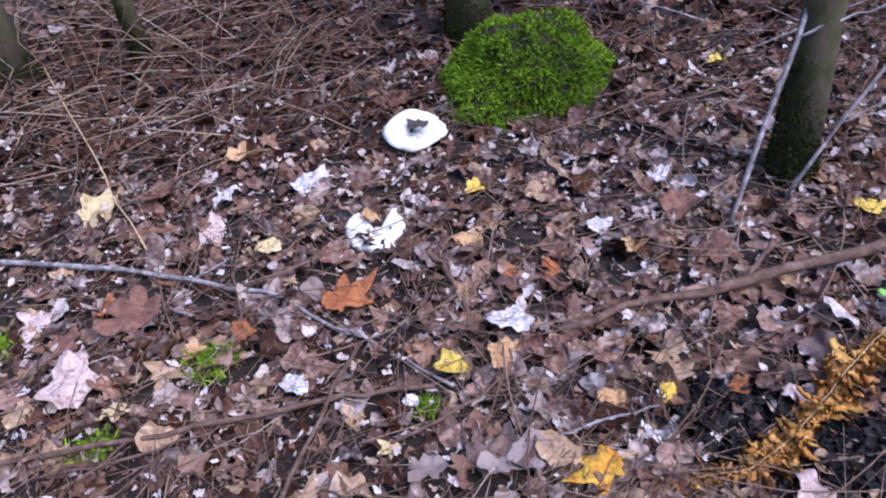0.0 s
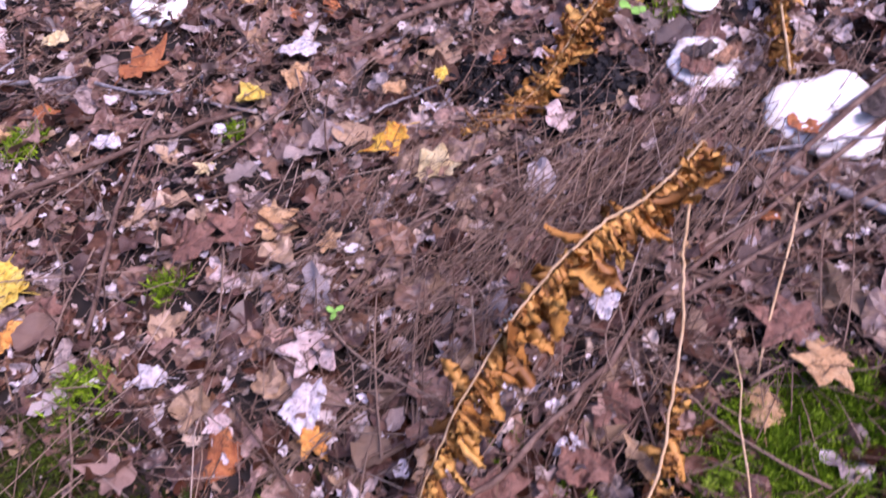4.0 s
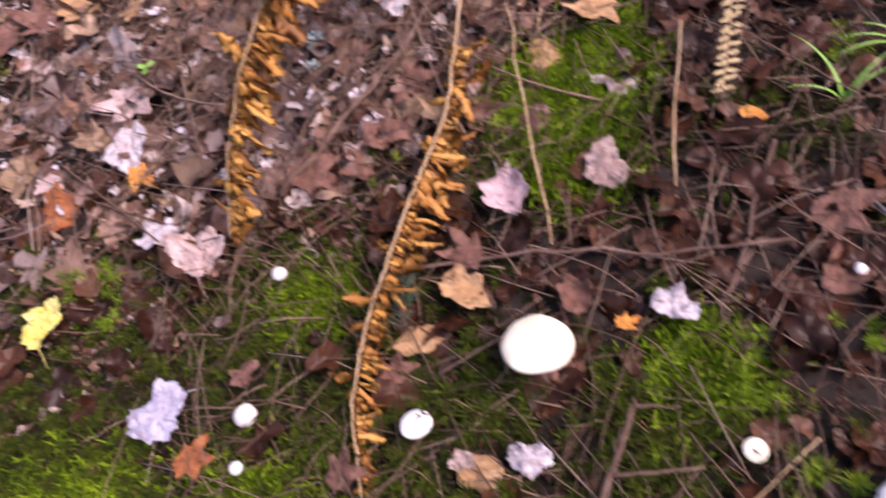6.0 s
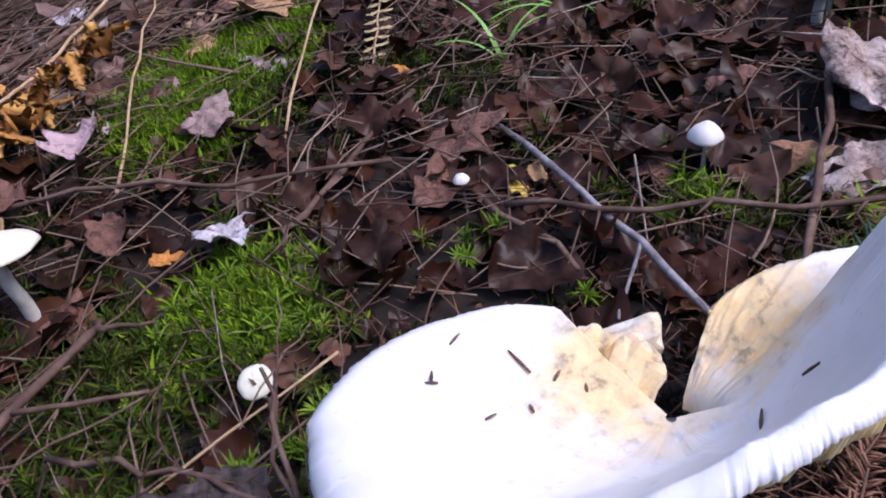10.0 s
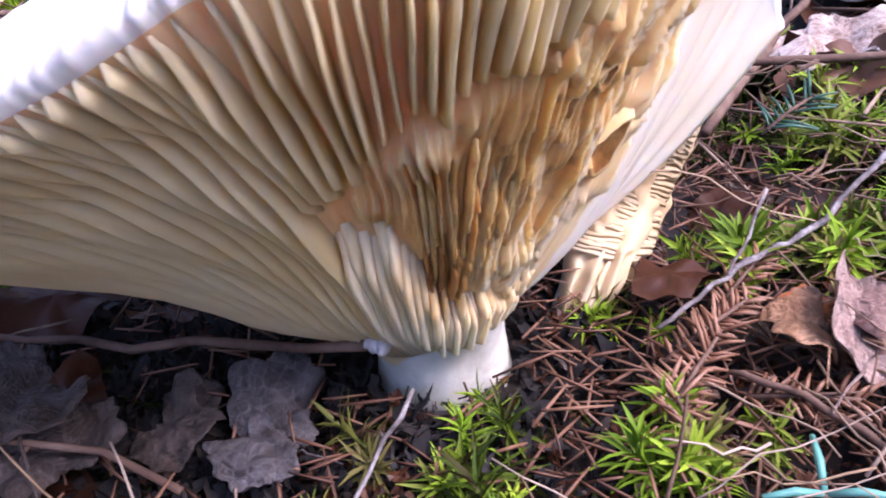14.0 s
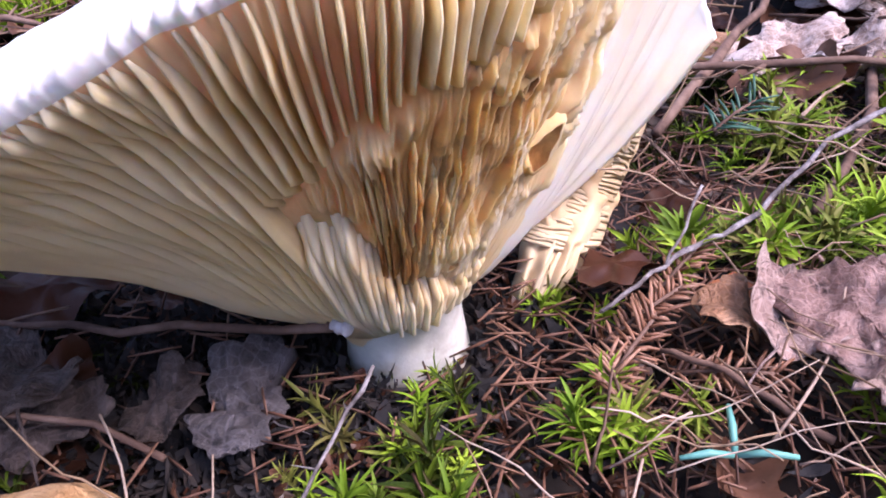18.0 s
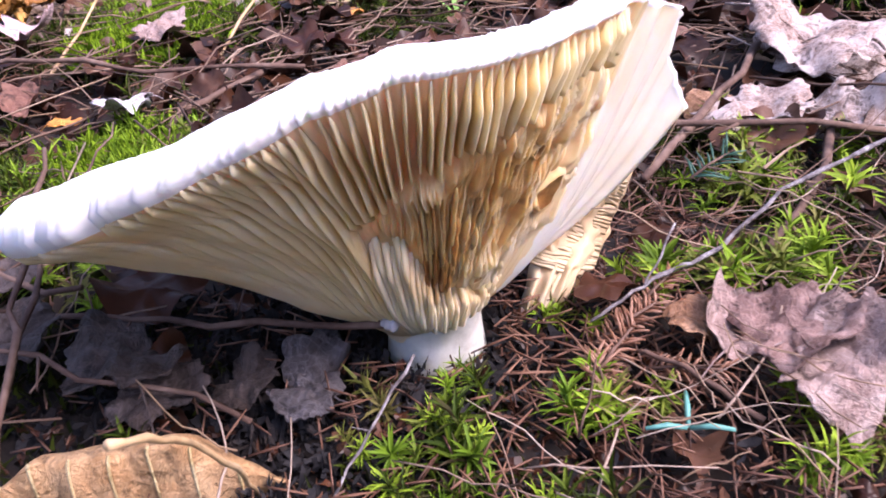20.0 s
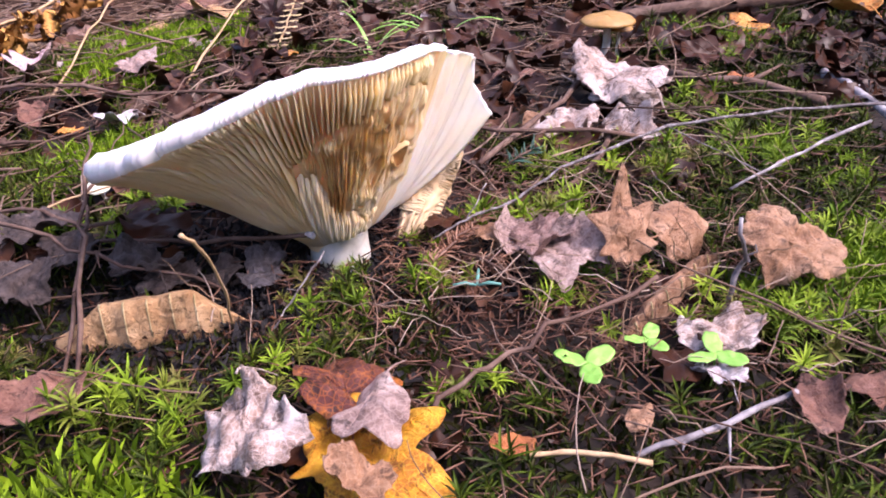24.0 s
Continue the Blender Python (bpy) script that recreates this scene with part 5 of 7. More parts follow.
leaf("crumple", -0.068, 1.122, 0.042, 20, "greybrown", "brown leaf scrap caught in a white mushroom", 0.018, (0.1, 0.0))
leaf("crumple", 0.500, 0.385, 0.04, 10, "brown", "brown leaf fallen on a rotten white mushroom", 0.012, (0.05, 0.05))
leaf("crumple", 0.538, 0.382, 0.03, 100, "tanbrown", "torn leaf scrap on a rotten white mushroom", 0.012, (0.05, 0.05))
leaf("crumple", 0.515, 0.40, 0.04, 80, "greybrown", "dark scrap inside a hollow white mushroom", 0.014, (0.05, 0.05))
leaf("crumple", -0.128, 0.875, 0.035, 80, "tan", "tan leaf scrap beside a broken white cap", 0.012, (0.1, 0.05))

# ---- the tan rolled leaf beside the mushroom ----
def rolled_leaf(a, b, radius, tone, label, turns=0.5, veins=8):
    """A dry leaf curled over lengthwise: arched sheet with a rolled upper edge and pale slanting side veins."""
    ob = empty("rolled_leaf", label, "leaf", "fallen leaves")
    a, b = np.array(a), np.array(b)
    axis = b - a
    flat = np.array([axis[1], -axis[0], 0]) / np.hypot(axis[0], axis[1])

    def sheet(s, t, lift=0.0):
        taper = min(1.0, 0.35 + 2.6 * s, 0.12 + 3.2 * (1 - s))
        w = radius * taper * (1 + 0.1 * noise3(s * 5, 3.0))
        slack = s + 0.10 * (t - 0.5)
        if t < 0.62:      # front face, from its wavy lower edge up to the fold
            q = t / 0.62
            y = 0.5 * (1 - q) ** 0.8 + 0.14 * math.sin(s * 17) * (1 - q)
            z = 1.75 * math.sin(q * math.pi / 2) ** 0.85
        else:             # rolled top edge going back and under
            q = (t - 0.62) / 0.38 * math.pi * 2 * turns
            y = -0.55 * math.sin(q)
            z = 1.75 - 0.5 * (1 - math.cos(q))
        p = a + axis * slack + flat * (y * w) + np.array([0, 0, z * w])
        p = p + (flat * 0.6 + np.array([0, 0, 0.5])) * (0.0016 * abs(math.sin(math.pi * (s * veins + 1.1 * t))) + lift)
        return p + np.array([0, 0, 0.002 * noise3(s * 4, t * 3, 8.0)])

    verts, faces = [], []
    ni, nj = 64, 30
    for layer in (0, 1):
        for i in range(ni):
            for j in range(nj):
                verts.append(tuple(sheet(i / (ni - 1), j / (nj - 1), -0.0006 * layer)))
    n = ni * nj
    for i in range(ni - 1):
        for j in range(nj - 1):
            q = (i * nj + j, i * nj + j + 1, (i + 1) * nj + j + 1, (i + 1) * nj + j)
            faces += [q, tuple(k + n for k in q)[::-1]]
    border = list(range(nj)) + [i * nj + nj - 1 for i in range(1, ni)] + [(ni - 1) * nj + j for j in range(nj - 2, -1, -1)] + [i * nj for i in range(ni - 2, 0, -1)]
    faces += [(border[q], border[q] + n, border[(q + 1) % len(border)] + n, border[(q + 1) % len(border)]) for q in range(len(border))]
    part("blade", (verts, faces), LEAF_MATS[tone], ob)
    for k in range(1, veins):
        row = [sheet(min(1, max(0, k / veins - 0.10 * (t - 0.6))), t, 0.0005) for t in np.linspace(0.06, 0.6, 8)]
        part("vein", tube(row, [0.0003, 0.0005], 4), LEAF_MATS["straw"], ob, "pale side vein")
    return ob


rolled_leaf((0.281, -0.505, 0.0), (0.354, -0.526, 0.002), 0.0115, "tan", "tan dry leaf rolled lengthwise, lying on moss")
rolled_leaf((0.486, -0.607, 0.0), (0.560, -0.584, 0.012), 0.0062, "tanbrown", "brown leaf rolled into a tube on moss")


# ---- sticks and stems ----
def stick(name, points, r0, r1, material, label, category="twig", sides=7, wobble=0.002, steps=4, forks=()):
    """A stick along points; heights are above the floor."""
    ob = empty(name, label, category)
    line = bent([(x, y, ground_z(x, y) + z) for x, y, z in points], steps, wobble)
    part("rod", tube(line, [r0, r1], sides, 0.2), material, ob)
    if not forks and material is not STRAW:
        for along in (0.28, 0.55, 0.8):
            p = line[int(along * (len(line) - 1))]
            q = p + rng.normal(0, 1, 3) * (1, 1, 0.5) * r0 * rng.uniform(2.5, 6)
            part("stub", tube([p, (p + q) / 2, q], [r0 * 0.6, r0 * 0.45, r0 * 0.2], 5), material, ob)
    for along, dx, dy, dz in forks:
        p = line[int(along * (len(line) - 1))]
        q = p + np.array([dx, dy, dz])
        part("side_twig", tube(bent([p, (p + q) / 2, q], 3, wobble * 0.6), [r0 * 0.6, r1 * 0.4], 6, 0.1), material, ob)
    return ob


stick("fallen_branch", [(0.12, 0.62, 0.016), (0.30, 0.660, 0.024), (0.52, 0.705, 0.03), (0.78, 0.80, 0.05), (1.1, 0.92, 0.07)], 0.0045, 0.010, TWIG_ONE, "long brown fallen branch lying on leaves", "branch", 10, 0.003, forks=((0.35, 0.05, 0.06, 0.01), (0.62, 0.09, 0.02, 0.03), (0.8, -0.03, 0.09, 0.03)))
stick("fallen_branch", [(-0.78, 0.885, 0.015), (-0.50, 0.825, 0.016), (-0.258, 0.743, 0.016), (-0.118, 0.641, 0.013), (0.0, 0.55, 0.01)], 0.0045, 0.002, TWIG_GREY, "pale grey lichened stick lying on leaves", "branch", 8, 0.002, forks=((0.4, 0.05, 0.04, 0.004), (0.7, 0.05, -0.03, 0.004)))
stick("twig", [(-0.56, 0.47, 0.016), (-0.37, 0.504, 0.022), (-0.227, 0.52, 0.024), (-0.124, 0.541, 0.024), (-0.019, 0.543, 0.02)], 0.004, 0.003, TWIG_ONE, "long thin brown twig lying on leaves")
stick("twig", [(-0.083, 0.809, 0.015), (-0.03, 0.785, 0.018), (-0.005, 0.742, 0.018), (0.022, 0.654, 0.012)], 0.0045, 0.0035, TWIG_ONE, "bent dark twig beside a white mushroom")
stick("leaning_stick", [(0.374, 0.798, 0.01), (0.43, 0.86, 0.14), (0.5, 0.94, 0.30), (0.56, 1.0, 0.46)], 0.0038, 0.0028, TWIG_GREY, "pale lichened stick leaning against the tree", "branch", 8, 0.003, forks=((0.55, 0.1, 0.0, 0.03), (0.7, -0.06, 0.02, 0.08)))
stick("dead_stem", [(0.46, 0.84, 0.02), (0.6, 0.90, 0.20), (0.9, 1.0, 0.40)], 0.003, 0.002, TWIG_GREY, "thin grey dead branch rising among sticks", forks=((0.3, 0.1, 0, 0.05), (0.6, 0.0, 0.08, 0.06)))
stick("dead_stem", [(0.62, 0.72, 0.02), (0.72, 0.95, 0.22), (0.80, 1.2, 0.42)], 0.003, 0.002, TWIG_ONE, "thin brown dead branch rising among sticks", forks=((0.4, 0.1, 0, 0.05),))
stick("dead_stem", [(0.50, 0.55, 0.02), (0.56, 0.66, 0.14), (0.60, 0.82, 0.24)], 0.0025, 0.0015, TWIG_ONE, "thin brown stalk standing among leaves")
stick("twig", [(0.114, -0.023, 0.016), (0.172, 0.001, 0.022), (0.24, 0.043, 0.024), (0.345, 0.117, 0.024), (0.63, 0.23, 0.03)], 0.0032, 0.0026, TWIG_ONE, "straight brown twig crossing the litter")
stick("twig", [(0.288, 0.09, 0.014), (0.577, 0.151, 0.03)], 0.0035, 0.0026, TWIG_ONE, "brown twig lying across others")
stick("twig", [(0.40, 0.16, 0.02), (0.655, 0.266, 0.05)], 0.0035, 0.003, TWIG_ONE, "brown twig lying across others")
stick("twig", [(0.486, 0.15, 0.04), (0.378, 0.017, 0.01)], 0.0012, 0.001, STRAW, "pale straight straw stem")
stick("twig", [(0.50, 0.20, 0.026), (0.58, 0.245, 0.036), (0.70, 0.30, 0.03)], 0.0022, 0.0016, TWIG_GREY, "grey twig lying over a wide white mushroom", wobble=0.001)
stick("twig", [(0.49, 0.235, 0.024), (0.57, 0.215, 0.034), (0.68, 0.19, 0.03)], 0.0020, 0.0014, TWIG_GREY, "thin grey twig crossing a wide white mushroom", wobble=0.001)
stick("fallen_branch", [(0.44, 0.31, 0.012), (0.53, 0.20, 0.014), (0.60, 0.06, 0.012)], 0.007, 0.005, TWIG_GREY, "grey weathered stick beside the wide mushroom", "branch", 8, forks=((0.4, 0.09, 0.0, 0.01),))
stick("twig", [(0.03, 0.197, 0.012), (0.217, 0.326, 0.016), (0.318, 0.378, 0.014)], 0.0035, 0.003, TWIG_ONE, "dark twig lying across thin roots")
stick("twig", [(-0.20, 0.262, 0.016), (-0.179, 0.371, 0.024), (-0.156, 0.481, 0.028), (-0.116, 0.621, 0.022)], 0.0028, 0.002, TWIG_ONE, "thin curved twig lying on leaves")
stick("twig", [(0.089, 0.137, 0.012), (0.123, 0.225, 0.02)], 0.002, 0.0015, TWIG_ONE, "short upright brown twig")
stick("forked_twig", [(0.176, -0.378, 0.016), (0.189, -0.369, 0.024), (0.220, -0.346, 0.034), (0.252, -0.317, 0.036), (0.257, -0.312, 0.036)], 0.0023, 0.0018, TWIG_ONE, "grey-brown forked twig lying on moss", wobble=0.0008, forks=((0.86, 0.024, -0.014, 0.002), (0.50, 0.050, -0.022, 0.0)))
stick("twig", [(0.478, -0.268, 0.016), (0.467, -0.383, 0.022), (0.461, -0.455, 0.018)], 0.0015, 0.0019, TWIG_GREY, "dark grey twig beside the mushroom", wobble=0.0008, forks=((0.7, -0.035, -0.03, 0.0),))
stick("twig", [(0.174, -0.143, 0.018), (0.26, -0.186, 0.024), (0.336, -0.234, 0.024), (0.412, -0.268, 0.02)], 0.0016, 0.0012, TWIG_ONE, "long thin brown twig lying across moss")
stick("twig", [(0.436, -0.343, 0.022), (0.499, -0.410, 0.028), (0.60, -0.468, 0.024)], 0.0016, 0.0012, TWIG_ONE, "thin tan twig behind the mushroom")
stick("twig", [(0.70, -0.295, 0.015), (0.60, -0.38, 0.02), (0.50, -0.455, 0.02)], 0.002, 0.0018, TWIG_ONE, "reddish straight twig behind the mushroom")
stick("straw_stem", [(0.354, 0.022, 0.05), (0.31, -0.09, 0.03), (0.276, -0.179, 0.01)], 0.0008, 0.0010, STRAW, "pale dry grass stem")
stick("straw_stem", [(0.454, -0.08, 0.05), (0.373, -0.194, 0.01)], 0.0008, 0.0010, STRAW, "pale dry grass stem")
stick("twig", [(0.433, -0.329, 0.018), (0.436, -0.40, 0.02)], 0.0018, 0.0014, TWIG_ONE, "short tan twig on moss")
stick("twig", [(0.312, -0.385, 0.030), (0.303, -0.425, 0.036), (0.295, -0.480, 0.028), (0.280, -0.535, 0.006)], 0.0010, 0.0008, TWIG_ONE, "brown twig bent against the edge of the cap", forks=((0.25, 0.02, 0.05, 0.01),))
stick("twig", [(0.224, -0.359, 0.016), (0.266, -0.40, 0.022), (0.31, -0.446, 0.026)], 0.0012, 0.001, TWIG_ONE, "thin wiry twig beside the mushroom")
stick("straw_stem", [(0.24, -0.40, 0.012), (0.336, -0.383, 0.022)], 0.0006, 0.0006, STRAW, "thin straw stem lying on moss")
stick("twig", [(0.63, -0.42, 0.014), (0.513, -0.506, 0.016)], 0.002, 0.0016, TWIG_ONE, "dark thin twig beside the torn cap")
stick("twig", [(0.461, -0.191, 0.012), (0.363, -0.268, 0.016), (0.337, -0.294, 0.012)], 0.002, 0.0016, TWIG_ONE, "dark curved twig on moss")
stick("twig", [(0.300, -0.446, 0.018), (0.345, -0.472, 0.019), (0.392, -0.507, 0.027)], 0.0009, 0.0011, TWIG_ONE, "grey-brown twig under the cap touching the stem", wobble=0.0006)
stick("twig", [(0.389, -0.505, 0.0268), (0.3905, -0.5065, 0.0268), (0.392, -0.508, 0.0268)], 0.0015, 0.0018, PALE_END, "pale cut end of a twig beside the stem", wobble=0.0001, forks=((0.5, 0.0005, 0.0, 0.001),))
stick("twig", [(0.265, -0.452, 0.04), (0.30, -0.478, 0.03), (0.35, -0.51, 0.012)], 0.0009, 0.0007, TWIG_ONE, "dark thin twig beneath the cap")
stick("twig", [(0.362, -0.540, 0.006), (0.378, -0.527, 0.014), (0.394, -0.515, 0.022)], 0.0004, 0.0005, TWIG_MID, "short grey twig leaning towards the stem", wobble=0.0004)
stick("twig", [(0.447, -0.513, 0.014), (0.470, -0.507, 0.018), (0.489, -0.505, 0.018), (0.540, -0.485, 0.024), (0.612, -0.474, 0.030), (0.690, -0.484, 0.032), (0.80, -0.50, 0.026)], 0.0006, 0.0010, TWIG_MID, "long thin grey twig arching over moss", steps=6, wobble=0.0006, forks=((0.68, 0.034, -0.054, -0.018), (0.16, 0.016, 0.010, 0.012)))
stick("twig", [(0.452, -0.529, 0.014), (0.459, -0.540, 0.016), (0.468, -0.561, 0.012)], 0.0006, 0.0008, TWIG_ONE, "short dark brown twig beside fir sprigs", wobble=0.0005)
stick("twig", [(0.606, -0.536, 0.02), (0.667, -0.525, 0.026), (0.745, -0.503, 0.022)], 0.0009, 0.0012, TWIG_GREY, "grey twig lying on moss", wobble=0.0008)
stick("upright_twig", [(0.538, -0.612, 0.0), (0.541, -0.612, 0.03), (0.537, -0.611, 0.052)], 0.0012, 0.0009, TWIG_GREY, "thin grey twig standing upright in moss", forks=((0.5, 0.006, 0.0, 0.008),))
stick("twig", [(0.401, -0.620, 0.012), (0.428, -0.611, 0.02), (0.453, -0.606, 0.022), (0.517, -0.591, 0.018)], 0.0012, 0.0009, TWIG_ONE, "bent brown twig over the orange leaf", forks=((0.5, 0.012, -0.045, -0.01),))
stick("twig", [(0.455, -0.664, 0.012), (0.49, -0.666, 0.014), (0.520, -0.666, 0.016)], 0.0013, 0.0010, TWIG_GREY, "whitish lichened twig on moss", wobble=0.0005)
stick("twig", [(0.420, -0.648, 0.011), (0.438, -0.655, 0.012), (0.458, -0.668, 0.011)], 0.0008, 0.0010, STRAW, "pale twig lying on moss", wobble=0.0005)
stick("twig", [(0.286, -0.545, 0.004), (0.297, -0.49, 0.034), (0.3025, -0.446, 0.047), (0.3075, -0.410, 0.058)], 0.0011, 0.0008, TWIG_ONE, "slender brown twig rising beside the cap")
stick("fallen_branch", [(0.74, -0.20, 0.014), (0.867, -0.233, 0.02), (1.06, -0.285, 0.02)], 0.006, 0.0075, TWIG_ONE, "brown barked stick with withered leaves on it", "branch", 9)
stick("twig", [(0.776, -0.50, 0.012), (0.80, -0.44, 0.016), (0.82, -0.40, 0.014)], 0.0032, 0.003, TWIG_GREY, "short grey stick on moss")
stick("twig", [(0.715, -0.345, 0.012), (0.75, -0.40, 0.015), (0.765, -0.45, 0.012)], 0.0035, 0.003, TWIG_ONE, "short brown stick behind moss")
stick("withered_stalk", [(0.348, -0.528, 0.004), (0.347, -0.545, 0.035), (0.342, -0.562, 0.064), (0.336, -0.574, 0.078)], 0.0005, 0.0008, STRAW, "thin withered stalk drooping over the rolled leaf", wobble=0.0005)


def dead_tangle():
    """Thin grey branches standing crosswise beside the tree."""
    g = random.Random(12)
    for k in range(16):
        x, y = g.uniform(0.5, 1.15), g.uniform(0.85, 1.6)
        a, ln, up = g.uniform(0, 6.28), g.uniform(0.3, 0.7), g.uniform(0.05, 0.45)
        mid = (x + math.cos(a) * ln / 2, y + math.sin(a) * ln / 2, up * 0.6)
        end = (x + math.cos(a) * ln, y + math.sin(a) * ln, up)
        stick("dead_stem", [(x, y, 0.005), mid, end], g.uniform(0.0018, 0.0032), 0.0012, TWIG_GREY if k % 3 else TWIG_ONE, "thin dead branch in a tangle beside the tree",
              forks=((0.35, g.uniform(-0.12, 0.12), g.uniform(-0.1, 0.1), 0.05), (0.6, g.uniform(-0.12, 0.12), g.uniform(-0.1, 0.1), 0.06), (0.8, g.uniform(-0.08, 0.08), g.uniform(-0.08, 0.08), 0.03)))


dead_tangle()


def scatter_sticks():
    """The countless thin stems and root threads of the litter."""
    g = np.random.default_rng(33)
    shapes, pale = [], []
    for k in range(2650):
        if k < 420:      # root threads around the hollow
            x, y = g.normal(0.30, 0.17), g.normal(0.24, 0.11)
            if math.hypot(x - 0.35, y - 0.43) < 0.11:
                continue
            ln, r, head = g.uniform(0.1, 0.32), g.uniform(0.0003, 0.0009), g.normal(0.60, 0.40)
        elif k < 1700:
            x, y = g.uniform(-1.0, 1.1), g.uniform(0.0, 2.1)
            ln, r, head = g.uniform(0.05, 0.3), g.uniform(0.0004, 0.0016), g.uniform(0, 6.28)
        elif k < 2150:
            x, y = g.uniform(-0.1, 0.95), g.uniform(-0.75, 0.05)
            ln, r, head = g.uniform(0.03, 0.12), g.uniform(0.0003, 0.0008), g.uniform(0, 6.28)
        elif k < 2300:   # stalks by the upper edge
            x, y = g.uniform(-1.2, -0.2), g.uniform(1.1, 2.1)
            ln, r, head = g.uniform(0.1, 0.4), g.uniform(0.0008, 0.002), g.uniform(0, 6.28)
        else:
            x, y = g.normal(0.52, 0.07), g.normal(-0.56, 0.06)
            if k % 2:
                continue
            ln, r, head = g.uniform(0.012, 0.05), g.uniform(0.0002, 0.0004), g.uniform(0, 6.28)
        if math.hypot(x - 0.405, y + 0.49) < 0.05 or (k < 2300 and math.hypot(x - 0.43, y + 0.55) < 0.13):
            continue
        d = np.array([math.cos(head), math.sin(head)]) * ln / 2
        rise = abs(g.normal(0, 0.012)) + (abs(g.normal(0, 0.1)) if 2150 <= k < 2300 else 0)
        sag = g.normal(0, 0.12) * ln
        pts = []
        for s in np.linspace(-1, 1, 7):
            px, py = x + d[0] * s - d[1] / ln * sag * (1 - s * s), y + d[1] * s + d[0] / ln * sag * (1 - s * s)
            pts.append((px, py, ground_z(px, py) + 0.013 + rise * (s + 1) / 2 + 0.004 * g.random()))
        (pale if k >= 2300 and k % 3 else shapes).append(tube(pts, [r, r * 0.6], 4))
    for k in range(3800):
        x, y = g.uniform(-0.85, 1.0), 0.0 + 1.5 * g.random() ** 1.2
        if y < moss_edge(x):
            continue
        ln, r, head = g.uniform(0.02, 0.14), g.uniform(0.0003, 0.0009), g.uniform(0, 6.28)
        d = np.array([math.cos(head), math.sin(head)]) * ln / 2
        sag, z = g.normal(0, 0.1) * ln, ground_z(x, y) + g.uniform(0.010, 0.020)
        tip = g.normal(0, 0.1) * ln
        (pale if k % 4 == 0 else shapes).append(tube([(x - d[0], y - d[1], z - tip), (x - d[1] / ln * sag, y + d[0] / ln * sag, z), (x + d[0], y + d[1], z + tip)], [r, r * 0.7], 3))
    # grey root threads combed in one direction beside the hollow
    for k in range(150):
        x, y = g.normal(0.42, 0.10), g.normal(0.27, 0.05)
        ln, head = g.uniform(0.1, 0.3), g.normal(0.62, 0.3)
        d = np.array([math.cos(head), math.sin(head), g.normal(0, 0.05)]) * ln / 2
        p = np.array([x, y, ground_z(x, y) + g.uniform(0.014, 0.034)])
        (pale if k % 5 == 0 else shapes).append(tube([p - d, p + g.normal(0, 0.004, 3), p + d], [0.0007, 0.0005], 3))
    # bleached stalks and curled dead fronds in the brush at the far edge
    for k in range(230):
        x, y = g.uniform(-1.3, -0.35), g.uniform(1.15, 2.2)
        ln, head, up = g.uniform(0.08, 0.32), g.uniform(0, 6.28), abs(g.normal(0, 0.5))
        d = np.array([math.cos(head) * math.cos(up), math.sin(head) * math.cos(up), math.sin(up)]) * ln
        p = np.array([x, y, ground_z(x, y) + 0.012])
        pale.append(tube([p, p + d * 0.5 + g.normal(0, 0.02 * ln / 0.2, 3) * (1, 1, 0.3), p + d * (1, 1, 0.7)], [0.0016, 0.0007], 4))
    # thin stems lying between the moss
    for k in range(900):
        x, y = g.uniform(-0.05, 0.75), g.uniform(-0.47, 0.0)
        if math.hypot(x - 0.39, y + 0.47) < 0.11:
            continue
        ln, head = g.uniform(0.02, 0.10), g.uniform(0, 6.28)
        d = np.array([math.cos(head), math.sin(head), g.normal(0, 0.12)]) * ln / 2
        p = np.array([x, y, ground_z(x, y) + g.uniform(0.008, 0.018)])
        (pale if k % 9 == 0 else shapes).append(tube([p - d, p + g.normal(0, 0.003, 3), p + d], [0.0007, 0.0004], 3))
    tagged(mesh_object("fine_twigs", *joined(shapes), TWIG), "tangle of thin dead stems and root threads on the litter", "twigs", kind="stuff")
    tagged(mesh_object("dry_stalks", *joined(pale), STALK), "pale dry grass stalks and needles beside the mushroom", "stalks", kind="stuff")


scatter_sticks()


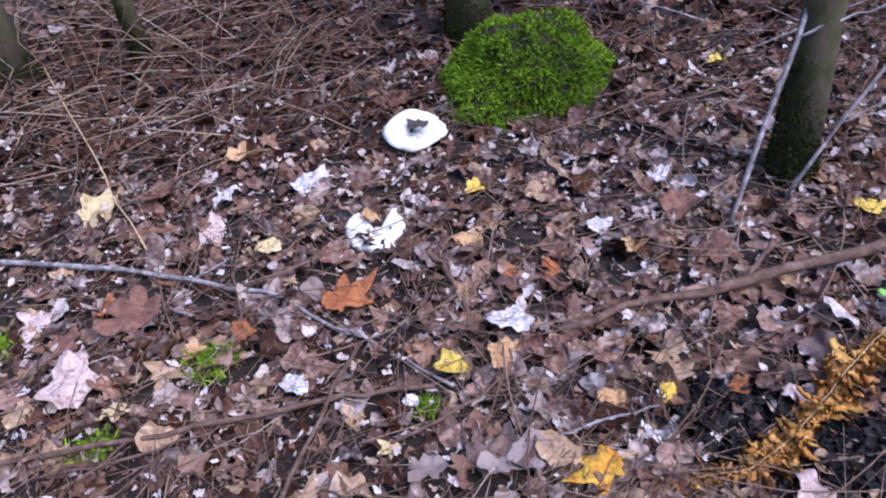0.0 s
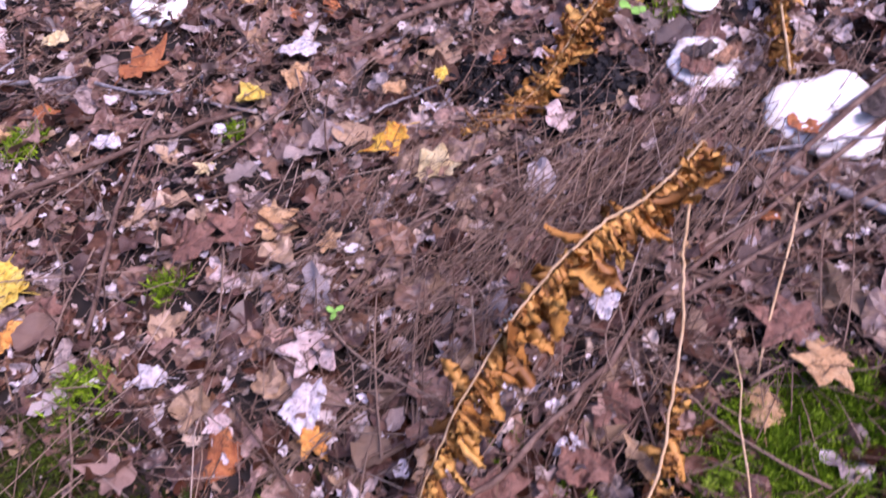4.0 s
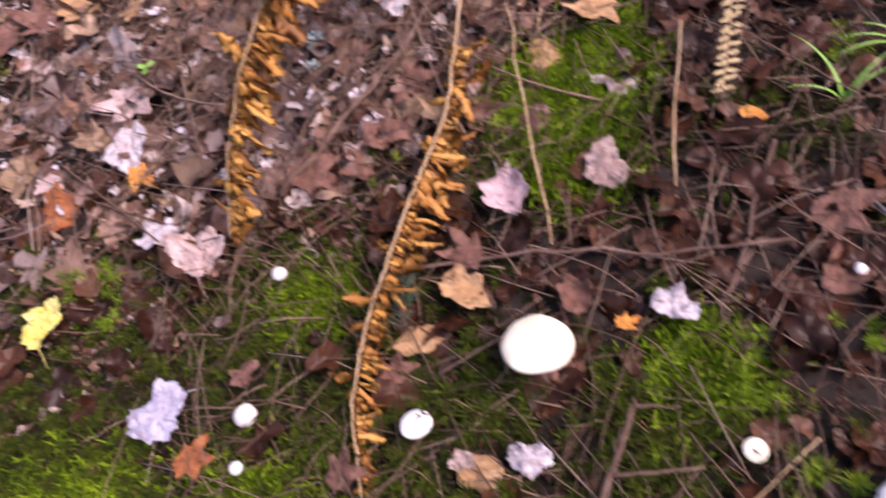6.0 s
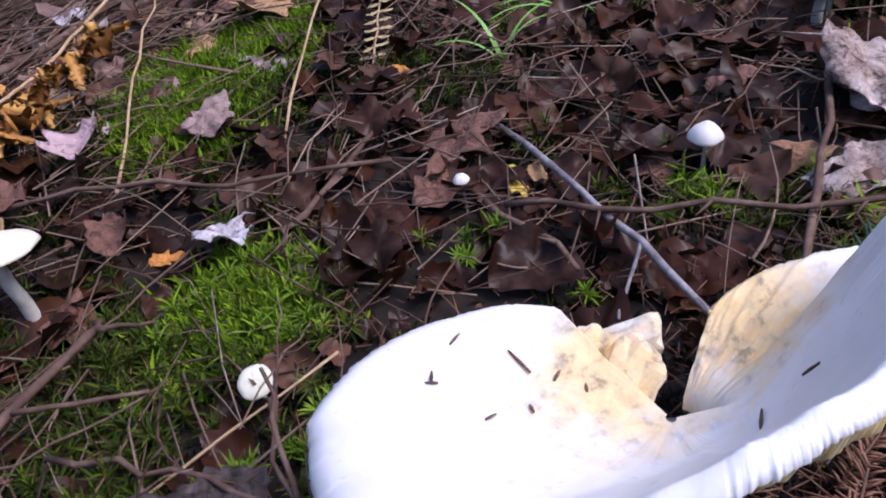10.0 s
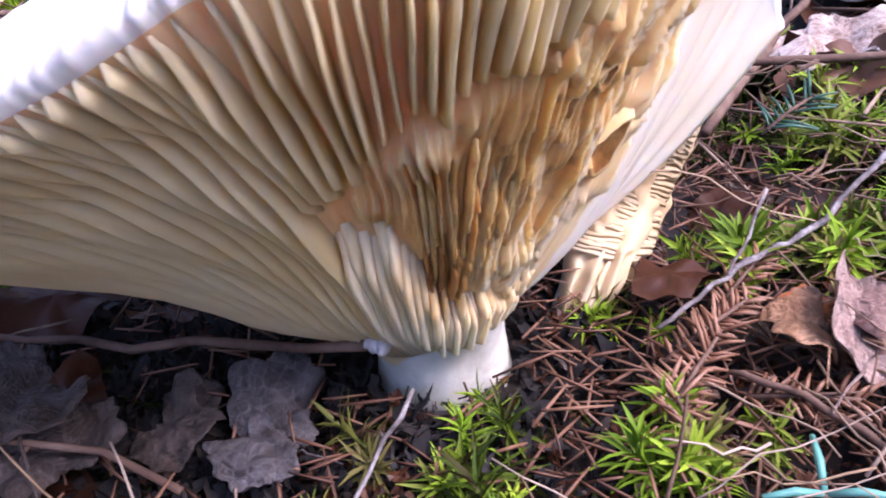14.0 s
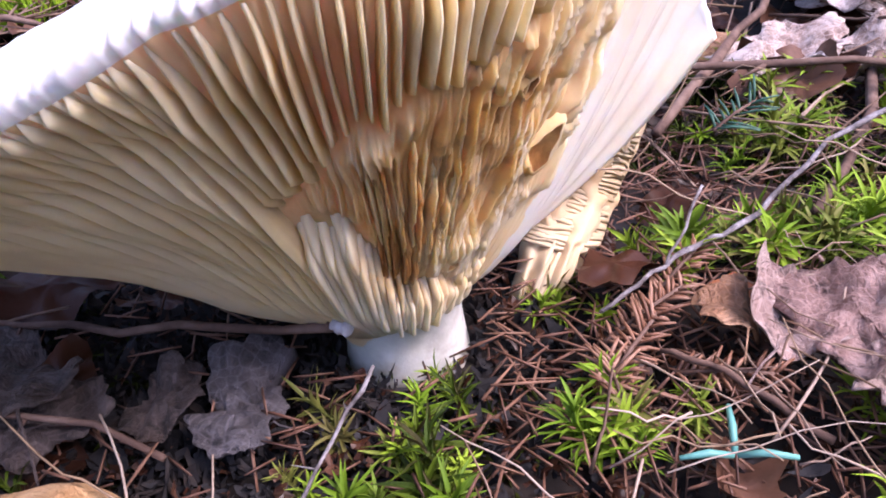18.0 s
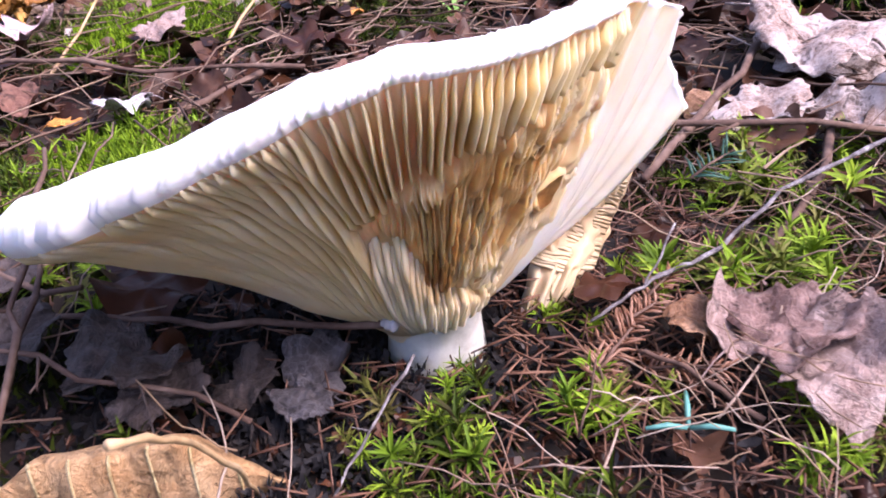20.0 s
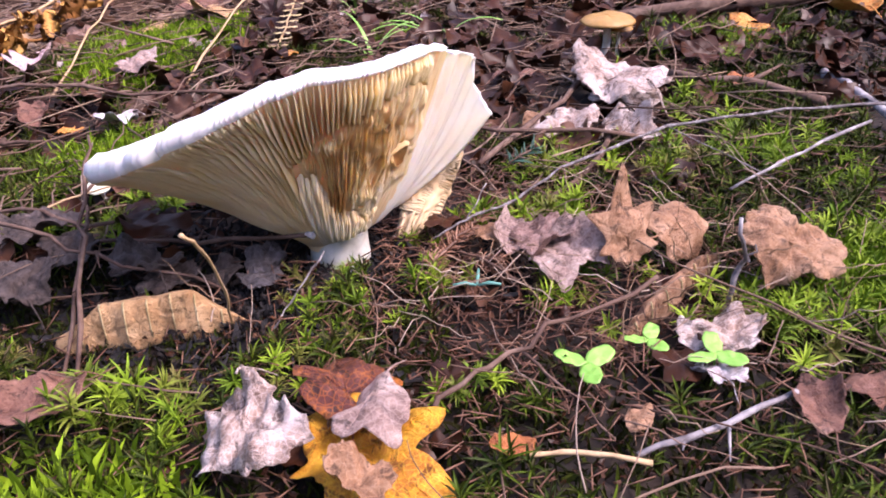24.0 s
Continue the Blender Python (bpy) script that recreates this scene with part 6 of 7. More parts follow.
# ---- withered fern fronds ----
def fern(points, width, label, stem_r=0.0016, pairs=34, start=0.12, hang=0.0):
    """A drooping dead frond: straw midrib with curled orange leaflets, each a part, hanging more to one side."""
    ob = empty("withered_fern", label, "fern")
    line = bent([(x, y, ground_z(x, y) + z) for x, y, z in points], 10, 0.0004)
    rib = part("midrib", tube(line, [stem_r * 1.1, stem_r * 0.5], 6), STRAW, ob, "straw-coloured midrib")
    g = np.random.default_rng(int(abs(points[0][0]) * 1000) + 3)
    n = len(line)
    for k in range(pairs):
        s = start + (1 - start) * (k + g.uniform(0, 0.8)) / pairs
        i = min(n - 2, int(s * (n - 1)))
        p = line[i] + (line[i + 1] - line[i]) * (s * (n - 1) - i)
        fwd = line[i + 1] - line[i]
        fwd /= np.linalg.norm(fwd)
        side = np.cross(fwd, (0, 0, 1))
        side /= np.linalg.norm(side)
        for sg in (-1, 1):
            way = sg if hang == 0 or g.random() < 0.12 else hang
            ln = width * (0.6 + 0.6 * math.sin(math.pi * min(1, 0.15 + s * 0.8))) * g.uniform(0.6, 1.35)
            wd = ln * g.uniform(0.22, 0.42)
            ang, bend, curl = g.normal(0.1, 0.45), g.uniform(-1.1, -0.1), g.normal(-2.4, 3.6)
            d0 = side * way * math.cos(ang) + fwd * math.sin(ang)
            roll = g.normal(0, 0.9)
            vs, fs, m, pos = [], [], 9, p + side * way * 0.002 - (0, 0, 0.003)
            for q in range(m):
                u = q / (m - 1)
                direction = d0 * math.cos(bend) + np.array([0, 0, math.sin(bend)])
                w = wd * math.sin(math.pi * (0.12 + 0.82 * u)) ** 0.6 * 0.5 * (1 + 0.25 * math.sin(q * 2.1 + k))
                lift = np.cross(d0, np.cross(direction, d0)) if abs(bend) > 2 else np.array([0, 0, 1.0])
                across = np.cross(direction, lift) * math.cos(roll) + lift * math.sin(roll)
                across -= direction * (across @ direction)
                across /= np.linalg.norm(across) + 1e-9
                face = np.cross(direction, across)
                vs += [pos - across * w + face * w * 0.5, pos, pos + across * w + face * w * 0.5, pos - face * 0.0005]
                pos = pos + direction * ln / m
                bend += curl / m
                roll += g.normal(0.15, 0.25)
                pos[2] = max(pos[2], ground_z(pos[0], pos[1]) + 0.008)
            for q in range(m - 1):
                for e in range(4):
                    a, b = q * 4 + e, q * 4 + (e + 1) % 4
                    fs.append((a, b, b + 4, a + 4))
            part("leaflet", (vs, fs), FERN_ONE, rib)
    return ob


FERN_ONE = varied("withered_leaflet", [(0.2, 0.075, 0.012), (0.42, 0.18, 0.03), (0.62, 0.34, 0.08)], 70, 0.6, by="object", shift=0.5, spots=0.3, spot=(0.09, 0.035, 0.01))
fern([(0.47, 0.555, 0.045), (0.405, 0.50, 0.04), (0.345, 0.45, 0.035), (0.29, 0.41, 0.03), (0.215, 0.40, 0.018)], 0.027, "withered orange fern frond over a dark hollow", start=0.02, pairs=140, stem_r=0.0006)
fern([(0.46, 0.27, 0.02), (0.42, 0.215, 0.09), (0.37, 0.155, 0.135), (0.316, 0.111, 0.152), (0.27, 0.087, 0.166), (0.223, 0.06, 0.166), (0.177, 0.031, 0.152), (0.133, 0.003, 0.123), (0.095, -0.025, 0.08), (0.066, -0.05, 0.03)], 0.030, "withered golden fern frond arching on a pale midrib", start=0.12, pairs=130, hang=-1, stem_r=0.0013)
fern([(0.40, 0.19, 0.07), (0.365, 0.132, 0.05), (0.326, 0.052, 0.045), (0.26, -0.05, 0.045), (0.215, -0.092, 0.045), (0.172, -0.134, 0.042), (0.131, -0.178, 0.04), (0.098, -0.220, 0.03), (0.075, -0.28, 0.012)], 0.025, "withered orange fern frond lying on moss", start=0.3, pairs=80, hang=-1, stem_r=0.0014)
fern([(0.56, 0.30, 0.06), (0.62, 0.42, 0.05), (0.70, 0.52, 0.02)], 0.026, "withered orange fern frond behind the sticks", start=0.1, pairs=24)


# ---- moss ----
def tuft_shape(seed, leaves=22, tall=0.016, length=0.012, width=0.00055):
    """A haircap moss shoot: upright stem with narrow keeled leaves that spread and arch like a star."""
    g = np.random.default_rng(seed)
    lean = g.normal(0, 0.25, 2) * tall
    vs, fs = tube([(0, 0, -0.006), (lean[0] * 0.3, lean[1] * 0.3, tall * 0.5), (lean[0], lean[1], tall)], [0.0006, 0.0004], 4)
    vs, fs = [vs], list(fs)
    n = len(vs[0])
    for k in range(leaves):
        at = k / leaves
        a = k * 2.4 + g.normal(0, 0.3)
        h = 0.2 + 0.8 * at
        up = 0.35 + 0.95 * at ** 2 + g.normal(0, 0.2)
        ln = length * g.uniform(0.7, 1.25) * (0.65 + 0.5 * math.sin(math.pi * (0.15 + 0.7 * at)))
        c, sn = math.cos(a), math.sin(a)
        row, p = [], np.array([lean[0] * h * h, lean[1] * h * h, tall * h])
        for q, w in enumerate((0.6, 1.0, 0.8, 0.08)):
            d = np.array([c * math.cos(up), sn * math.cos(up), math.sin(up)])
            wv = np.array([-sn, c, 0]) * width * w
            keel = np.array([-c * math.sin(up), -sn * math.sin(up), math.cos(up)]) * width * w * 0.55
            row += [p - wv + keel, p, p + wv + keel]
            p = p + d * ln / 3
            up -= g.uniform(0.1, 0.4)
        vs.append(np.array(row))
        for q in range(3):
            for e in (0, 1):
                fs.append((n + 3 * q + e, n + 3 * q + e + 1, n + 3 * q + e + 4, n + 3 * q + e + 3))
        n += 12
    return np.concatenate(vs), fs


def moss_density(x, y):
    """How mossy the floor is, 0 to 1."""
    d = (0.27 if y < -0.3 or x > 0.27 else 0.36) + 1.15 * noise3(x * 9.0, y * 9.0, 11.0) + 0.9 * noise3(x * 26, y * 26, 2.0)
    if x < 0.2 and y > -0.2:
        d += 0.2
    if y > moss_edge(x):
        d -= (y - moss_edge(x)) * 14
    for px, py, r, s in ((0.31, -0.31, 0.05, 0.9), (0.36, -0.05, 0.05, 0.9), (-0.1, -0.12, 0.12, 0.7), (0.25, -0.33, 0.04, 0.5), (0.40, -0.06, 0.04, 0.8),
                         (0.07, -0.14, 0.06, 0.5), (0.54, -0.37, 0.03, 0.5), (0.55, -0.46, 0.04, 0.5), (-0.24, 0.16, 0.06, 0.7), (0.05, -0.22, 0.12, 0.3), (0.32, -0.10, 0.05, 0.5), (0.2, -0.33, 0.07, 0.35), (0.3, -0.62, 0.1, 0.5), (0.62, -0.68, 0.1, 0.5), (0.7, -0.5, 0.12, 0.4), (0.60, -0.58, 0.06, 0.3),
                         (0.28, -0.60, 0.07, 0.6), (0.36, -0.56, 0.03, 0.6), (0.56, -0.68, 0.07, 0.6), (0.64, -0.63, 0.05, 0.7)):
        d += s * math.exp(-((x - px) ** 2 + (y - py) ** 2) / (2 * r * r))
    for px, py, r, s in ((0.395, -0.47, 0.045, 1.1), (0.43, -0.30, 0.08, 0.5), (0.60, -0.42, 0.04, 0.4), (0.62, -0.33, 0.05, 0.5), (0.38, -0.61, 0.03, 0.6), (0.48, -0.53, 0.06, 0.7)):
        d -= s * math.exp(-((x - px) ** 2 + (y - py) ** 2) / (2 * r * r))
    return d


FINE_TUFTS = [tuft_shape(90 + k, 27, 0.009 + 0.002 * (k % 3), 0.0090, 0.00058) for k in range(6)]
# x, y, size, spread and number of shoots of the clumps that stand out
MOSS_SPOTS = ((0.396, -0.522, 0.75, 0.006, 7), (0.436, -0.537, 0.9, 0.007, 10), (0.541, -0.458, 1.25, 0.006, 6), (0.486, -0.489, 1.1, 0.007, 6), (0.496, -0.503, 1.1, 0.006, 5), (0.513, -0.513, 1.1, 0.007, 6),
              (0.451, -0.501, 0.75, 0.006, 5), (0.454, -0.541, 0.6, 0.004, 4), (0.524, -0.512, 1.1, 0.008, 6), (0.486, -0.577, 0.9, 0.01, 7), (0.594, -0.485, 1.2, 0.012, 8), (0.562, -0.445, 1.1, 0.012, 7),
              (0.572, -0.415, 1.1, 0.014, 8), (0.589, -0.464, 1.1, 0.012, 7), (0.638, -0.490, 1.2, 0.014, 8), (0.527, -0.503, 1.0, 0.008, 6), (0.694, -0.414, 1.2, 0.015, 8), (0.685, -0.486, 1.2, 0.015, 8),
              (0.527, -0.570, 0.9, 0.008, 6), (0.429, -0.597, 0.8, 0.012, 8), (0.361, -0.564, 0.8, 0.012, 8), (0.401, -0.542, 0.8, 0.012, 9), (0.499, -0.576, 0.8, 0.010, 6),
              (0.567, -0.624, 1.0, 0.012, 22), (0.544, -0.626, 1.0, 0.010, 18), (0.605, -0.624, 1.1, 0.016, 22), (0.640, -0.588, 1.1, 0.018, 22), (0.272, -0.524, 1.0, 0.010, 5), (0.309, -0.556, 1.0, 0.010, 5),
              (0.289, -0.563, 1.0, 0.010, 5), (0.315, -0.576, 1.0, 0.010, 5), (0.375, -0.521, 0.5, 0.004, 4), (0.404, -0.334, 0.9, 0.008, 5), (0.522, -0.381, 0.9, 0.010, 6), (0.339, -0.311, 0.9, 0.014, 9), (0.320, -0.330, 0.9, 0.014, 9), (0.269, -0.330, 0.8, 0.014, 8), (0.306, -0.083, 0.8, 0.014, 8), (0.335, -0.405, 1.0, 0.012, 7), (0.310, -0.420, 1.0, 0.010, 6), (0.290, -0.405, 1.0, 0.012, 6))
TUFTS = [tuft_shape(50 + k, 18 + k, 0.010 + 0.0022 * (k % 4), 0.0090 + 0.001 * (k % 3), 0.00060) for k in range(7)]


def is_vivid(x, y):
    """Where the moss is fresh and bright."""
    if noise3(x * 8, y * 8, 9.0) > 0.3 and not (x < 0.40 and y < -0.28) and not (x < 0.28 and y < -0.05):
        return True
    return any(math.hypot(x - px, y - py) < r * (1 + 0.6 * noise3(x * 20, y * 20, 4.0)) for px, py, r in
               ((0.31, -0.31, 0.035), (0.36, -0.05, 0.06), (0.43, -0.03, 0.05), (0.64, -0.63, 0.05), (0.54, -0.37, 0.025), (0.55, -0.46, 0.03)))


def scatter_moss():
    g = np.random.default_rng(77)
    field = empty("moss_patch", "patch of green haircap moss with star-like shoots", "moss", kind="stuff")
    meshes = []
    for k, (v, f) in enumerate(TUFTS):
        me = bpy.data.meshes.new("moss_shoot")
        me.from_pydata([tuple(q) for q in v], [], f)
        me.materials.append(MOSS_A)
        me.polygons.foreach_set("use_smooth", [True] * len(me.polygons))
        meshes.append(me)
    near, far, vivid = 0, [], []
    fine = []
    for v, f in FINE_TUFTS:
        me = bpy.data.meshes.new("moss_shoot")
        me.from_pydata([tuple(q) for q in v], [], f)
        me.materials.append(MOSS_A)
        me.polygons.foreach_set("use_smooth", [True] * len(me.polygons))
        fine.append(me)
    for x, y, sc, spread, count in MOSS_SPOTS:
        for q in range(count):
            px, py = x + g.normal(0, spread), y + g.normal(0, spread)
            ob = new("moss_shoot", fine[int(g.integers(0, 6))])
            ob.parent = field
            ob.matrix_world = pose(px, py, ground_z(px, py) + 0.004, g.normal(0, 22), g.normal(0, 22), g.uniform(0, 360)) @ Matrix.Scale(sc * g.uniform(0.65, 1.1), 4)
            near += 1
    tries = 0
    while tries < 26000:
        tries += 1
        x, y = g.uniform(-0.35, 1.1), g.uniform(-0.82, 0.25)
        if moss_density(x, y) < g.uniform(0.35, 1.3):
            continue
        if math.hypot(x - 0.405, y + 0.489) < 0.026 or 0.275 < x < 0.37 and -0.54 < y < -0.505:
            continue
        if y < 0.05 and any((x - a) ** 2 + (y - b) ** 2 < r * r for a, b, r in LEAF_SPOTS):
            continue
        if y < -0.42 and g.random() < (0.75 if x < 0.36 else 0.55):
            continue
        k = int(g.integers(0, 7))
        sc = g.uniform(0.5, 1.05) * (0.8 if y > -0.2 else 1.0)
        spot = math.hypot(x - 0.45, y + 0.57)
        if near < 330 and spot < 0.17:
            ob = new("moss_shoot", meshes[k])
            ob.parent = field
            ob.matrix_world = pose(x, y, ground_z(x, y) + 0.004, g.normal(0, 14), g.normal(0, 14), g.uniform(0, 360)) @ Matrix.Scale(sc, 4)
            near += 1
        else:
            v, f = TUFTS[k]
            m = turn(g.normal(0, 0.25), g.normal(0, 0.25), g.uniform(0, 6.28))
            (vivid if is_vivid(x, y) else far).append(((v * sc) @ m.T + (x, y, ground_z(x, y) + 0.003), f))
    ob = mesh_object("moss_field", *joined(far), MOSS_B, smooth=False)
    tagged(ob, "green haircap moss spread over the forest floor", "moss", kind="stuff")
    tagged(mesh_object("vivid_moss", *joined(vivid), MOSS_VIVID, smooth=False), "bright yellow-green patches of haircap moss", "moss", kind="stuff")
    # low feathery moss between the shoots, its dark tone standing for shade there
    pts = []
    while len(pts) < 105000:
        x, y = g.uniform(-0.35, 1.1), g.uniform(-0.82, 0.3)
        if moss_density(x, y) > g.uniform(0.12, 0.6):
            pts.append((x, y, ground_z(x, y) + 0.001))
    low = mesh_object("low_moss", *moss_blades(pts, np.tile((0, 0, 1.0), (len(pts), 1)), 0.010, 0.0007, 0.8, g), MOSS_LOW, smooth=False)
    tagged(low, "low feathery moss, coloured dark as shade between the haircap shoots", "moss", kind="stuff")
    # small cushions among the far litter
    pts = []
    for px, py, r in ((-0.31, 0.62, 0.035), (-0.42, 0.50, 0.02), (-0.65, 0.68, 0.04), (0.62, 0.60, 0.06), (0.55, 0.52, 0.03), (-0.03, 0.52, 0.012), (-0.12, 0.30, 0.02), (-0.2, 0.2, 0.03),
                      (0.36, -0.05, 0.05), (0.42, -0.03, 0.04), (0.31, -0.31, 0.035), (0.0, -0.26, 0.05), (-0.12, -0.2, 0.06), (0.10, -0.12, 0.03), (0.33, -0.12, 0.04), (0.64, -0.62, 0.04), (0.27, -0.63, 0.04)):
        for _ in range(int((300 if py > 0 else 2800) * r / 0.03)):
            x, y = g.normal(px, r * 0.5), g.normal(py, r * 0.5)
            pts.append((x, y, ground_z(x, y) + (0.012 if py > 0 else 0.004)))
    tagged(mesh_object("moss_cushion", *moss_blades(pts, np.tile((0, 0, 1.0), (len(pts), 1)), 0.014, 0.0012, 0.6, g), MOSS_BRIGHT, smooth=False), "small green moss cushions among brown leaves", "moss", kind="stuff")


scatter_moss()


# ---- small plants ----
def leaflet_shape(length, width, seed):
    v, f = leaf_shape("oval", seed, 0.25, 24, 4, 0.02)
    v = v * (length / 2, width / 2 / 0.62, length / 2)
    return v + (length / 2, 0, 0), f


def clover(x, y, tall, size, heading, material, label):
    """A seedling with three toothed leaflets on a thin stalk."""
    ob = empty("seedling", label, "seedling", "green seedlings")
    ob.location = (x, y, ground_z(x, y))
    part("stalk", tube(bent([(0, 0, -0.005), (0.001, 0, tall / 2), (0, 0, tall)], 3, 0.0003), [0.0005, 0.0004], 5), GREEN, ob)
    for k in range(3):
        v, f = leaflet_shape(size, size * 0.62, 3 + k)
        m = rot_z(math.radians(heading + 120 * k)) @ turn(0.15, -0.12, 0)
        part("leaflet", (v @ m.T + (0, 0, tall), f), material, ob)
    return ob


clover(0.461, -0.624, 0.017, 0.013, 250, GREEN, "bright green three-leaved seedling on moss")
clover(0.506, -0.640, 0.017, 0.012, 300, GREEN, "pale green three-leaved seedling over a white leaf")
clover(0.493, -0.618, 0.012, 0.010, 160, GREEN, "small green seedling beside another")
clover(0.505, 0.600, 0.035, 0.026, 30, GREEN, "bright green seedling beside the withered fern")
clover(0.480, 0.520, 0.025, 0.022, 90, GREEN, "green seedling beside the withered fern")
clover(0.800, 0.80, 0.09, 0.05, 10, GREEN, "broad green seedling behind the sticks")
clover(0.05, 0.195, 0.018, 0.010, 10, GREEN, "small green sprout beside a white leaf")


def grass(x, y, blades, tall, label):
    """A small clump of arching grass blades."""
    ob = empty("grass_clump", label, "grass")
    ob.location = (x, y, ground_z(x, y) - 0.003)
    g = np.random.default_rng(int(x * 1000) + 9)
    for k in range(blades):
        a = g.uniform(0, 6.28)
        ln = tall * g.uniform(0.7, 1.2)
        vs, fs, p, up = [], [], np.zeros(3), g.uniform(1.0, 1.4)
        for q in range(8):
            w = 0.0022 * (1 - q / 7.3) * np.array([-math.sin(a), math.cos(a), 0])
            vs += [p - w, p + (0, 0, 0.0006), p + w]
            p = p + np.array([math.cos(a) * math.cos(up), math.sin(a) * math.cos(up), math.sin(up)]) * ln / 8
            up -= 0.22
        fs = [(3 * q + e, 3 * q + e + 1, 3 * q + e + 4, 3 * q + e + 3) for q in range(7) for e in (0, 1)]
        part("blade", (vs, fs), GREEN, ob)
    return ob


grass(0.53, -0.185, 4, 0.07, "few bright green grass blades")
grass(0.60, -0.17, 5, 0.075, "few bright green grass blades behind the mushroom")
grass(0.57, -0.02, 6, 0.07, "green grass clump at the moss edge")


def needle_sprig(x, y, heading, length, needles, nlen, material, label, category="sprig", z=0.012):
    """A conifer sprig: thin axis with two combs of flat needles."""
    ob = empty("needle_sprig", label, category)
    ob.matrix_world = pose(x, y, ground_z(x, y) + z, 6, -8, heading)
    part("axis", tube([(0, 0, 0), (length / 2, 0, 0.001), (length, 0, 0)], [0.0006, 0.0004], 5), TWIG_ONE, ob)
    for k in range(needles):
        s = (k + 0.5) / needles
        for sg in (-1, 1):
            if rng.random() < 0.12:
                continue
            a = sg * (1.15 - 0.3 * s) + rng.normal(0, 0.16)
            b = np.array([s * length, 0, 0])
            t = b + np.array([math.cos(a), math.sin(a), rng.normal(0.12, 0.2)]) * nlen * rng.uniform(0.7, 1.15)
            part("needle", tube([b, (b + t) / 2 + (0, 0, 0.0006), t], [0.0004, 0.0005, 0.00025], 4), material, ob)
    return ob


needle_sprig(0.436, -0.532, 30, 0.025, 19, 0.0072, SPRIG, "brown dry fir sprig beside the mushroom", z=0.011)
needle_sprig(0.444, -0.520, 12, 0.024, 18, 0.0064, SPRIG, "brown dry fir sprig near the stem", z=0.012)
needle_sprig(0.436, -0.546, 75, 0.022, 16, 0.0072, SPRIG, "brown dry fir sprig behind the stem", z=0.010)
needle_sprig(0.452, -0.534, -35, 0.020, 15, 0.0064, SPRIG, "brown dry fir sprig lying over another", z=0.012)
needle_sprig(0.462, -0.512, 25, 0.019, 15, 0.0064, SPRIG, "brown dry fir sprig on the litter", z=0.012)
needle_sprig(0.150, -0.185, 60, 0.04, 12, 0.012, DARKGREEN, "dark green fir sprig beside the withered frond", z=0.02)
needle_sprig(0.515, -0.462, 15, 0.02, 9, 0.010, DARKGREEN, "small green fir sprig behind the mushroom", z=0.02)


def teal_bits():
    ob = empty("teal_needles", "three teal-green needles lying crosswise", "needles")
    ob.location = (0.449, -0.557, ground_z(0.449, -0.557) + 0.014)
    for a, ln in ((60, 0.0105), (165, 0.0105), (-35, 0.0105)):
        d = np.array([math.cos(math.radians(a)), math.sin(math.radians(a)), 0.15])
        part("needle", tube([d * 0.0004, d * ln * 0.5 + (0, 0, 0.001), d * ln], [0.0006, 0.0008, 0.0005], 6), TEAL, ob)


teal_bits()


def dry_spike(x0, y0, z0, x1, y1, z1, label):
    """A bleached flower spike with paired dry bracts."""
    ob = empty("dried_spike", label, "dry plant")
    line = np.array(bent([(x0, y0, ground_z(x0, y0) + z0), ((x0 + x1) / 2, (y0 + y1) / 2, ground_z(x0, y0) + (z0 + z1) / 2), (x1, y1, ground_z(x1, y1) + z1)], 6, 0.0006))
    part("axis", tube(line, [0.0009, 0.0006], 5), STRAW, ob)
    g = random.Random(8)
    for k in range(2, len(line)):
        for sg in (-1, 1):
            d = np.array([sg * g.uniform(0.6, 1.0), g.uniform(-0.5, 0.2), g.uniform(0.0, 0.5)])
            v, f = leaf_shape("oval", k * 1.7 + sg, 0.6, 14, 2, 0.03)
            v = v * (0.0055, 0.0036, 0.004) + (0.005, 0, 0)
            part("bract", (v @ rot_z(math.atan2(d[1], d[0])).T + line[k], f), LEAF_MATS["straw"], ob)
    return ob


dry_spike(0.455, -0.138, 0.005, 0.497, -0.085, 0.05, "bleached dry plant spike leaning over moss")


def lichen_tuft(x, y, z, size):
    """A knotty pale lichen on a dead stem."""
    ob = empty("lichen_tuft", "pale blue-green bushy lichen on a dead stem", "lichen")
    g = np.random.default_rng(int(x * 999))
    shapes = []
    for k in range(40):
        d = g.normal(0, 1, 3)
        d /= np.linalg.norm(d)
        shapes.append(tube([(0, 0, 0), d * size * 0.5 + g.normal(0, size * 0.1, 3), d * size], [0.0012, 0.0016, 0.0006], 4))
    v, f = joined(shapes)
    part("lichen_body", (v + (x, y, ground_z(x, y) + z), f), LICHEN, ob)
    part("stalk", tube([(x, y, ground_z(x, y)), (x, y, ground_z(x, y) + z)], [0.001, 0.001], 5), TWIG_ONE, ob)


lichen_tuft(0.204, 0.125, 0.014, 0.012)
lichen_tuft(0.190, 0.098, 0.012, 0.008)


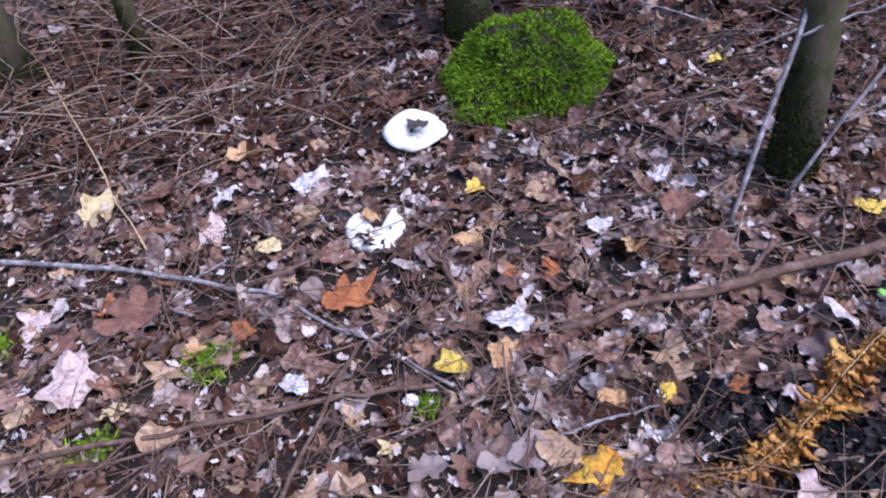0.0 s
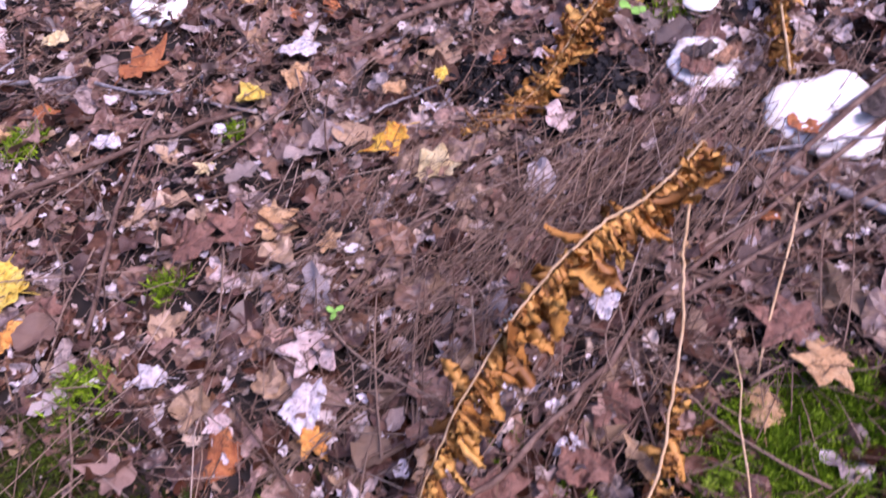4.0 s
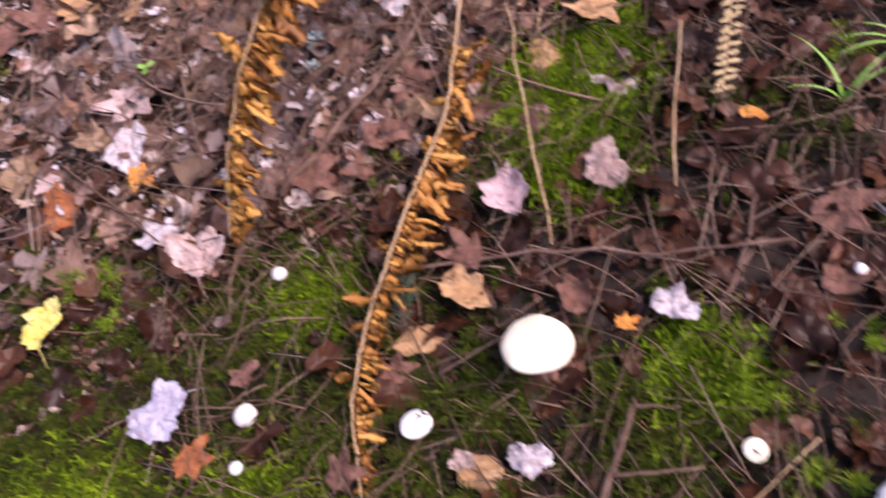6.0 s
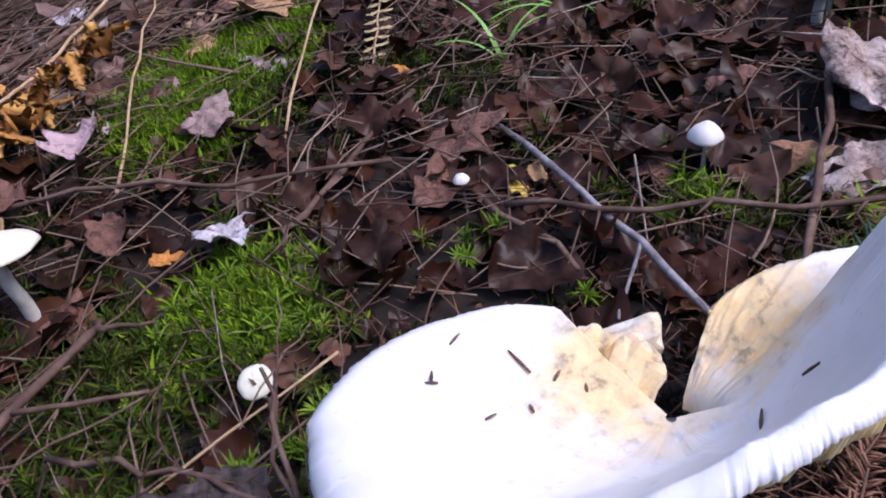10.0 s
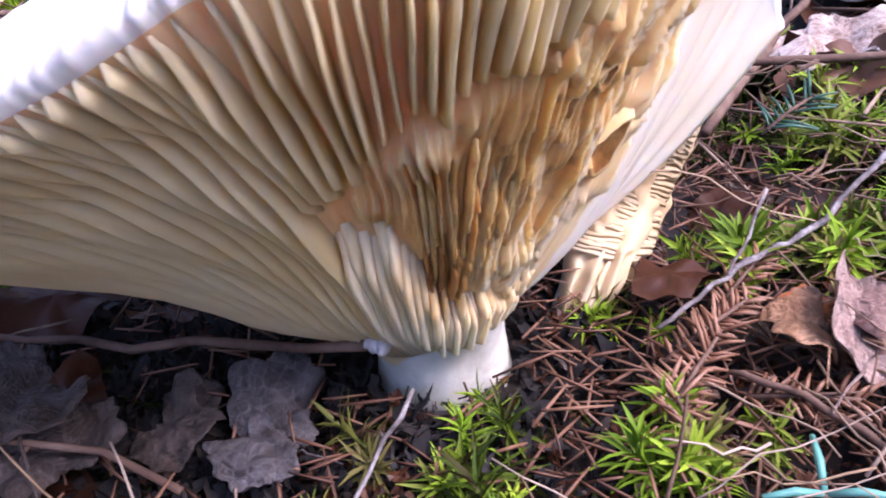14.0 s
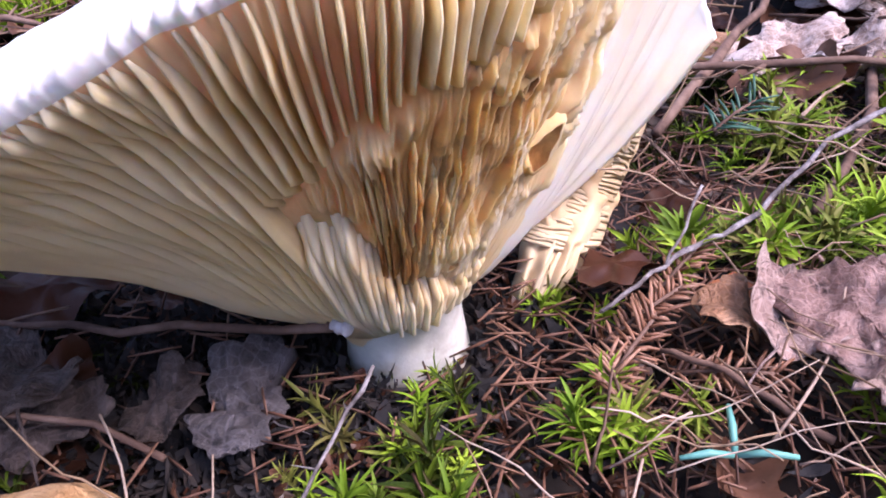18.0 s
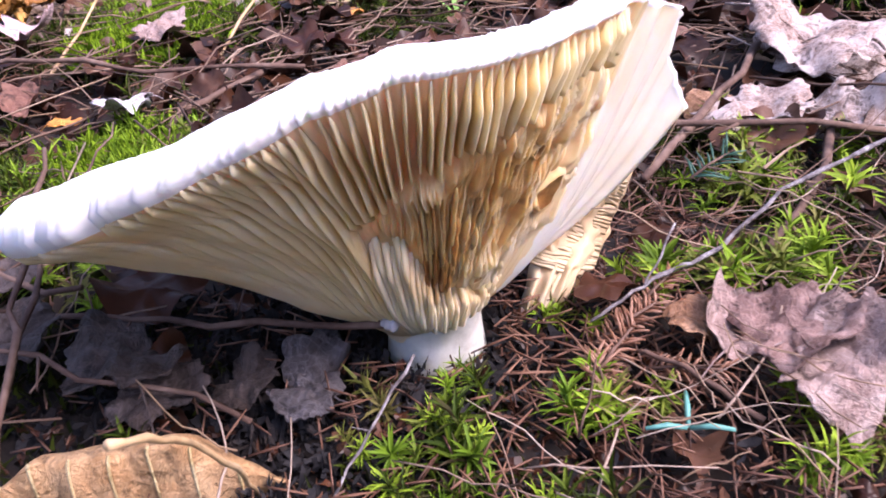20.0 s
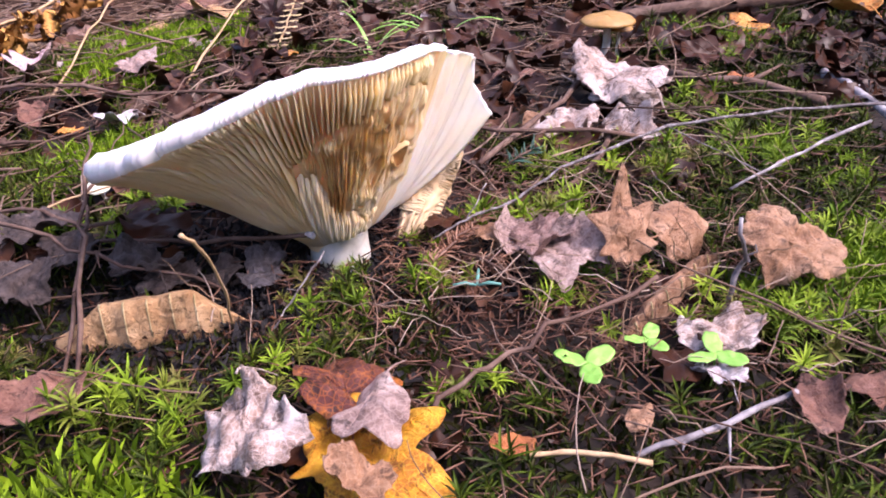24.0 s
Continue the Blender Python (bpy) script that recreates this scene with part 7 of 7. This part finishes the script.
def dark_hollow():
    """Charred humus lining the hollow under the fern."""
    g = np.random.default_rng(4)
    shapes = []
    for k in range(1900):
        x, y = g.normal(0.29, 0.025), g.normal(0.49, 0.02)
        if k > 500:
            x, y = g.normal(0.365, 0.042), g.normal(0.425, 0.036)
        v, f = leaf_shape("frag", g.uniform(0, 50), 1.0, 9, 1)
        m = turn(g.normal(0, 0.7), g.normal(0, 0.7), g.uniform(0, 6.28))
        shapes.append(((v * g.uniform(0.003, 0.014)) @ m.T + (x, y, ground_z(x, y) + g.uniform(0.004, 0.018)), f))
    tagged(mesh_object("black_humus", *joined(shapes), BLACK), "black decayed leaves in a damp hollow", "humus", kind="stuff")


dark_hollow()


# ---- brown leaf litter, last ----
def litter():
    g = np.random.default_rng(101)
    kinds = ("maple", "crumple", "fold", "frag", "crumple", "maple", "frag")
    shapes = [leaf_shape(kinds[k % 7], 3.1 * k + 1, 0.9, 22, 3) for k in range(35)]
    rough = [leaf_shape(kinds[k % 7], 3.1 * k + 1, 0.9, 16, 2) for k in range(35)]
    crumbs = [leaf_shape("frag", 2.3 * k + 0.7, 1.0, 9, 1) for k in range(12)]
    meshes = []
    for v, f in shapes:
        me = bpy.data.meshes.new("litter_leaf")
        me.from_pydata([tuple(q) for q in v], [], f)
        me.materials.append(LITTER_PIECE)
        me.polygons.foreach_set("use_smooth", [True] * len(me.polygons))
        meshes.append(me)
    bed = empty("leaf_litter", "layer of brown fallen maple leaves", "leaf litter", kind="stuff")
    single, rest, damp, close = 0, [], [], []
    for k in range(17500):
        if k < 12000:
            x, y = g.uniform(-1.2, 1.25), -0.08 + 2.3 * g.random() ** 1.25
            if y < moss_edge(x) + 0.03 * noise3(x * 15, y * 15, 2.0) and g.random() < 0.85:
                continue
            if x < 0.1 - 0.75 * (y + 0.35) or x > 0.35 + 1.0 * (y + 0.25):
                if g.random() < 0.75:
                    continue
            s = g.uniform(0.008, 0.031)
        else:
            x, y = g.uniform(-0.3, 1.1), g.uniform(-0.85, 0.0)
            if moss_density(x, y) > g.uniform(0.2, 1.1) or math.hypot(x - 0.405, y + 0.49) < 0.04 or g.random() < (0.72 if y < -0.45 else 0.4):
                continue
            s = g.uniform(0.006, 0.024) if y > -0.45 else g.uniform(0.004, 0.014)
        if math.hypot(x - 0.135, y - 1.30) < 0.155 or math.hypot(x - 0.33, y - 0.44) < 0.045:
            continue
        z = ground_z(x, y) + g.uniform(0.001, 0.012)
        rx, ry, rz = g.normal(0, 0.35), g.normal(0, 0.35), g.uniform(0, 6.28)
        i = int(g.integers(0, 35))
        if k >= 12000:
            i = 7 * (i // 7) + (1, 4, 2, 1)[i % 4]
        if single < 300 and abs(x - 0.1) < 0.5 and 0.0 < y < 0.75 and g.random() < 0.5:
            ob = new("litter_leaf", meshes[i])
            ob.parent = bed
            ob.matrix_world = Matrix.Translation((x, y, z + 0.003)) @ Matrix([list(r) for r in turn(rx, ry, rz)]).to_4x4() @ Matrix.Scale(s, 4)
            single += 1
        else:
            pile = damp if k >= 12000 or (y > 1.1 and g.random() < (0.95 if x < -0.3 else 0.7)) or g.random() < 0.15 else rest
            if k >= 12000:
                pile = close
            v, f = rough[i] if pile is damp else shapes[i]
            pile.append(((v * s) @ turn(rx, ry, rz).T + (x, y, z), f))
    tagged(mesh_object("leaf_bed", *joined(rest), LITTER, smooth=False), "countless brown dead leaves covering the forest floor", "leaf litter", kind="stuff")
    tagged(mesh_object("near_leaf_bed", *joined(close), DAMP), "small dark damp leaves between the moss", "leaf litter", kind="stuff")
    tagged(mesh_object("damp_leaf_bed", *joined(damp), DAMP, smooth=False), "dark damp decayed leaves on the forest floor", "leaf litter", kind="stuff")
    bits, wet = [], []
    for k in range(50000):
        if k < 32000:
            x, y = g.uniform(-0.9, 1.1), -0.1 + 1.6 * g.random() ** 1.4
        elif k < 46000:
            x, y = g.uniform(-0.3, 1.0), g.uniform(-0.8, 0.05)
        else:
            x, y = g.normal(0.45, 0.09), g.normal(-0.55, 0.08)
        if math.hypot(x - 0.405, y + 0.49) < 0.018:
            continue
        s = g.uniform(0.0015, 0.0085) if k < 32000 else (g.uniform(0.0012, 0.006) if y > -0.45 else g.uniform(0.0008, 0.0036))
        v, f = crumbs[k % 12]
        (bits if k < 26000 else wet).append(((v * (s, s * g.uniform(0.25, 0.9), s)) @ turn(g.normal(0, 0.6), g.normal(0, 0.6), g.uniform(0, 6.28)).T + (x, y, ground_z(x, y) + g.uniform(0.001, 0.010)), f))
    tagged(mesh_object("leaf_crumbs", *joined(bits), LITTER, smooth=False), "crumbled bits of dead leaf all over the floor", "leaf litter", kind="stuff")
    tagged(mesh_object("damp_crumbs", *joined(wet), DAMP, smooth=False), "dark crumbled leaf mould between the moss", "leaf litter", kind="stuff")
    # black crumbs heaped under the cap, their colour standing in for its shade
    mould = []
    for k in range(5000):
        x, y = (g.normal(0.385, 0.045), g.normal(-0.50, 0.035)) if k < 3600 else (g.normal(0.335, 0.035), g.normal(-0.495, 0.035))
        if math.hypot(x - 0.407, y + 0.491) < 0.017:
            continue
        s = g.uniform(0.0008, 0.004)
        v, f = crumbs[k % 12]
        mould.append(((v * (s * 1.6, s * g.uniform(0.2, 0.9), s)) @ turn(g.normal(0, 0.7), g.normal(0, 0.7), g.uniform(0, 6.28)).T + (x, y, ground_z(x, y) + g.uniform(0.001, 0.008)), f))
    tagged(mesh_object("leaf_mould", *joined(mould), BLACK), "black leaf crumbs deepening the shade under the cap", "leaf mould", kind="stuff")
    scraps = []
    for k in range(3600):
        x, y = g.uniform(-1.0, 1.0), 0.02 + 1.4 * g.random() ** 1.3
        if y < moss_edge(x) + 0.05:
            continue
        s = g.uniform(0.003, 0.013)
        v, f = rough[int(g.integers(0, 35))]
        scraps.append(((v * (s, s * g.uniform(0.4, 1.0), s)) @ turn(g.normal(0, 0.5), g.normal(0, 0.5), g.uniform(0, 6.28)).T + (x, y, ground_z(x, y) + g.uniform(0.009, 0.016)), f))
    tagged(mesh_object("pale_scraps", *joined(scraps), PALE, smooth=False), "pale bleached scraps of leaf among the brown litter", "leaf litter", kind="stuff")
    # litter of the wood beyond the clearing
    outer = []
    for k in range(16000):
        r, a = 0.8 + 5.6 * g.random() ** 0.8, g.uniform(0, 6.28)
        x, y = 0.1 + r * math.cos(a), 0.5 + r * math.sin(a)
        if -1.05 < x < 1.1 and -0.8 < y < 2.1:
            continue
        s = g.uniform(0.02, 0.06)
        v, f = crumbs[k % 12]
        outer.append(((v * s) @ turn(g.normal(0, 0.3), g.normal(0, 0.3), g.uniform(0, 6.28)).T + (x, y, (ground_z(x, y) if r < 3 else -0.015) + g.uniform(0.004, 0.014)), f))
    tagged(mesh_object("outer_litter", *joined(outer), LITTER), "brown fallen leaves spread through the wood around", "leaf litter", kind="stuff")
    # loose brown needles round the mushroom
    pins = []
    for k in range(9000):
        x, y = (g.normal(0.48, 0.07), g.normal(-0.55, 0.07)) if k < 2200 else (g.uniform(-0.1, 0.9), g.uniform(-0.75, 0.1))
        if math.hypot(x - 0.405, y + 0.49) < 0.022:
            continue
        a, ln = g.uniform(0, 6.28), g.uniform(0.006, 0.014)
        d = np.array([math.cos(a), math.sin(a), g.normal(0, 0.3)]) * ln / 2
        p = np.array([x, y, ground_z(x, y) + g.uniform(0.004, 0.014)])
        pins.append(tube([p - d, p, p + d], [0.0003, 0.0004, 0.0002], 3))
    tagged(mesh_object("loose_needles", *joined(pins), NEEDLE), "loose brown conifer needles on the floor", "needles", kind="stuff")


litter()

# ---- loose twigs over the litter ----
stick("twig", [(-0.47, 0.455, 0.016), (-0.373, 0.473, 0.022), (-0.289, 0.498, 0.024), (-0.254, 0.517, 0.018)], 0.0022, 0.0015, TWIG_ONE, "thin brown twig lying on dry leaves")
stick("twig", [(-1.01, 1.647, 0.03), (-0.682, 1.16, 0.034), (-0.469, 0.85, 0.03)], 0.0020, 0.0014, STRAW, "long thin pale stalk lying over leaves")
stick("twig", [(-0.067, 0.47, 0.018), (0.033, 0.522, 0.024), (0.101, 0.584, 0.02)], 0.0018, 0.0014, TWIG_ONE, "slender brown twig resting on leaf litter")
stick("twig", [(0.115, 0.464, 0.018), (0.165, 0.481, 0.022), (0.223, 0.497, 0.018)], 0.0017, 0.0013, TWIG_GREY, "short slender grey twig on leaves")
stick("straw_stem", [(0.137, -0.366, 0.022), (0.193, -0.368, 0.032), (0.232, -0.376, 0.034), (0.275, -0.362, 0.03)], 0.0005, 0.0004, TWIG_ONE, "thin arching brown stem over moss", wobble=0.0008)
stick("straw_stem", [(0.028, -0.283, 0.022), (0.075, -0.282, 0.03), (0.121, -0.278, 0.024)], 0.0006, 0.0005, TWIG_ONE, "thin brown stem lying over moss", wobble=0.0008)
